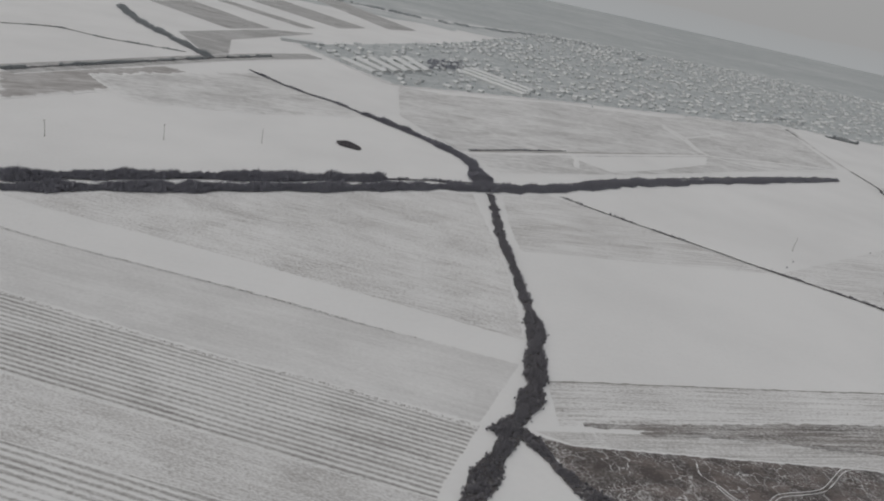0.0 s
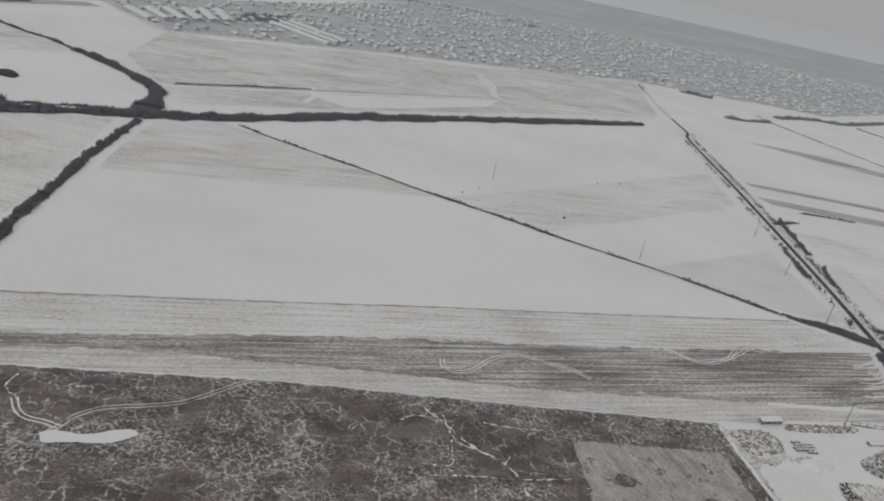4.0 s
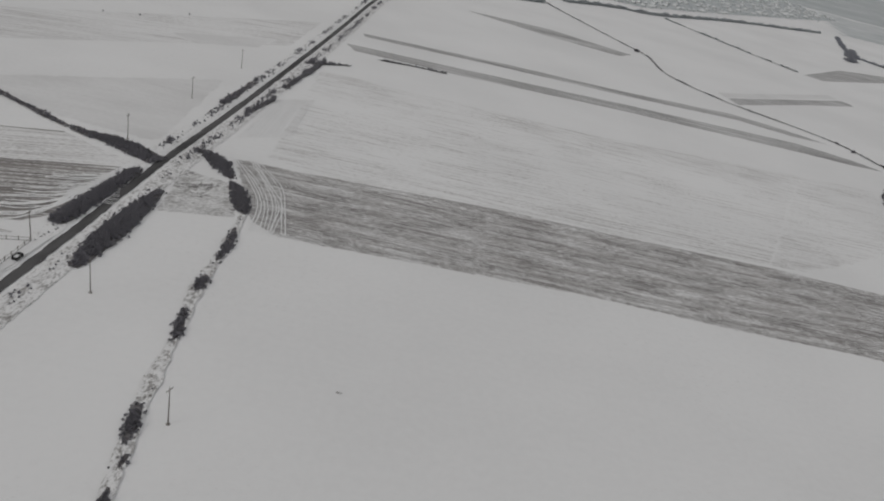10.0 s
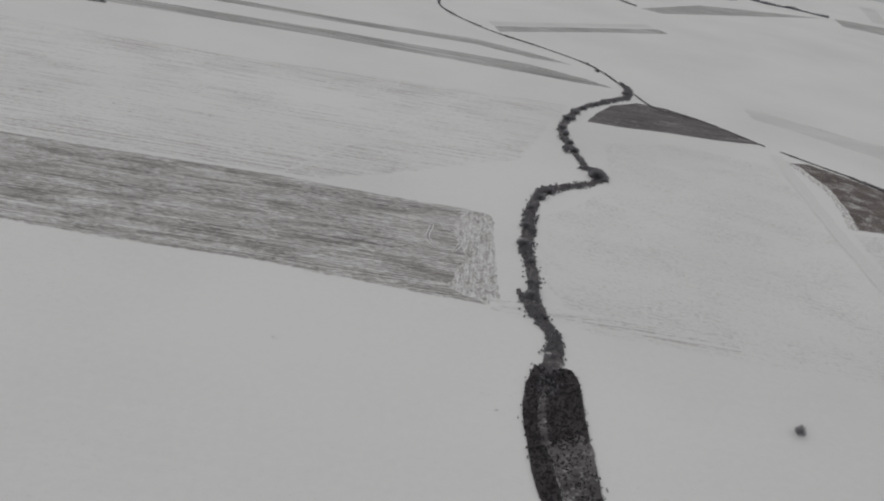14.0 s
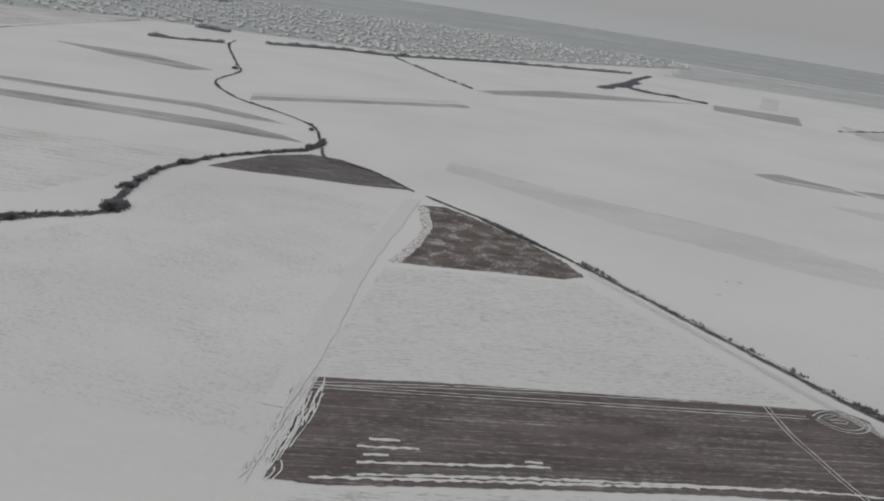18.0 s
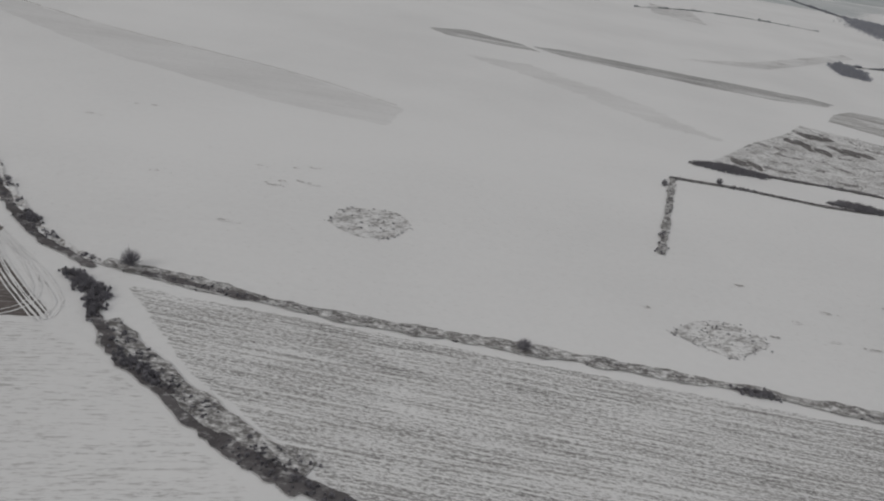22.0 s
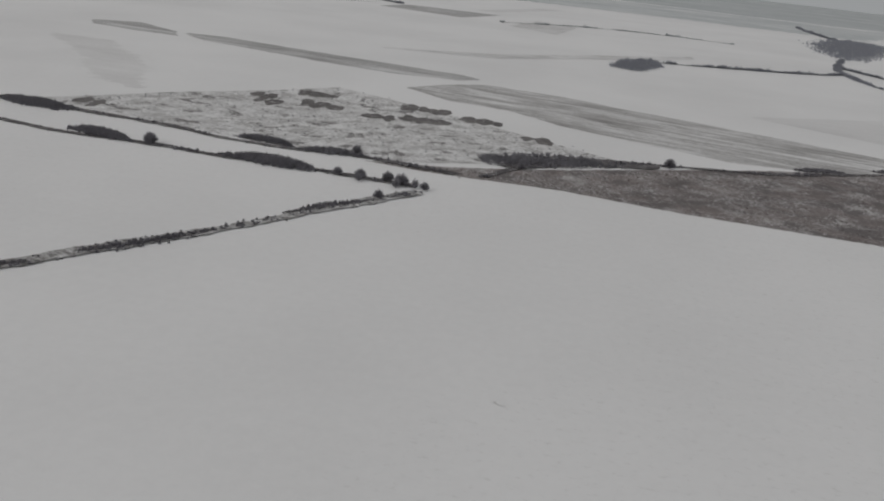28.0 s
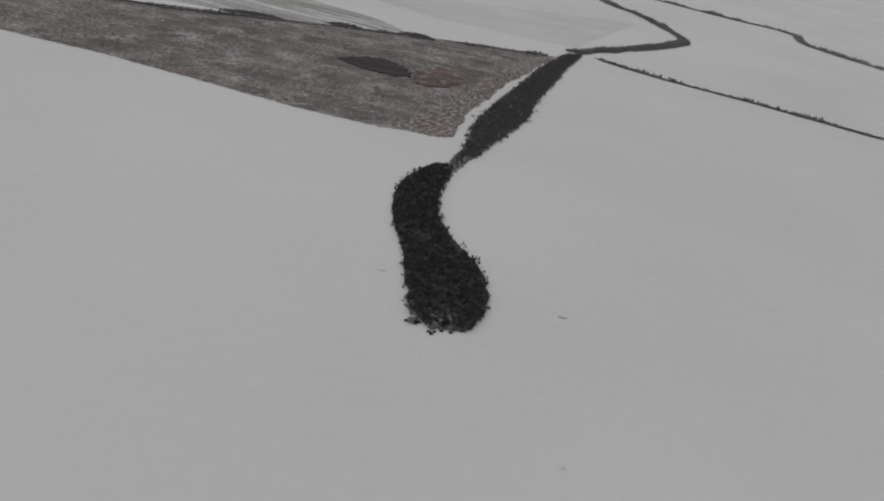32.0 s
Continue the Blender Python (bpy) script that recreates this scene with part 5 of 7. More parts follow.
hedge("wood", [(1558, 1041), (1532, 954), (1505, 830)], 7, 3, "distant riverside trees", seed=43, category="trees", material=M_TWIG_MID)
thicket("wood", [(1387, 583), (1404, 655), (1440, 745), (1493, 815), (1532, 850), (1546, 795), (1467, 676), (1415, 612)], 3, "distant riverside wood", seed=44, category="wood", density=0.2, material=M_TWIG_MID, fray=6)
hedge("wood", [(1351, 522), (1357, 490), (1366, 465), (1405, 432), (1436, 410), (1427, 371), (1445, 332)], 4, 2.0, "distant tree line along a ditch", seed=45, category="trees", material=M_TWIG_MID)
hedge("hedge", [(384, 329), (403, 337)], 3, 1.8, "short dark hedge beside the road", seed=55)
hedge("hedge", [(417, 357), (432, 357), (450, 355)], 1.6, 1.4, "thin dark hedge along a crop strip", gaps=0.3, seed=56)
thicket("thicket", [(1087, 186), (1102, 193), (1119, 194), (1111, 184), (1086, 179)], 1.5, "dark dense shrubs at the waste ground", seed=58, category="thicket", density=1.6)
field("bank", [(1089, 184.5), (1105, 193), (1130, 196), (1132, 190.5), (1109, 186), (1093, 178)], M_LITTER, 2, "dark littered ground under shrubs", "ground", rounded=True)
GULLY = [(1276, 230), (1282, 233.5), (1273.3, 210.9), (1258, 167), (1253.3, 149.2), (1249.5, 141), (1240.5, 121), (1238.6, 122), (1240, 131), (1242.6, 144.4), (1247, 157.2), (1255.3, 179), (1265, 206)]
field("reed_ground", GULLY, M_LITTER, 1.0, "dark marshy ground", "ground")
thicket("gully_bushes", GULLY, 0.9, "dark gully thicket", seed=20, category="bushes", material=M_TWIG_GULLY, density=7, count=16, spread=0.5, fray=0.4)
REED_BED = [tuple(q) for q in smooth_line([(1233.7, 115.3), (1236.1, 116.4), (1236.5, 113.3), (1234.3, 102), (1234.3, 95.2), (1236, 88), (1239, 82), (1239.6, 75), (1238.3, 70), (1236.6, 67.3), (1234.5, 67.6), (1232.7, 67.4), (1230.6, 70.6), (1230, 76), (1229.4, 84.2), (1228, 92), (1227.7, 99.5), (1229.3, 107.7), (1233.7, 115.3)], 1.5)[:-1]]
field("reed_ground", REED_BED, M_BARE, 2, "dark marshy ground", "ground")
thicket("reed_bed", REED_BED, 0.8, "dark dense reed bed in snow", seed=21, material=M_REED, density=9, count=14, spread=0.5, fray=0.35)
thicket("reed_fringe", [(x + 0.06 * (x - [(1234, 84)][0][0]), y + 0.06 * (y - [(1234, 84)][0][1]) - 1.0) for x, y in REED_BED], 0.5, "thin fringe of reeds in snow", seed=61, material=M_REED, density=0.12, count=12, spread=0.4)
for k, ring in enumerate(([(583.8, 117.6), (585.7, 114.5), (583, 109.7), (580.9, 104), (580.1, 99), (580.3, 95.4), (580.2, 89), (579.6, 82), (577.2, 81), (576.6, 89), (577.2, 95.3), (578.3, 104), (580.4, 111)], [(586.4, 115.6), (589.9, 116.6), (591.1, 113.2), (589.4, 104.5), (588, 97.5), (584, 97), (581.1, 96.5), (581.3, 100.2), (582.8, 106.9), (584.9, 112.8)])):
    field("reed_ground", ring, M_BARE, 1.2, "dark marshy ground", "ground", rounded=True)
    thicket("reed_bed", ring, 0.8, "dark dense reed bed on the stream", seed=22 + 200 * k, material=M_REED, density=7, count=14, spread=0.35, fray=0.35)
field("reed_ground", [(581, 96), (582, 103), (585, 113.5), (585.8, 115), (583, 109.7), (580.6, 103), (579.9, 97)], M_LITTER, 0.8, "marsh edge with snow between reeds", "ground")
SOUTH = [(580.5, 97.5), (588, 98.5), (586.8, 89), (585, 82), (580.5, 82), (580.6, 89)]
field("reed_ground", SOUTH, M_LITTER, 2, "marsh edge with snow between reeds", "ground", rounded=True)
thicket("reed_bed", SOUTH, 0.7, "thin reeds with snow between them", seed=122, material=M_REED, density=4.0, count=14, spread=0.4, fray=1.0)
hedge("reed_neck", [(1241, 127), (1238, 119), (1236, 113)], 1.8, 0.7, "narrow neck of reeds between two beds", seed=123, material=M_REED, density=5, category="reeds")
for k, (x, y) in enumerate([(1231, 71), (1232, 71), (1233, 70), (1233, 70), (1234, 69), (1235, 69)]):
    hedge("reed_row", [(x, y + 1.0), (x + 0.1, y - 1.6), (x, y - 3.6 + 0.8 * (k % 3))], 0.5, 0.4, "thin row of reeds in snow", seed=124 + k, material=M_REED, density=6, category="reeds", gaps=0.4, gap_size=1.0)
LENS = [(1211, 176), (1216, 179.5), (1222, 182), (1226, 178), (1229, 172), (1226, 169), (1222.5, 168.2), (1216, 171)]
field("reed_ground", LENS, M_BARE, 4.0, "dark patch of dead reeds", "ground", rounded=True, ragged=2.5)
thicket("reed_bed", LENS, 0.4, "dark patch of reeds in a weed field", seed=46, density=3.0, count=14, material=M_TWIG_GULLY, fray=1.4)
field("weed_patch", [(1229.7, 176), (1236, 183), (1241, 176), (1236.5, 166), (1230.5, 165)], M_RUST_WEEDS, 5, "reddish brown patch of dead weeds", "weeds", None, True, 2.0)
hedge("hedge", [(1279, 236), (1299.4, 255.9), (1320.7, 278.9), (1336, 298), (1340.5, 310), (1340.6, 330), (1337, 365), (1328, 388)], 5, 1.8, "dark hedge along a winding ditch", seed=23, density=1.9)
hedge("hedge", [(1328, 388), (1325.5, 430), (1331, 470), (1342, 507), (1365, 550), (1388, 590)], 5, 1.8, "dark hedge along a winding ditch", seed=28, density=1.6, material=M_TWIG_MID, bank=0)
hedge("hedge", [(1287, 233), (1302, 221), (1317, 213.5), (1329, 208), (1359, 191)], 2.6, 1.5, "thin dark hedge", seed=24, gaps=0.15)
field("reed_ground", [(-8, 390), (-1.5, 393.5), (5.5, 385), (5, 379), (0, 379.5), (-6, 382.5)], M_BARE, 1.5, "dark wet hollow in a snow field", "ground", rounded=True)
thicket("thicket", [(-8, 390), (-1.5, 393.5), (5.5, 385), (5, 379), (0, 379.5), (-6, 382.5)], 0.8, "round dark clump in a snow field", seed=48, category="thicket", density=1.0)
hedge("tree_belt", [(524, 649), (551, 655), (579, 669)], 8, 3.5, "far tree belt paled by painted haze", seed=26, material=M_TWIG_FAR, category="tree belt")
hedge("tree_belt", [(612, 708), (677, 743), (730, 755), (869, 849), (1048, 940)], 8, 3.5, "far tree belt paled by painted haze", seed=27, material=M_TWIG_FAR, category="tree belt")
hedge("tree_belt", [(-192, 415), (-159, 472), (-115, 548), (-75, 610)], 4, 2.5, "far tree belt paled by painted haze", seed=28, gaps=0.4, material=M_TWIG_FAR, category="tree belt")
hedge("tree_belt", [(-112, 557), (-137, 588), (-155, 611), (-189, 652), (-226, 717)], 8, 3.5, "far tree belt paled by painted haze", seed=29, material=M_TWIG_FAR, category="tree belt")
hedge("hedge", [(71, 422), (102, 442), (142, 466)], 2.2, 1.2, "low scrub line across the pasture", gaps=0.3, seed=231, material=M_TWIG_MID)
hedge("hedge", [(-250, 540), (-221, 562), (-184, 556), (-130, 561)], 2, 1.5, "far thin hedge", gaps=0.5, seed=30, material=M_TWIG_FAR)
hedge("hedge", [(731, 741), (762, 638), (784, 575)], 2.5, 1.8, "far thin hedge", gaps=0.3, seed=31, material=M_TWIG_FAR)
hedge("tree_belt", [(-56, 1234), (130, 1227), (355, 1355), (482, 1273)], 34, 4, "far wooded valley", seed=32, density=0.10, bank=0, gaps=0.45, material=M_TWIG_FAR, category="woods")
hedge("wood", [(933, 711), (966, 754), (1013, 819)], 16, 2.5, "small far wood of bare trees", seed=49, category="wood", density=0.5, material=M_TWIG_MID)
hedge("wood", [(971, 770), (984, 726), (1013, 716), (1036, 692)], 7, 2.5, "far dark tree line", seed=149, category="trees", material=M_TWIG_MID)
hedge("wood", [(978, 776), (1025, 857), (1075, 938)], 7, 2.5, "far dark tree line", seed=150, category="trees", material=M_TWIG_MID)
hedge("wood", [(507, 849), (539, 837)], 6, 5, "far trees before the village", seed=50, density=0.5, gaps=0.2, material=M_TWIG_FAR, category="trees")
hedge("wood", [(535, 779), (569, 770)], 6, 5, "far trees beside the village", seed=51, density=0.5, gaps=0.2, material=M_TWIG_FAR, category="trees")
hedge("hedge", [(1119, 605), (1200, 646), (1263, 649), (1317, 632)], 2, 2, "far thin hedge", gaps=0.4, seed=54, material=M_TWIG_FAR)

for k, (line, w, h) in enumerate((([(624, 218.5), (629, 217.5), (630, 209)], 4.2, 1.4), ([(602.5, 192), (607, 198.5), (612.5, 202.5)], 3.6, 1.4), ([(598, 183), (596.4, 168)], 3.4, 1.3), ([(593.2, 166.5), (592, 156.5)], 3.2, 1.2), ([(590.9, 148.5), (589.2, 137)], 3.0, 1.2), ([(590.4, 131), (589.2, 120)], 3.2, 1.0), ([(625.5, 238), (623.9, 231)], 3.0, 1.4), ([(673.5, 304), (680, 321), (680.6, 333)], 3.6, 1.5), ([(586.9, 144), (586.5, 138)], 2.0, 0.9))):
    clump(line, w, h, 740 + k, "dense dark shrubs on a stream bank")

# ---- single bushes ----
def bush(x, y, height, seed, label="single bare bush beside the hedge", radius=None):
    rng = np.random.default_rng(seed)
    ob = root("bush", x, y, 0, 0, label, "bush", "single bushes")
    bm = bmesh.new()
    for k in range(6):
        a, r = rng.uniform(0, 6.28), rng.uniform(0.1, 0.3) * height
        v = bmesh.ops.create_cone(bm, cap_ends=True, segments=6, radius1=0.05 * height, radius2=0.015 * height, depth=1.0)["verts"]
        tip = Vector((math.cos(a) * r, math.sin(a) * r, height * rng.uniform(0.5, 0.75)))
        m = Matrix.Translation(tip * 0.5) @ tip.to_track_quat("Z", "Y").to_matrix().to_4x4() @ Matrix.Diagonal((1, 1, tip.length, 1))
        bmesh.ops.transform(bm, matrix=m, verts=v)
    part("stem", bm, M_TWIG, ob)
    crown = quads_object("crown", twigs(np.zeros((1, 2)), np.array([radius or height * 0.55]), np.array([height]), int(min(1600, 300 if radius is None else 100 * radius**2 + 180)), rng, 0.03 if radius is None else 0.06), M_TWIG)
    crown.parent = ob
    return ob


BUSHES = [(p, 3.5) for p in [(820, 117)]] + [(p, 2.5) for p in [(879, 98), (629, 101)]] + [(p, 1.9) for p in [(985, 80), (978, 75)]] + [(p, 2.2) for p in [(940, 176), (959, 181), (1010, 168), (1010, 168), (1059, 156), (1067, 154), (1071, 155)]]
BUSHES += [(p, 2.4) for p in [(367, 290), (359, 259), (375, 272), (350, 219), (368, 255), (392, 336), (378, 288)]] + [(p, 1.7) for p in [(336, 112), (322, 100), (321, 90), (326, 110), (332, 103)]] + [(p, 1.4) for p in [(260, 290)]] + [(p, 0.8) for p in [(217, 305), (226, 315), (296, 353), (310, 358), (328, 376), (305, 116)]]
for k, (p, h) in enumerate(BUSHES):
    bush(p[0], p[1], h, 200 + k, "low bare bush in open snow" if h < 1.5 else "single bare bush beside a hedge, stream or road")


for k, p in enumerate([(1064, 146), (1065, 158), (1068, 156), (1073, 154), (1056, 177), (1010, 169), (1054, 159), (1059, 158), (1137, 194), (1096, 178)]):
    bush(p[0], p[1], 2.0 + 0.35 * (k % 3), 290 + k, "round bare bush at a field hedge", 1.3 + 0.3 * (k % 3))
STREAM = smooth_line([(588, 119), (590, 127), (588, 136), (591, 147), (595, 169), (606, 196), (627, 209), (627, 224), (628, 251), (636, 269), (648, 286), (675, 308)], 0.5)


def on_stream(q):
    """A place drawn most of the way to the nearest point of the stream."""
    c = STREAM[np.argmin(np.linalg.norm(STREAM - np.array(q), axis=1))]
    return (q[0] * 0.25 + c[0] * 0.75, q[1] * 0.25 + c[1] * 0.75) if math.dist(q, c) < 16 else q


for k, (p, r) in enumerate(zip([(628, 211), (631, 215), (608, 198), (604, 193), (600, 185), (596, 173), (593, 164), (592, 147), (590, 141), (636, 268), (639, 266), (630, 249), (626, 234), (594, 156), (680, 321), (638, 265), (633, 255), (648, 282), (655, 289), (628, 240), (631, 250), (643, 275), (661, 293), (668, 299), (675, 347), (614, 518)], (3.6, 2.6, 2.2, 1.9, 1.8, 2.2, 2.3, 1.4, 2.1, 2.0, 1.9, 1.6, 2.0, 1.3, 2.6, 2.4, 1.9, 1.8, 1.6, 1.8, 1.5, 1.7, 1.5, 1.6, 1.7, 2.6))):
    p = on_stream(p)
    bush(p[0] + 0.7 * math.sin(7 * k), p[1] + 0.7 * math.cos(5 * k), 0.55 * r + 0.7, 260 + k, "round dark bare bush on a stream bank", r)


def scatter_line(name, line, width, height, spacing, seed, label):
    """Small shrubs strung along a verge, uneven in size."""
    return hedge(name, line, width, height, label, density=spacing, gaps=0.5, seed=seed, bank=0, category="shrubs", gap_size=6)


R = [(324, 86), (327, 105), (332, 127), (339, 152), (351, 207), (367, 269), (396, 394), (422, 512)]
scatter_line("verge_shrubs", [(x - 4.2, y + 0.8) for x, y in R[:5]], 2.2, 0.7, 0.5, 71, "dead shrubs along the road verge")
scatter_line("verge_shrubs", [(x - 4.2, y + 0.8) for x, y in R[4:]], 2.6, 1.3, 0.8, 73, "dead shrubs along the road verge")
scatter_line("verge_shrubs", [(x + 4.6, y - 0.8) for x, y in R[:5]], 2.6, 0.7, 0.5, 72, "dead shrubs along the road verge")
scatter_line("verge_shrubs", [(x + 4.6, y - 0.8) for x, y in R[4:]], 3.0, 1.4, 0.9, 74, "dead shrubs along the road verge")
for k, (p, q, w, h) in enumerate((([(367, 290)], [(359, 259)], 3, 1.8), ([(375, 272)], [(368, 255)], 3, 1.8), ([(392, 336)], [(378, 288)], 3, 1.8), ([(336, 112)], [(332, 103)], 3, 1.4), ([(322, 100)], [(321, 90)], 3, 1.4))):
    hedge("thicket", p + q, w, h, "dark roadside thicket", seed=80 + k, gaps=0.3, category="thicket")

thicket("grass_tufts", [(319, 109), (326, 111.5), (325, 103), (321, 94), (317.5, 95), (320, 103)], 0.45, "dead grass tufts below the yard corner", density=0.35, count=16, seed=773, category="grass", spread=0.8)

# ---- power poles ----
n = Nodes("weathered_pole")
M_POLE = n.done(n.mix(n.noise(n.place(0), 2.0, 4), (0.16, 0.145, 0.135), (0.27, 0.25, 0.235)), 0.85)
n = Nodes("insulator")
M_GLAZE = n.done((0.30, 0.30, 0.31), 0.3)


def power_pole(x, y, turn, height=7.4):
    ob = root("power_pole", x, y, turn, 0, "slim grey power pole with a short crossarm", "power pole", "power poles")
    bm = bmesh.new()
    tube(bm, (0, 0, height / 2 - 0.2), 0.13, height + 0.4, sides=8, taper=0.6)
    part("shaft", bm, M_POLE, ob)
    bm = bmesh.new()
    box(bm, (0, 0, height - 0.45), (1.5, 0.12, 0.12))
    bmesh.ops.bevel(bm, geom=bm.edges[:], offset=0.02, segments=1, affect="EDGES")
    part("crossarm", bm, M_POLE, ob)
    for dx in (-0.65, 0.0, 0.65):
        bm = bmesh.new()
        tube(bm, (dx, 0, height - 0.28 if dx else height + 0.1), 0.06, 0.22, sides=6, taper=0.7)
        part("insulator", bm, M_GLAZE, ob)
    bm = bmesh.new()
    bmesh.ops.create_icosphere(bm, subdivisions=2, radius=0.38, matrix=Matrix.Diagonal((1, 1, 0.4, 1)))
    part("footing", bm, M_POLE, ob, "earth heaped round the foot")
    return ob


pole = None
for k, (x, y) in enumerate([(-129, 315), (-86, 339), (-44, 361), (236, 333), (282, 256), (360, 305), (349, 260), (339, 217), (302, 154), (323, 154), (335, 155), (351, 139), (372, 105)]):
    if pole is None:
        pole = power_pole(x, y, 60)
    else:
        copy_thing(pole, pose(x, y, 0, 0, 0, 60 + 7 * (k % 3)))

# ---- scrapyard ----
def plain(name, a, b, scale=3.0, rough=0.7, metal=0.0):
    m = Nodes(name)
    tone = m.math("ADD", m.math("MULTIPLY", m.random(), 0.5), m.math("MULTIPLY", m.noise(m.place(0), scale, 4), 0.5))
    return m.done(m.mix(tone, a, b), rough, metal=metal)


M_CAP = plain("settled_snow", (0.86, 0.86, 0.865), (0.78, 0.78, 0.785))
M_BLOCK = plain("dark_block", (0.07, 0.068, 0.068), (0.17, 0.165, 0.16))
M_RUST = plain("rusty_scrap", (0.10, 0.085, 0.078), (0.26, 0.235, 0.22))
M_TIMBER = plain("grey_timber", (0.24, 0.23, 0.22), (0.44, 0.425, 0.41))
M_TYRE = plain("tyre_rubber", (0.03, 0.03, 0.031), (0.06, 0.06, 0.06))
M_BLUE = plain("blue_paint", (0.10, 0.17, 0.23), (0.14, 0.21, 0.27))
M_TEAL = plain("teal_paint", (0.11, 0.18, 0.19), (0.16, 0.22, 0.23))
M_GREY = plain("grey_paint", (0.18, 0.18, 0.18), (0.30, 0.30, 0.30))
M_PALEPAINT = plain("pale_paint", (0.48, 0.48, 0.47), (0.60, 0.60, 0.59))
M_GLASS = plain("dark_glass", (0.03, 0.035, 0.04), (0.05, 0.055, 0.06), rough=0.15)
M_TANK = plain("green_drum", (0.05, 0.075, 0.07), (0.09, 0.12, 0.11))
rng = np.random.default_rng(7)


def block_stack(x, y, turn, size=(0.62, 0.44, 0.62), material=None, label="dark stacked block with a snow cap", group="snow-capped blocks", z=0.0):
    ob = root("stacked_block", x, y, turn, z, label, "block", group)
    bm = bmesh.new()
    box(bm, (0, 0, size[2] / 2), size)
    bmesh.ops.bevel(bm, geom=bm.edges[:], offset=0.04, segments=1, affect="EDGES")
    part("body", bm, material or M_BLOCK, ob)
    bm = bmesh.new()
    drift(bm, (0, 0, size[2] + 0.06), (size[0] * 0.96, size[1] * 0.96, 0.13))
    part("snow_cap", bm, M_CAP, ob, "smooth snow cap")
    return ob


def drum(x, y, r=0.42, h=0.7):
    ob = root("drum", x, y, 0, 0, "dark green drum with snow on its lid", "drum", "rows of drums")
    bm = bmesh.new()
    tube(bm, (0, 0, h / 2), r, h, sides=14)
    part("shell", bm, M_TANK, ob)
    for z in (0.3, 0.66):
        bm = bmesh.new()
        tube(bm, (0, 0, h * z), r * 1.05, 0.05, sides=14)
        part("hoop", bm, M_TANK, ob)
    bm = bmesh.new()
    tube(bm, (0, 0, h + 0.05), r * 0.92, 0.1, sides=14, taper=0.75)
    part("snow_cap", bm, M_CAP, ob, "round snow cap")
    return ob


def scrap(x, y, turn, kind, s, capped=True):
    """One piece of a scrap heap: a tipped body shell, a wheel, a bent sheet or a crate, each with its snow."""
    names = ("scrap_body", "tyre_pile", "metal_sheet", "crate")
    labels = ("rusty vehicle body shell on a scrap heap", "pile of worn tyres on a scrap heap", "bent dark metal sheet lying in snow", "old wooden crate on a scrap heap")
    ob = root(names[kind], x, y, turn, 0, labels[kind], "scrap", "scrap pieces")
    bm = bmesh.new()
    if kind == 0:
        v = box(bm, (0, 0, 0.28 * s), (1.5 * s, 0.8 * s, 0.5 * s))
        for w in v:
            if w.co.z > 0.3 * s:
                w.co.x *= 0.72
                w.co.y *= 0.85
        bmesh.ops.bevel(bm, geom=bm.edges[:], offset=0.07 * s, segments=2, affect="EDGES")
        part("shell", bm, M_RUST, ob)
        for dx in (-0.45, 0.45):
            bm = bmesh.new()
            tube(bm, (dx * s, 0, 0.14 * s), 0.15 * s, 0.86 * s, "Y", 10)
            part("axle_wheels", bm, M_TYRE, ob)
        top, size = 0.56 * s, (1.0 * s, 0.68 * s, 0.14)
    elif kind == 1:
        for k in range(3):
            bm2 = bmesh.new()
            tube(bm2, (0.05 * k, 0.04 * k, 0.1 + 0.18 * k), 0.34 * s, 0.17, sides=12)
            part("tyre", bm2, M_TYRE, ob)
        bm.free()
        bm = None
        top, size = 0.6, (0.4 * s, 0.4 * s, 0.1)
    elif kind == 2:
        v = box(bm, (0, 0, 0.03), (1.5 * s, 0.5 * s, 0.06))
        bmesh.ops.subdivide_edges(bm, edges=bm.edges[:], cuts=2)
        for w in bm.verts:
            w.co.z += 0.25 * (w.co.x / s) ** 2
        part("sheet", bm, M_RUST, ob)
        top, size = 0.1, (0.8 * s, 0.46 * s, 0.14)
    else:
        box(bm, (0, 0, 0.3 * s), (0.7 * s, 0.55 * s, 0.6 * s))
        bmesh.ops.bevel(bm, geom=bm.edges[:], offset=0.03, segments=1, affect="EDGES")
        part("body", bm, M_TIMBER if turn % 2 else M_BLOCK, ob)
        top, size = 0.62 * s, (0.62 * s, 0.5 * s, 0.12)
    bm = bmesh.new()
    if capped:
        drift(bm, (0, 0, top + size[2] * 0.4), size)
    else:
        drift(bm, (0.2 * size[0], 0.15 * size[1], top + size[2] * 0.2), (size[0] * 0.35, size[1] * 0.4, size[2] * 0.6))
    part("snow_cap", bm, M_CAP, ob, "patch of settled snow")
    return ob


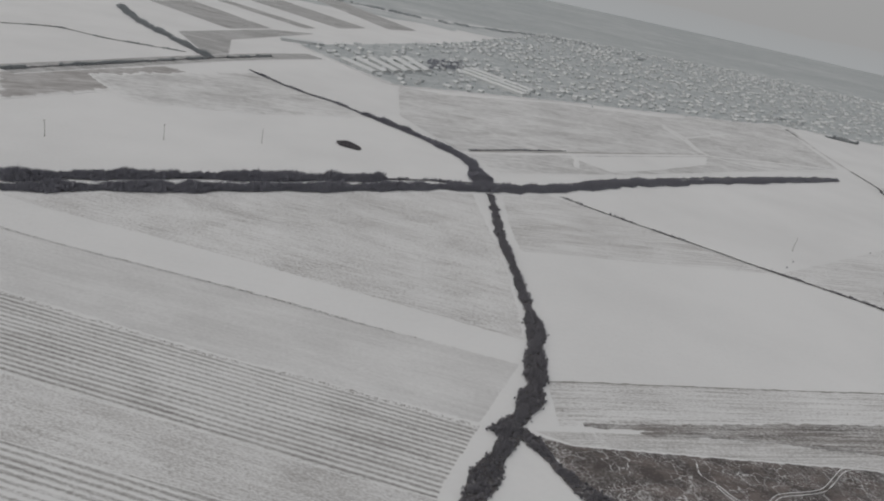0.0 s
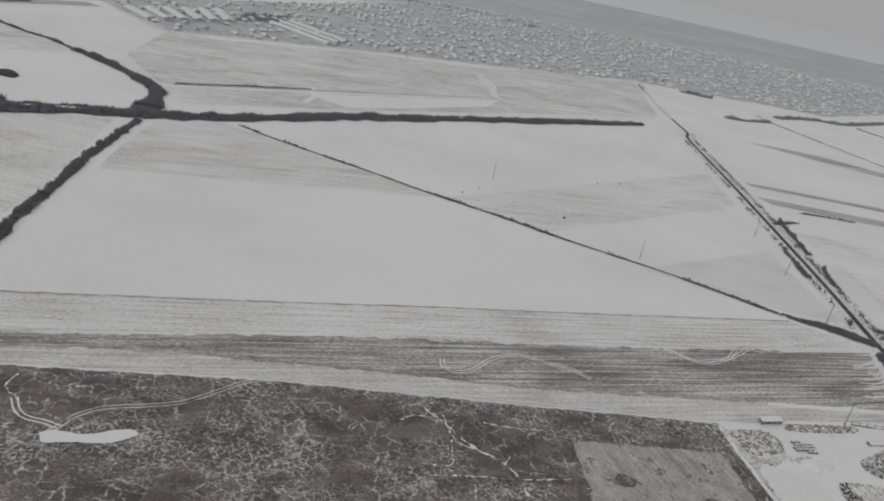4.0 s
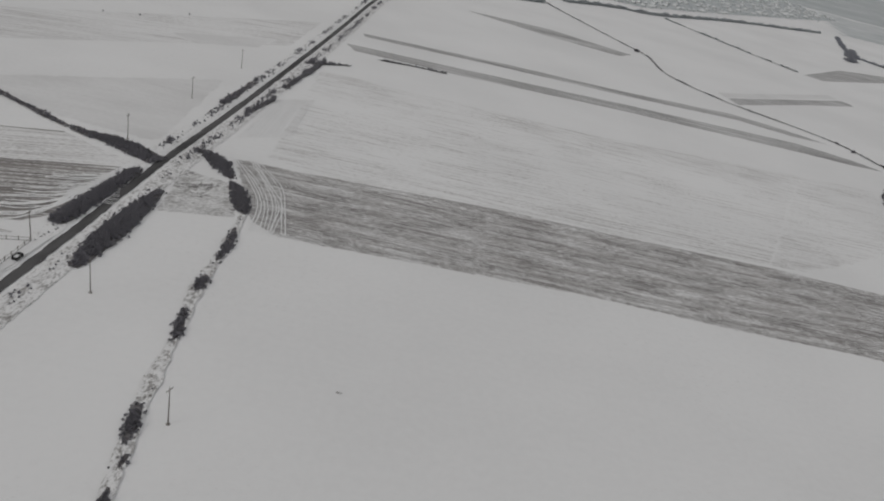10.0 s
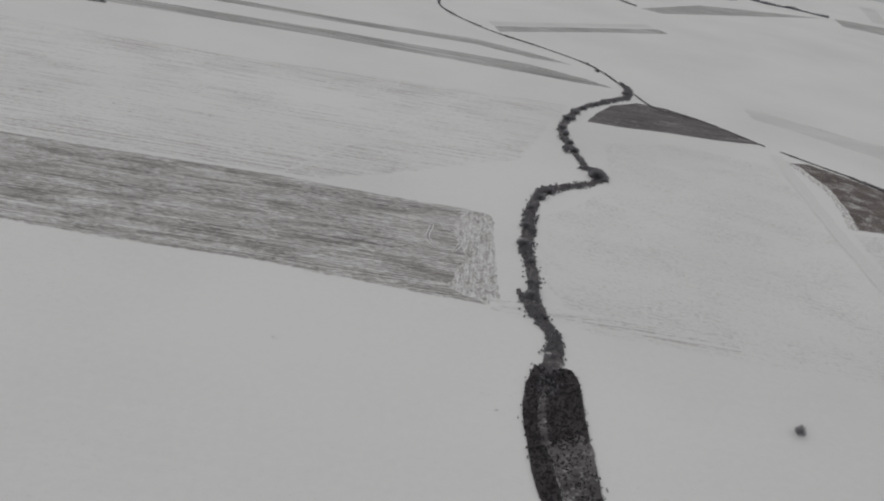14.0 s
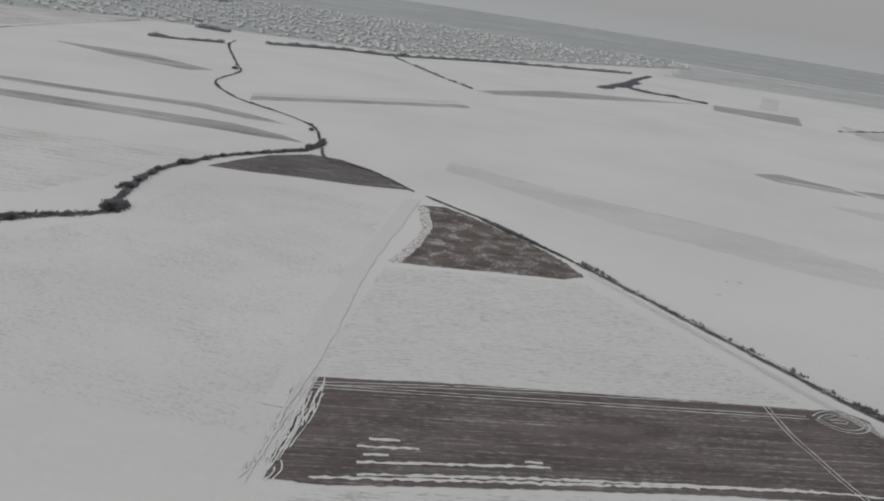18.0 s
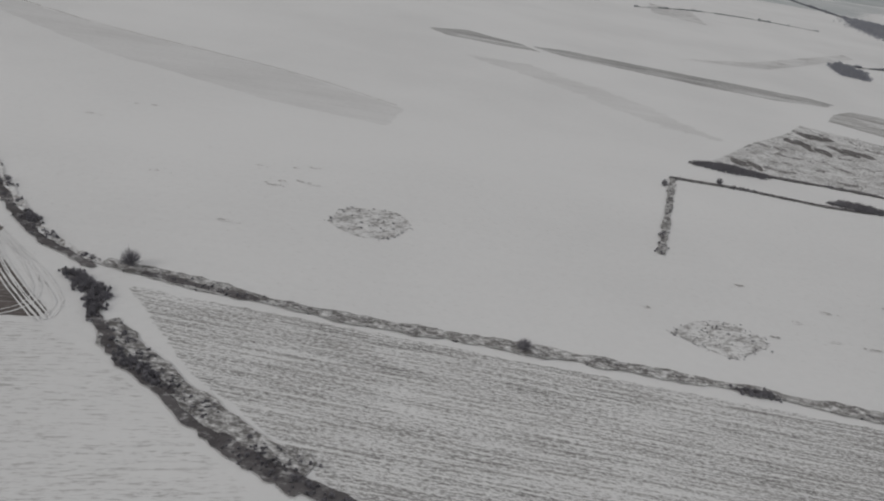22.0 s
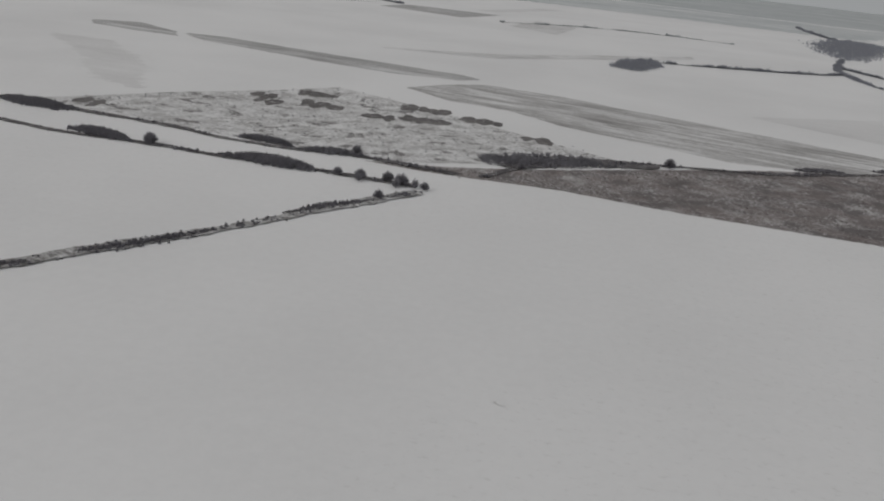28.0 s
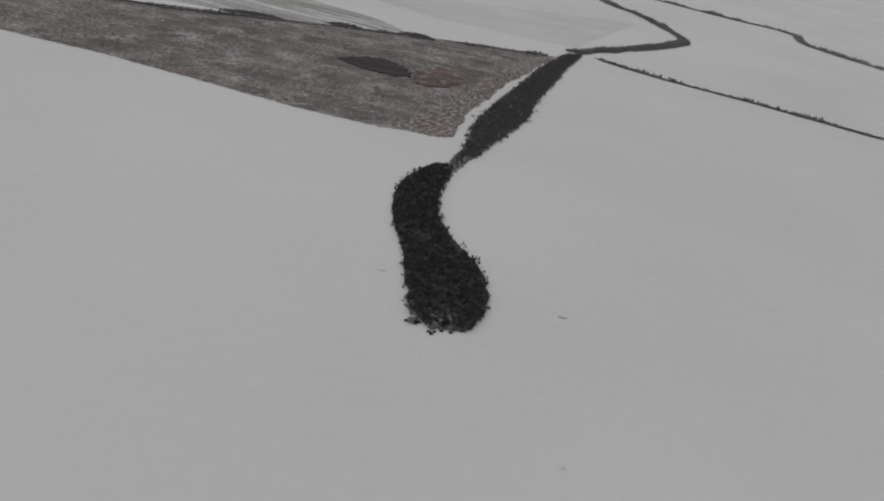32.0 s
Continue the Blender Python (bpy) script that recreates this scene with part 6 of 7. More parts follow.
def truck(x, y, turn, length, width, height, paint, label, cargo="box"):
    ob = root("truck", x, y, turn, 0, label, "truck", "parked trucks")
    bm = bmesh.new()
    box(bm, (0, 0, 0.38), (length, width * 0.55, 0.14))
    part("chassis", bm, M_TYRE, ob)
    cab = 0.28 * length
    bm = bmesh.new()
    v = box(bm, (length / 2 - cab / 2, 0, 0.45 + height * 0.35), (cab, width, height * 0.7))
    for w in v:
        if w.co.z > 0.6 and w.co.x > length / 2 - 0.1:
            w.co.x -= 0.22
    bmesh.ops.bevel(bm, geom=bm.edges[:], offset=0.06, segments=2, affect="EDGES")
    body = part("cab", bm, paint, ob)
    bm = bmesh.new()
    box(bm, (length / 2 - 0.1, 0, 0.45 + height * 0.5), (0.05, width * 0.84, height * 0.24))
    part("windscreen", bm, M_GLASS, body, "dark windscreen")
    if cargo == "box":
        bm = bmesh.new()
        box(bm, (-cab / 2, 0, 0.48 + height * 0.45), (length - cab - 0.12, width, height * 0.9))
        bmesh.ops.bevel(bm, geom=bm.edges[:], offset=0.04, segments=1, affect="EDGES")
        part("cargo_box", bm, paint, ob)
        top = 0.48 + height * 0.9
    else:
        bed = 0.5
        bm = bmesh.new()
        box(bm, (-cab / 2, 0, bed + 0.05), (length - cab - 0.12, width, 0.1))
        part("bed", bm, M_TIMBER, ob)
        for side in (-1, 1):
            bm = bmesh.new()
            box(bm, (-cab / 2, side * width / 2, bed + 0.28), (length - cab - 0.12, 0.06, 0.42))
            part("side_board", bm, paint, ob)
        bm = bmesh.new()
        box(bm, (-length / 2 + 0.05, 0, bed + 0.28), (0.06, width, 0.42))
        part("tailgate", bm, paint, ob)
        top = bed + 0.12
    bm = bmesh.new()
    drift(bm, (-cab / 2, 0, top + 0.05), (length - cab - 0.2, width * 0.92, 0.12))
    part("snow_cover", bm, M_CAP, ob, "snow lying on the load bed")
    for dx in (-0.34, -0.18, 0.36):
        for side in (-1, 1):
            bm = bmesh.new()
            tube(bm, (dx * length, side * (width / 2 - 0.08), 0.3), 0.3, 0.2, "Y", 12)
            wheel = part("wheel", bm, M_TYRE, ob)
            bm = bmesh.new()
            tube(bm, (dx * length, side * (width / 2 + 0.03), 0.3), 0.14, 0.03, "Y", 8)
            part("hub", bm, M_GREY, wheel)
    return ob


def trailer(x, y, turn, length, width, label):
    ob = root("flat_trailer", x, y, turn, 0, label, "trailer", "parked trailers")
    bm = bmesh.new()
    box(bm, (0, 0, 0.5), (length, width, 0.12))
    part("deck", bm, M_TIMBER, ob)
    bm = bmesh.new()
    box(bm, (-length / 2 + 0.05, 0, 0.85), (0.08, width, 0.6))
    part("headboard", bm, M_RUST, ob)
    bm = bmesh.new()
    drift(bm, (0, 0, 0.6), (length * 0.95, width * 0.9, 0.1))
    part("snow_cover", bm, M_CAP, ob, "snow lying on the deck")
    bm = bmesh.new()
    box(bm, (length / 2 + 0.4, 0, 0.42), (0.8, 0.1, 0.08))
    part("drawbar", bm, M_TYRE, ob)
    for dx in (-0.35, 0.3):
        for side in (-1, 1):
            bm = bmesh.new()
            tube(bm, (dx * length, side * (width / 2 - 0.06), 0.24), 0.24, 0.16, "Y", 10)
            part("wheel", bm, M_TYRE, ob)
    return ob


def hut(name, x, y, turn, size, roof_tilt, paint, label, open_front=False):
    w, d, h = size
    ob = root(name, x, y, turn, 0, label, "shed")
    t = 0.1
    walls = [((0, d / 2 - t / 2, h / 2), (w, t, h)), ((-w / 2 + t / 2, 0, h / 2), (t, d - 2 * t, h)), ((w / 2 - t / 2, 0, h / 2), (t, d - 2 * t, h))]
    if not open_front:
        walls += [((0, -d / 2 + t / 2, h / 2), (w, t, h))]
    for c, sz in walls:
        bm = bmesh.new()
        box(bm, c, sz)
        part("wall", bm, paint, ob)
    bm = bmesh.new()
    v = box(bm, (0, 0, h + 0.06), (w + 0.4, d + 0.4, 0.1))
    for q in v:
        q.co.z += roof_tilt * (q.co.y / d)
    roof = part("roof", bm, M_RUST, ob)
    bm = bmesh.new()
    drift(bm, (0, 0, h + 0.18), (w + 0.36, d + 0.36, 0.14))
    for q in bm.verts:
        q.co.z += roof_tilt * (q.co.y / d)
    part("snow_cover", bm, M_CAP, roof, "even snow on the roof")
    if open_front:
        for k in range(4):
            bm = bmesh.new()
            box(bm, (-w / 2 + 0.1 + k * (w - 0.2) / 3, -d / 2 + 0.1, h / 2 - roof_tilt / 4), (0.1, 0.1, h - roof_tilt / 2))
            part("post", bm, M_TIMBER, ob)
    else:
        bm = bmesh.new()
        box(bm, (w * 0.2, -d / 2 - 0.02, 0.8), (0.7, 0.06, 1.6))
        part("door", bm, M_TIMBER, ob, "plain plank door")
        bm = bmesh.new()
        box(bm, (-w * 0.2, -d / 2 - 0.02, h * 0.6), (0.6, 0.05, 0.5))
        part("window", bm, M_GLASS, ob, "small dark window")
    return ob


field("yard_ground", [(262, 146), (263, 111), (326, 115), (338, 157)], field_material("yard_snow", 10, rows=0.1, patch=0.9, patch_size=5, fine=0.7, cover=0.20, soft=0.1, soil=(0.18, 0.165, 0.155), soil2=(0.32, 0.30, 0.29), most=0.8), 1, "trampled snowy yard with scrap rows", "yard")
field("yard_ground", [(262, 146), (275.4, 145), (274.5, 137), (268.4, 133), (264.8, 132.4), (263.2, 127), (263.5, 119.8), (264.5, 112.4), (270, 112.2), (275, 113), (276, 111.6), (263.2, 110.8), (262, 124), (261.6, 136)], M_WASTE, 1.2, "weedy margin round a snowed-over hollow", "ground")
field("yard_ground", [(264, 131), (266.2, 133.3), (269, 132), (272, 131.2), (276.7, 128.5), (276.3, 120), (274.2, 113.6), (269, 112.4), (264.6, 112.6), (263.9, 119.8), (263.7, 127)], M_TRACK, 1.5, "smooth snowed-over hollow in the yard", "snow", rounded=True)
# Dark wedge of litter colour stands in for the bank's shadow.
field("yard_ground", [(274.5, 112), (278, 113.4), (282, 113.6), (290, 113.2), (299, 113.4), (306, 114.4), (306.5, 113.6), (299, 112.9), (290, 112.5), (282, 112.2)], M_LITTER, 1.2, "bank shadow painted dark on the ground", "ground")
LITTERED = [([(294, 134.2), (295, 137.9), (301.9, 141.4), (305.3, 143.2), (310, 143.5), (313.4, 136.2), (312, 134.5), (308, 133), (301.2, 130.7), (297.2, 131.4)], "dark littered ground under scrap"), ([(262, 146), (274, 147), (275, 140), (265, 137)], "littered ground under timber"), ([(278, 118), (282, 117), (289, 116), (288, 114), (278, 114)], "littered strip along the fence"),
            ([(289, 117), (305, 118), (305, 114), (289, 114)], "littered strip along the fence"), ([(301, 126), (307, 128), (307, 121), (302, 119)], "littered ground under scrap"), ([(320, 124), (327, 127), (325, 120), (318, 117)], "littered ground under scrap"), ([(282, 151), (302, 153), (302, 150), (282, 148)], "littered strip along the fence"), ([(280, 121), (283, 129), (293, 129), (308, 127), (309, 124), (306, 118), (299, 119), (288, 118), (282, 119)], "littered ground under beams"), ([(310, 116), (315, 119), (319, 117), (318, 115), (312, 114)], "littered ground at the fence"), ([(320, 122), (326, 124), (326, 118), (322, 116), (319, 117)], "littered ground at the fence"), ([(273, 136), (278, 138), (282, 138), (284, 135)], "bare earth beside the mound")]
field("yard_ground", [(318, 139), (326, 138), (326, 132), (327, 125), (321, 123), (316, 125), (317, 132)], M_LITTER, 1.6, "dark ground between stacked blocks", "ground", rounded=True)
for ring, label in LITTERED:
    field("yard_ground", ring, M_DEBRIS, 1.6, label, "ground", rounded=True)


def lay_grid(ring, along, step, turn, stagger=0.0, jitter=0.0):
    """Places on a turned grid inside a plan outline."""
    a = np.array(ring, float)
    mid = a.mean(0)
    c, s_ = math.cos(radians(turn)), math.sin(radians(turn))
    out = []
    for j in range(-30, 31):
        for i in range(-30, 31):
            u, v = i * along + (j % 2) * stagger * along + rng.normal(0, jitter), j * step + rng.normal(0, jitter)
            x, y = mid[0] + u * c - v * s_, mid[1] + u * s_ + v * c
            if inside(ring, np.array([x]), np.array([y]))[0]:
                out.append((x, y))
    return out


first = None
for x, y in lay_grid([(318, 139), (326, 138), (326, 132), (327, 125), (321, 123), (316, 125), (317, 132)], 0.92, 0.82, 12, 0.5, 0.06):
    if first is None:
        first = block_stack(x, y, 12, (0.74, 0.5, 0.75))
    else:
        copy_thing(first, pose(x, y, 0, 0, 0, 12 + rng.normal(0, 4)))
first = None
for x, y in lay_grid([(312, 132), (315, 134), (317, 132), (317, 125), (314, 128)], 0.95, 0.85, 30, 0.5, 0.15):
    if first is None:
        first = block_stack(x, y, 30, (0.8, 0.55, 0.7), M_BLOCK, "large dark block dusted with snow", "large blocks")
    else:
        copy_thing(first, pose(x, y, 0, 0, 0, 30 + rng.normal(0, 25)))
first = None
for x, y in lay_grid([(279, 144), (285, 143), (284, 139), (278, 140)], 0.98, 1.0, 8, 0, 0.03):
    if first is None:
        first = drum(x, y)
    else:
        copy_thing(first, pose(x, y, 0))
kinds = {}
for ring, gap in (([(294, 134.2), (295, 137.9), (301.9, 141.4), (305.3, 143.2), (310, 143.5), (313.4, 136.2), (312, 134.5), (308, 133), (301.2, 130.7), (297.2, 131.4)], 0.72), ([(282, 151), (302, 153), (302, 150), (282, 148)], 0.8), ([(278, 118), (282, 117), (289, 116), (288, 114), (278, 114)], 0.85), ([(289, 117), (305, 118), (305, 114), (289, 114)], 1.1), ([(310, 116), (315, 119), (319, 117), (318, 115), (312, 114)], 1.0), ([(320, 122), (326, 124), (326, 118), (322, 116), (319, 117)], 1.0), ([(281, 123), (282, 128), (285, 129), (285, 120), (282, 120)], 0.75)):
    for x, y in lay_grid(ring, gap, gap, 20, 0.5, 0.22):
        if rng.uniform() < 0.12:
            continue
        kind = 1 if ring == [(281, 123), (282, 128), (285, 129), (285, 120), (282, 120)] else int(rng.choice([0, 1, 2, 2, 3, 3]))
        turn, size = float(rng.uniform(0, 360)), float(rng.uniform(0.6, 1.15))
        capped = rng.uniform() < 0.5
        if (kind, capped) not in kinds:
            kinds[kind, capped] = scrap(x, y, turn, kind, 0.8, capped)
        else:
            copy_thing(kinds[kind, capped], pose(x, y, 0, 0, 0, turn) @ Matrix.Diagonal((size, size * float(rng.uniform(0.7, 1.2)), size, 1)))


def beam(x, y, turn, length, z=0.0):
    ob = root("beam", x, y, turn, z, "long grey beam with snow along its top", "beam", "stacked beams")
    bm = bmesh.new()
    box(bm, (0, 0, 0.14), (length, 0.42, 0.28))
    bmesh.ops.bevel(bm, geom=bm.edges[:], offset=0.03, segments=1, affect="EDGES")
    part("body", bm, M_TIMBER, ob)
    bm = bmesh.new()
    drift(bm, (0.1, 0, 0.3), (length * 0.88, 0.34, 0.06))
    part("snow_cap", bm, M_CAP, ob)
    return ob


first = None
for ring, along, turn0, spread in (([(284, 128), (293, 128), (293, 120), (286, 120)], 0.52, 100, 2.5), ([(294, 128), (301, 128), (301, 119), (294, 120)], 0.6, 94, 7)):
    for x, y in lay_grid(ring, along, 2.9, 10, 0.5, 0.1):
        turn, long = turn0 + float(rng.normal(0, spread)), float(rng.uniform(0.75, 1.25))
        if first is None:
            first = beam(x, y, turn, 3.2)
        else:
            copy_thing(first, pose(x, y, 0.0, 0, 0, turn) @ Matrix.Diagonal((long, float(rng.uniform(0.7, 1.2)), float(rng.uniform(0.7, 1.5)), 1)))


(x, y), (x2, y2) = [(307, 131), (312, 130)]
for k in range(3):
    copy_thing(first, pose((x + x2) / 2 + 0.05 * k, (y + y2) / 2 - 0.55 * k, 0, 0, 0, math.degrees(math.atan2(y2 - y, x2 - x)) + 2 * k) @ Matrix.Diagonal((1.6, 0.8, 0.9, 1)))


def plank(x, y, turn):
    ob = root("plank", x, y, turn, 0, "loose grey plank thrown on a timber heap", "plank", "heap of planks")
    bm = bmesh.new()
    box(bm, (0, 0, 0.09), (2.6, 0.2, 0.18))
    part("board", bm, M_BLOCK, ob)
    bm = bmesh.new()
    drift(bm, (0.3, 0, 0.19), (1.5, 0.12, 0.05))
    part("snow_cap", bm, M_CAP, ob)
    return ob


first = None
for ring, gap in (([(262, 146), (274, 147), (275, 140), (265, 137)], 0.75), ([(280, 121), (283, 129), (293, 129), (308, 127), (309, 124), (306, 118), (299, 119), (288, 118), (282, 119)], 1.25)):
    for x, y in lay_grid(ring, gap, gap * 1.3, 10, 0.5, 0.3):
        turn, long = float(rng.uniform(60, 130)), float(rng.uniform(0.4, 1.0))
        if first is None:
            first = plank(x, y, turn)
        else:
            copy_thing(first, pose(x, y, 0, 0, 0, turn) @ Matrix.Diagonal((long, 1, 1, 1)))


def berm(name, line, width, height, label, seed):
    """A low bank of earth and snow with an uneven crest."""
    rng = np.random.default_rng(seed)
    q = smooth_line(line, 0.7)
    t = np.gradient(q, axis=0)
    t /= np.linalg.norm(t, axis=1, keepdims=True)
    nrm = np.c_[-t[:, 1], t[:, 0]]
    verts, faces = [], []
    for i, c in enumerate(q):
        h = height * rng.uniform(0.6, 1.15) * (0.1 if i in (0, len(q) - 1) else 1)
        for u, v in ((-0.5, -0.05), (-0.25, 0.55), (0.0, 1.0), (0.25, 0.6), (0.5, -0.05)):
            o = c + nrm[i] * (u * width * rng.uniform(0.85, 1.15))
            verts.append((o[0], o[1], v * h if v > 0 else -0.05))
    for i in range(len(q) - 1):
        for j in range(4):
            faces.append((5 * i + j, 5 * i + 5 + j, 5 * i + 6 + j, 5 * i + 1 + j))
    ob = mesh_object(name, verts, faces, M_BERM)
    ob.data.attributes.new("edge", "FLOAT", "POINT").data.foreach_set("value", [1.0] * len(verts))
    return tagged(ob, label, "bank")


M_BERM = field_material("snowy_bank", 90, rows=0.1, patch=0.8, patch_size=1.6, fine=0.9, squash=0.8, cover=0.34, soft=0.1, soil=(0.17, 0.155, 0.15), soil2=(0.30, 0.28, 0.27))
berm("snow_bank", [(261.6, 148), (261.4, 140), (261.6, 130), (262, 120), (262.8, 111.4), (264, 110.3)], 1.3, 0.5, "low snowy bank round a hollow", 31)
berm("snow_bank", [(264, 110.2), (271, 110.7), (286, 111.4), (305, 112.5), (325, 113.5)], 1.0, 0.45, "low snowy bank along the yard", 33)
berm("snow_bank", [(273, 136), (278, 138), (282, 138), (284, 135)], 1.6, 0.9, "heap of earth dusted with snow", 32)
mound = mesh_object("snow_mound", [(0, 0, 0)], [], M_TRACK)
bm = bmesh.new()
bmesh.ops.create_icosphere(bm, subdivisions=4, radius=1.0, matrix=Matrix.Diagonal((4.6, 2.6, 1.1, 1)))
for v in bm.verts:
    v.co *= 1 + 0.18 * noise.noise(v.co * 0.9)
bm.to_mesh(mound.data)
bm.free()
mound.location = (*[(281, 135)][0], -0.1)
tagged(mound, "earth mound covered with smooth snow", "mound")

x, y = [(311, 140)][0]
truck(x, y, 80, 4.6, 1.8, 1.7, M_BLUE, "blue box truck with a snowy roof")
x, y = [(316, 141)][0]
truck(x, y, 84, 4.6, 1.6, 1.4, M_TEAL, "teal box truck parked in a row")
x, y = [(318, 140)][0]
trailer(x, y, 76, 4.2, 1.5, "flat trailer with snow on its deck")
x, y = [(320, 142)][0]
truck(x, y, 84, 5.4, 1.8, 1.5, M_GREY, "dark flatbed truck parked in the yard", "bed")
x, y = [(314, 142)][0]
truck(x, y, 70, 3.6, 1.3, 1.2, M_RUST, "rusty flatbed truck beside scrap", "bed")
for (x, y), turn in zip([(324, 143), (327, 146), (328, 144), (325, 143)], (80, 95, 60, 88)):
    truck(x, y, turn, 3.0, 1.4, 1.1, M_RUST, "small rusty pickup under snow", "bed")
x, y = [(331, 143)][0]
truck(x, y, 80, 3.6, 1.5, 1.3, M_PALEPAINT, "pale box van beside the fence")
x, y = [(335, 148)][0]
truck(x, y, 78, 2.4, 1.1, 0.7, M_TYRE, "small dark pickup outside the fence", "bed")
for (x, y), turn in zip([(311, 124), (310, 122), (313, 119)], (30, 20, 8)):
    truck(x, y, turn, 3.0, 1.4, 1.0, M_RUST, "old tipper truck half under snow", "bed")
(x, y), (x2, y2) = [(303, 145), (307, 146)]
trailer((x + x2) / 2, (y + y2) / 2, 6, 5.2, 1.0, "long flat trailer with snow on its deck")
x, y = [(311, 146)][0]
hut("store_hut", x, y, 8, (2.0, 1.8, 2.0), 0.1, M_BLUE, "small dark store hut by scrap")
x, y = [(325, 137)][0]
hut("open_shed", x, y, 4, (3.8, 2.2, 1.8), 0.4, M_TIMBER, "open-fronted shed with a snowy roof", True)
x, y = [(329, 137)][0]
hut("yard_hut", x, y, 72, (2.6, 2.0, 1.8), 0.2, M_PALEPAINT, "pale hut with a snowy roof by the fence")
(x, y), (x2, y2) = [(275, 152), (281, 152)]
hut("long_shed", (x + x2) / 2 - 0.2, (y + y2) / 2 - 0.6, 9, (6.4, 1.5, 1.1), 0.2, M_GREY, "long low shed with a snowy roof", True)


def fence(line, label):
    p = smooth_line(line, 2.2)
    ob = root("yard_fence", p[0][0], p[0][1], 0, 0, label, "fence", "yard fences")
    base = p[0]
    for i, q in enumerate(p):
        bm = bmesh.new()
        box(bm, (q[0] - base[0], q[1] - base[1], 0.65), (0.12, 0.12, 1.3))
        part("post", bm, M_POLE, ob)
    for q, r in zip(p, p[1:]):
        a, d = (q + r) / 2 - base, r - q
        bm = bmesh.new()
        box(bm, (a[0], a[1], 0.17), (np.linalg.norm(d) - 0.12, 0.04, 0.34), math.atan2(d[1], d[0]))
        part("panel", bm, M_GREY, ob)
        bm = bmesh.new()
        box(bm, (a[0], a[1], 1.0), (np.linalg.norm(d) - 0.12, 0.05, 0.07), math.atan2(d[1], d[0]))
        part("rail", bm, M_POLE, ob)
    return ob


fence([(335, 155), (330, 131), (325, 114)], "low grey panel fence beside the road")
fence([(304, 154), (317, 153), (335, 155)], "low grey panel fence behind the yard")

# ---- village ----
# Walls, roofs and gardens paled and blued; distance haze is in their colours.
M_WALL = plain("haze_pale_plaster", (0.50, 0.52, 0.53), (0.64, 0.65, 0.65))
M_ROOF = plain("snowy_roof", (0.70, 0.72, 0.73), (0.79, 0.80, 0.805))
M_ROOF_DARK = plain("haze_pale_bare_roof", (0.45, 0.47, 0.48), (0.56, 0.57, 0.58))
M_VILLAGE = field_material("haze_blue_gardens", 35, rows=0.3, spacing=8, patch=0.9, patch_size=14, fine=0.8, squash=0.8, grit=0.35, cover=0.68, soft=0.18, soil=(0.345, 0.385, 0.40), soil2=(0.45, 0.48, 0.49), most=0.9)
field("village_ground", [(27, 590), (191, 670), (408, 759)] + [(481, 800), (668, 800), (728, 795), (950, 960), (1265, 1209), (1300, 1400), (850, 1500), (331, 1400), (104, 950), (-60, 700)], M_VILLAGE, 30, "snowy village plots with dead grass, blued by painted haze", "ground")
VILLAGE = [(27, 590), (191, 670), (408, 759)] + [(481, 800), (668, 800), (728, 795), (950, 960), (1265, 1209), (1300, 1400), (850, 1500), (331, 1400), (104, 950), (-60, 700)]


def house(w, d, h, pitch, roof):
    ob = root("house", 0, 0, 0, 0, "pale village house with a snowy gabled roof", "house", "village houses")
    bm = bmesh.new()
    v = box(bm, (0, 0, h / 2), (w, d, h))
    for x in (-w / 2, w / 2):
        a = [bm.verts.new((x, -d / 2, h)), bm.verts.new((x, d / 2, h)), bm.verts.new((x, 0, h + pitch))]
        bm.faces.new(a)
    part("wall", bm, M_WALL, ob)
    for side in (-1, 1):
        bm = bmesh.new()
        e = 0.5
        pts = [(-w / 2 - e, 0, h + pitch + 0.1), (w / 2 + e, 0, h + pitch + 0.1), (w / 2 + e, side * (d / 2 + e), h - pitch * 2 * e / d + 0.1), (-w / 2 - e, side * (d / 2 + e), h - pitch * 2 * e / d + 0.1)]
        f = bm.faces.new([bm.verts.new(q) for q in pts])
        ext = bmesh.ops.extrude_face_region(bm, geom=[f])["geom"]
        bmesh.ops.translate(bm, vec=(0, 0, 0.22), verts=[g for g in ext if isinstance(g, bmesh.types.BMVert)])
        bmesh.ops.recalc_face_normals(bm, faces=bm.faces[:])
        part("roof_slope", bm, roof, ob)
    bm = bmesh.new()
    box(bm, (w * 0.2, 0.4, h + pitch + 0.3), (0.5, 0.5, 1.0))
    part("chimney", bm, M_ROOF_DARK, ob)
    return ob


spots = []
for j in range(-62, 63):
    for i in range(-84, 85):
        u, v = i * 11.0 + rng.normal(0, 1.5), j * 14.0 + rng.normal(0, 2.0)
        x, y = 480 + u * math.cos(0.62) - v * math.sin(0.62), 950 + u * math.sin(0.62) + v * math.cos(0.62)
        if rng.uniform() < 0.5 + 0.5 * noise.noise(Vector((x * 0.009, y * 0.009, 4.0))) and inside(VILLAGE, np.array([x]), np.array([y]))[0]:
            spots.append((x, y))
spots.sort(key=lambda q: math.hypot(q[0] - 350, q[1] - 100))
models = []
for k, (w, d, h, r, roof) in enumerate(((4.4, 3.5, 1.7, 1.1, M_ROOF), (5.2, 3.8, 1.8, 1.2, M_ROOF), (3.8, 3.2, 1.6, 1.0, M_ROOF), (6.8, 3.2, 1.6, 0.9, M_ROOF), (4.6, 3.8, 1.8, 1.2, M_ROOF_DARK))):
    models.append(house(w, d, h, r, roof))
placed = 0
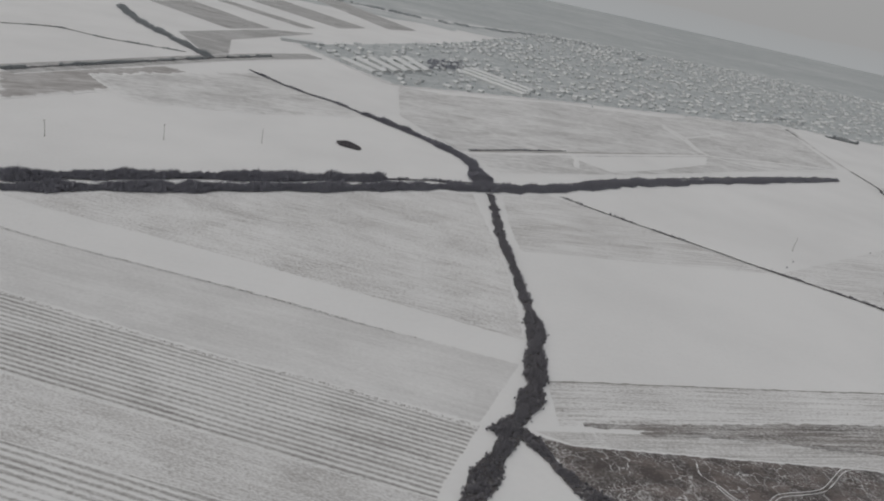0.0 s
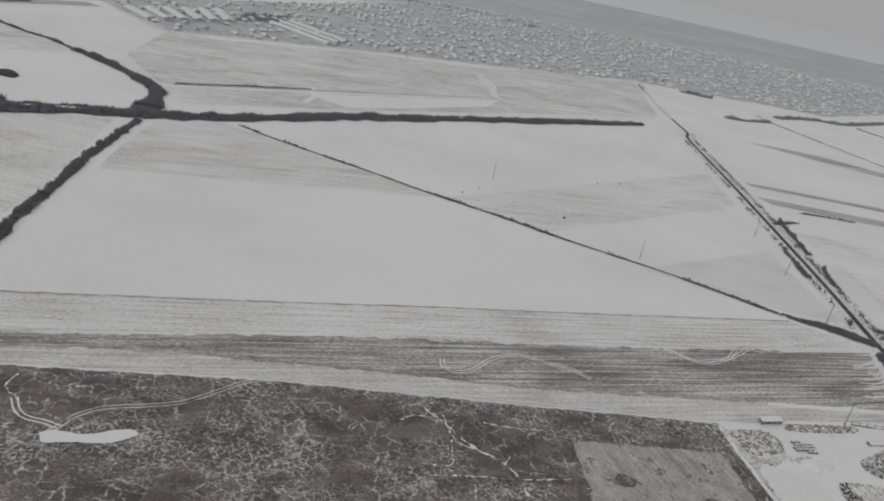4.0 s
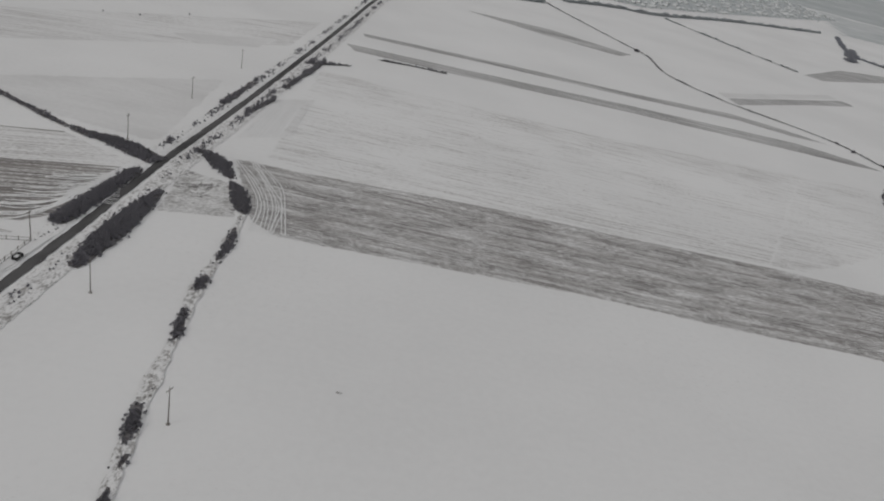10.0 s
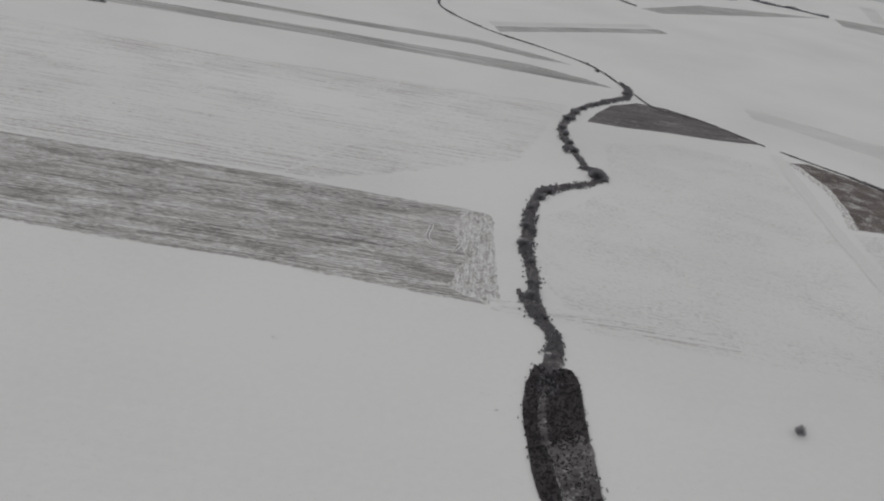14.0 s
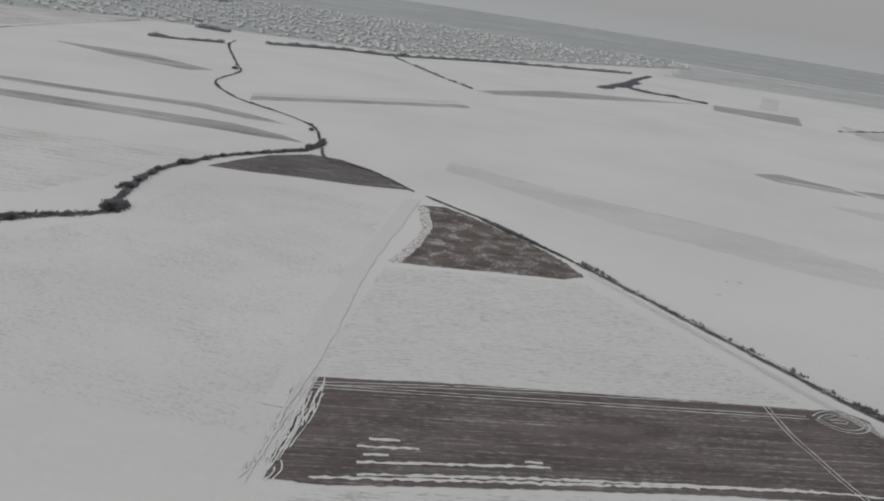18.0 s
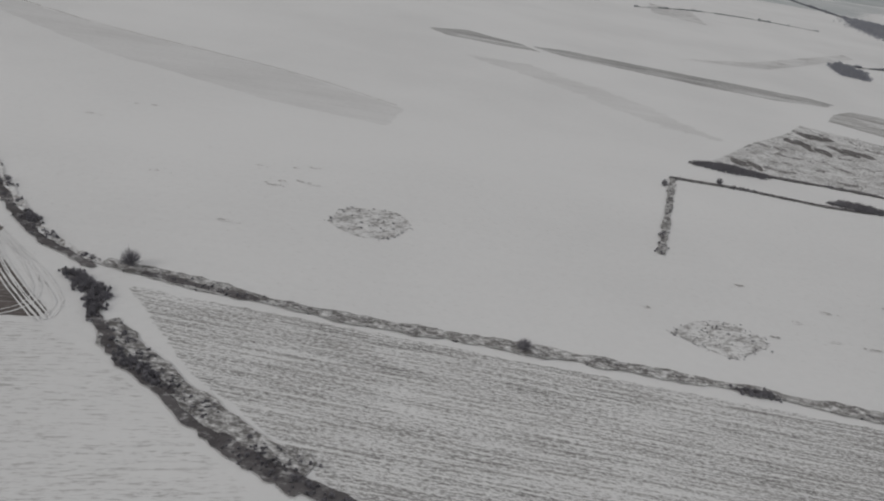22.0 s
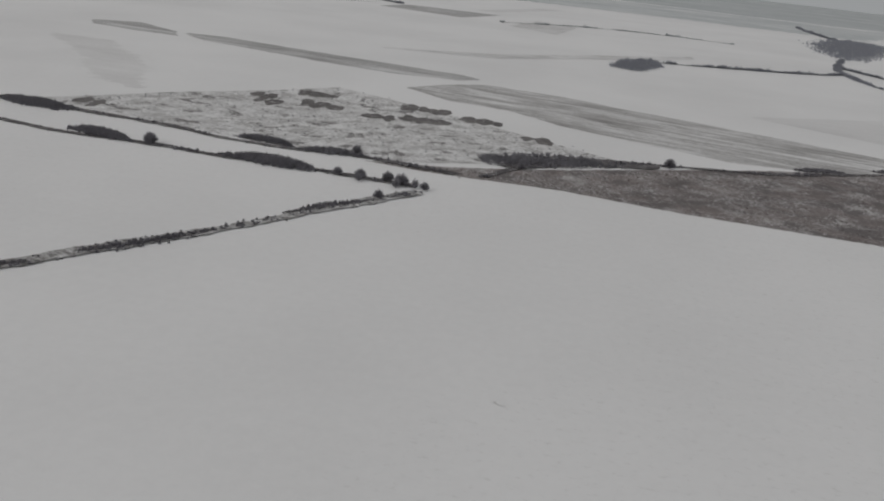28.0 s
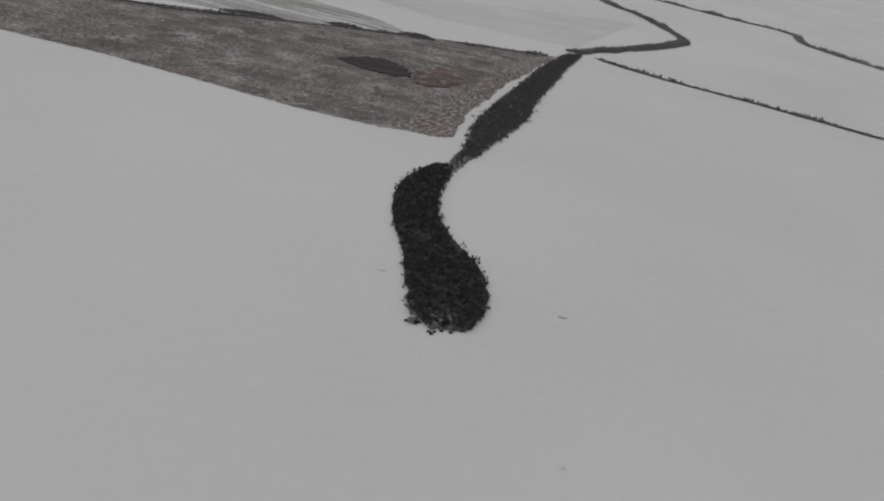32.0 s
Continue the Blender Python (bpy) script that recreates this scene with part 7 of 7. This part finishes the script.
for k, (x, y) in enumerate(spots[:290]):
    turn = 35.5 + float(rng.choice([0, 90])) + float(rng.normal(0, 5))
    ob = models[k] if k < 5 else models[int(rng.choice([0, 0, 1, 1, 2, 2, 3, 4]))]
    if k < 5:
        ob.matrix_basis = pose(x, y, 0, 0, 0, turn)
    else:
        copy_thing(ob, pose(x, y, 0, 0, 0, turn))
rest_w, rest_r = [], []
for x, y in spots[290:]:
    a = 0.62 + float(rng.choice([0, math.pi / 2])) + float(rng.normal(0, 0.1))
    w, d, h, r = rng.uniform(3.5, 6.4), rng.uniform(3.0, 4.0), 1.7, 1.1
    c, s_ = math.cos(a), math.sin(a)
    at = lambda px, py, pz: (x + px * c - py * s_, y + px * s_ + py * c, pz)
    for side in (-1, 1):
        rest_w += [at(-w / 2, side * d / 2, 0), at(w / 2, side * d / 2, 0), at(w / 2, side * d / 2, h), at(-w / 2, side * d / 2, h)]
        rest_w += [at(side * w / 2, -d / 2, 0), at(side * w / 2, d / 2, 0), at(side * w / 2, d / 2, h), at(side * w / 2, -d / 2, h)]
        rest_w += [at(side * w / 2, -d / 2, h), at(side * w / 2, d / 2, h), at(side * w / 2, 0.1, h + r), at(side * w / 2, -0.1, h + r)]
        rest_r += [at(-w / 2 - 0.4, 0, h + r + 0.2), at(w / 2 + 0.4, 0, h + r + 0.2), at(w / 2 + 0.4, side * (d / 2 + 0.5), h), at(-w / 2 - 0.4, side * (d / 2 + 0.5), h)]
tagged(quads_object("far_house_walls", rest_w, M_WALL), "walls of many small far houses", "houses", kind="stuff")
tagged(quads_object("far_house_roofs", rest_r, M_ROOF), "snowy roofs of many small far houses", "houses", kind="stuff")
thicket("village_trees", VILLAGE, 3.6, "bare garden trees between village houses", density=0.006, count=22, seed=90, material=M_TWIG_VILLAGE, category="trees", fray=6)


def long_barn(x, y, turn, length, label):
    ob = root("long_barn", x, y, turn, 0, label, "barn", "farm barns")
    bm = bmesh.new()
    box(bm, (0, 0, 1.3), (length, 6, 2.6))
    part("wall", bm, M_WALL, ob)
    for side in (-1, 1):
        bm = bmesh.new()
        v = box(bm, (0, side * 1.7, 3.2), (length + 1, 3.5, 0.25))
        for q in v:
            q.co.z -= side * (q.co.y - side * 1.7) * 0.35
        part("roof_slope", bm, M_ROOF, ob)
    return ob


for a, b, c, d, rows, wide in (((-17, 657), (11, 619), (41, 740), (60.5, 680), 6, 1.35), ((92.6, 721.6), (148, 652), (109, 750), (162.6, 683), 3, 0.95)):
    for k in range(rows):
        p, q = toward(a, c, k / (rows - 1)), toward(b, d, k / (rows - 1))
        barn = long_barn(*toward(p, q, 0.5), math.degrees(math.atan2(q[1] - p[1], q[0] - p[0])), math.dist(p, q), "long low barn with a snowy roof")
        barn.scale = (1, wide, 1)
(a, b) = [(-76, 707), (-45, 720)]
long_barn(*toward(a, b, 0.5), 20, 40, "large farm hall with a snowy roof")
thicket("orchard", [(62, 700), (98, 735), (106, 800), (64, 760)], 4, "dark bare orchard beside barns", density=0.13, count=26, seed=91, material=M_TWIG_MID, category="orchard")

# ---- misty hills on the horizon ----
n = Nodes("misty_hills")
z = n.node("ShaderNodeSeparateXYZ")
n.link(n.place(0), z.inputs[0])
# Hills emit a grey near the sky's, so haze is in their glow.
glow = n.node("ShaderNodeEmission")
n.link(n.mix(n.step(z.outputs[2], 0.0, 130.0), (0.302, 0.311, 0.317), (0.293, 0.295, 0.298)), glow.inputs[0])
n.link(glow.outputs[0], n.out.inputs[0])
verts, faces = [], []
for k in range(181):
    a = radians(-80 + k * 160 / 180)
    x, y = 600 + 3300 * math.sin(a), 3300 * math.cos(a)
    ridge = 85 + 45 * noise.noise(Vector((k * 0.06, 3.0, 0))) + 14 * noise.noise(Vector((k * 0.3, 9.0, 0)))
    verts += [(x, y, -5), (x, y, ridge)]
    if k:
        faces.append((2 * k - 2, 2 * k, 2 * k + 1, 2 * k - 1))
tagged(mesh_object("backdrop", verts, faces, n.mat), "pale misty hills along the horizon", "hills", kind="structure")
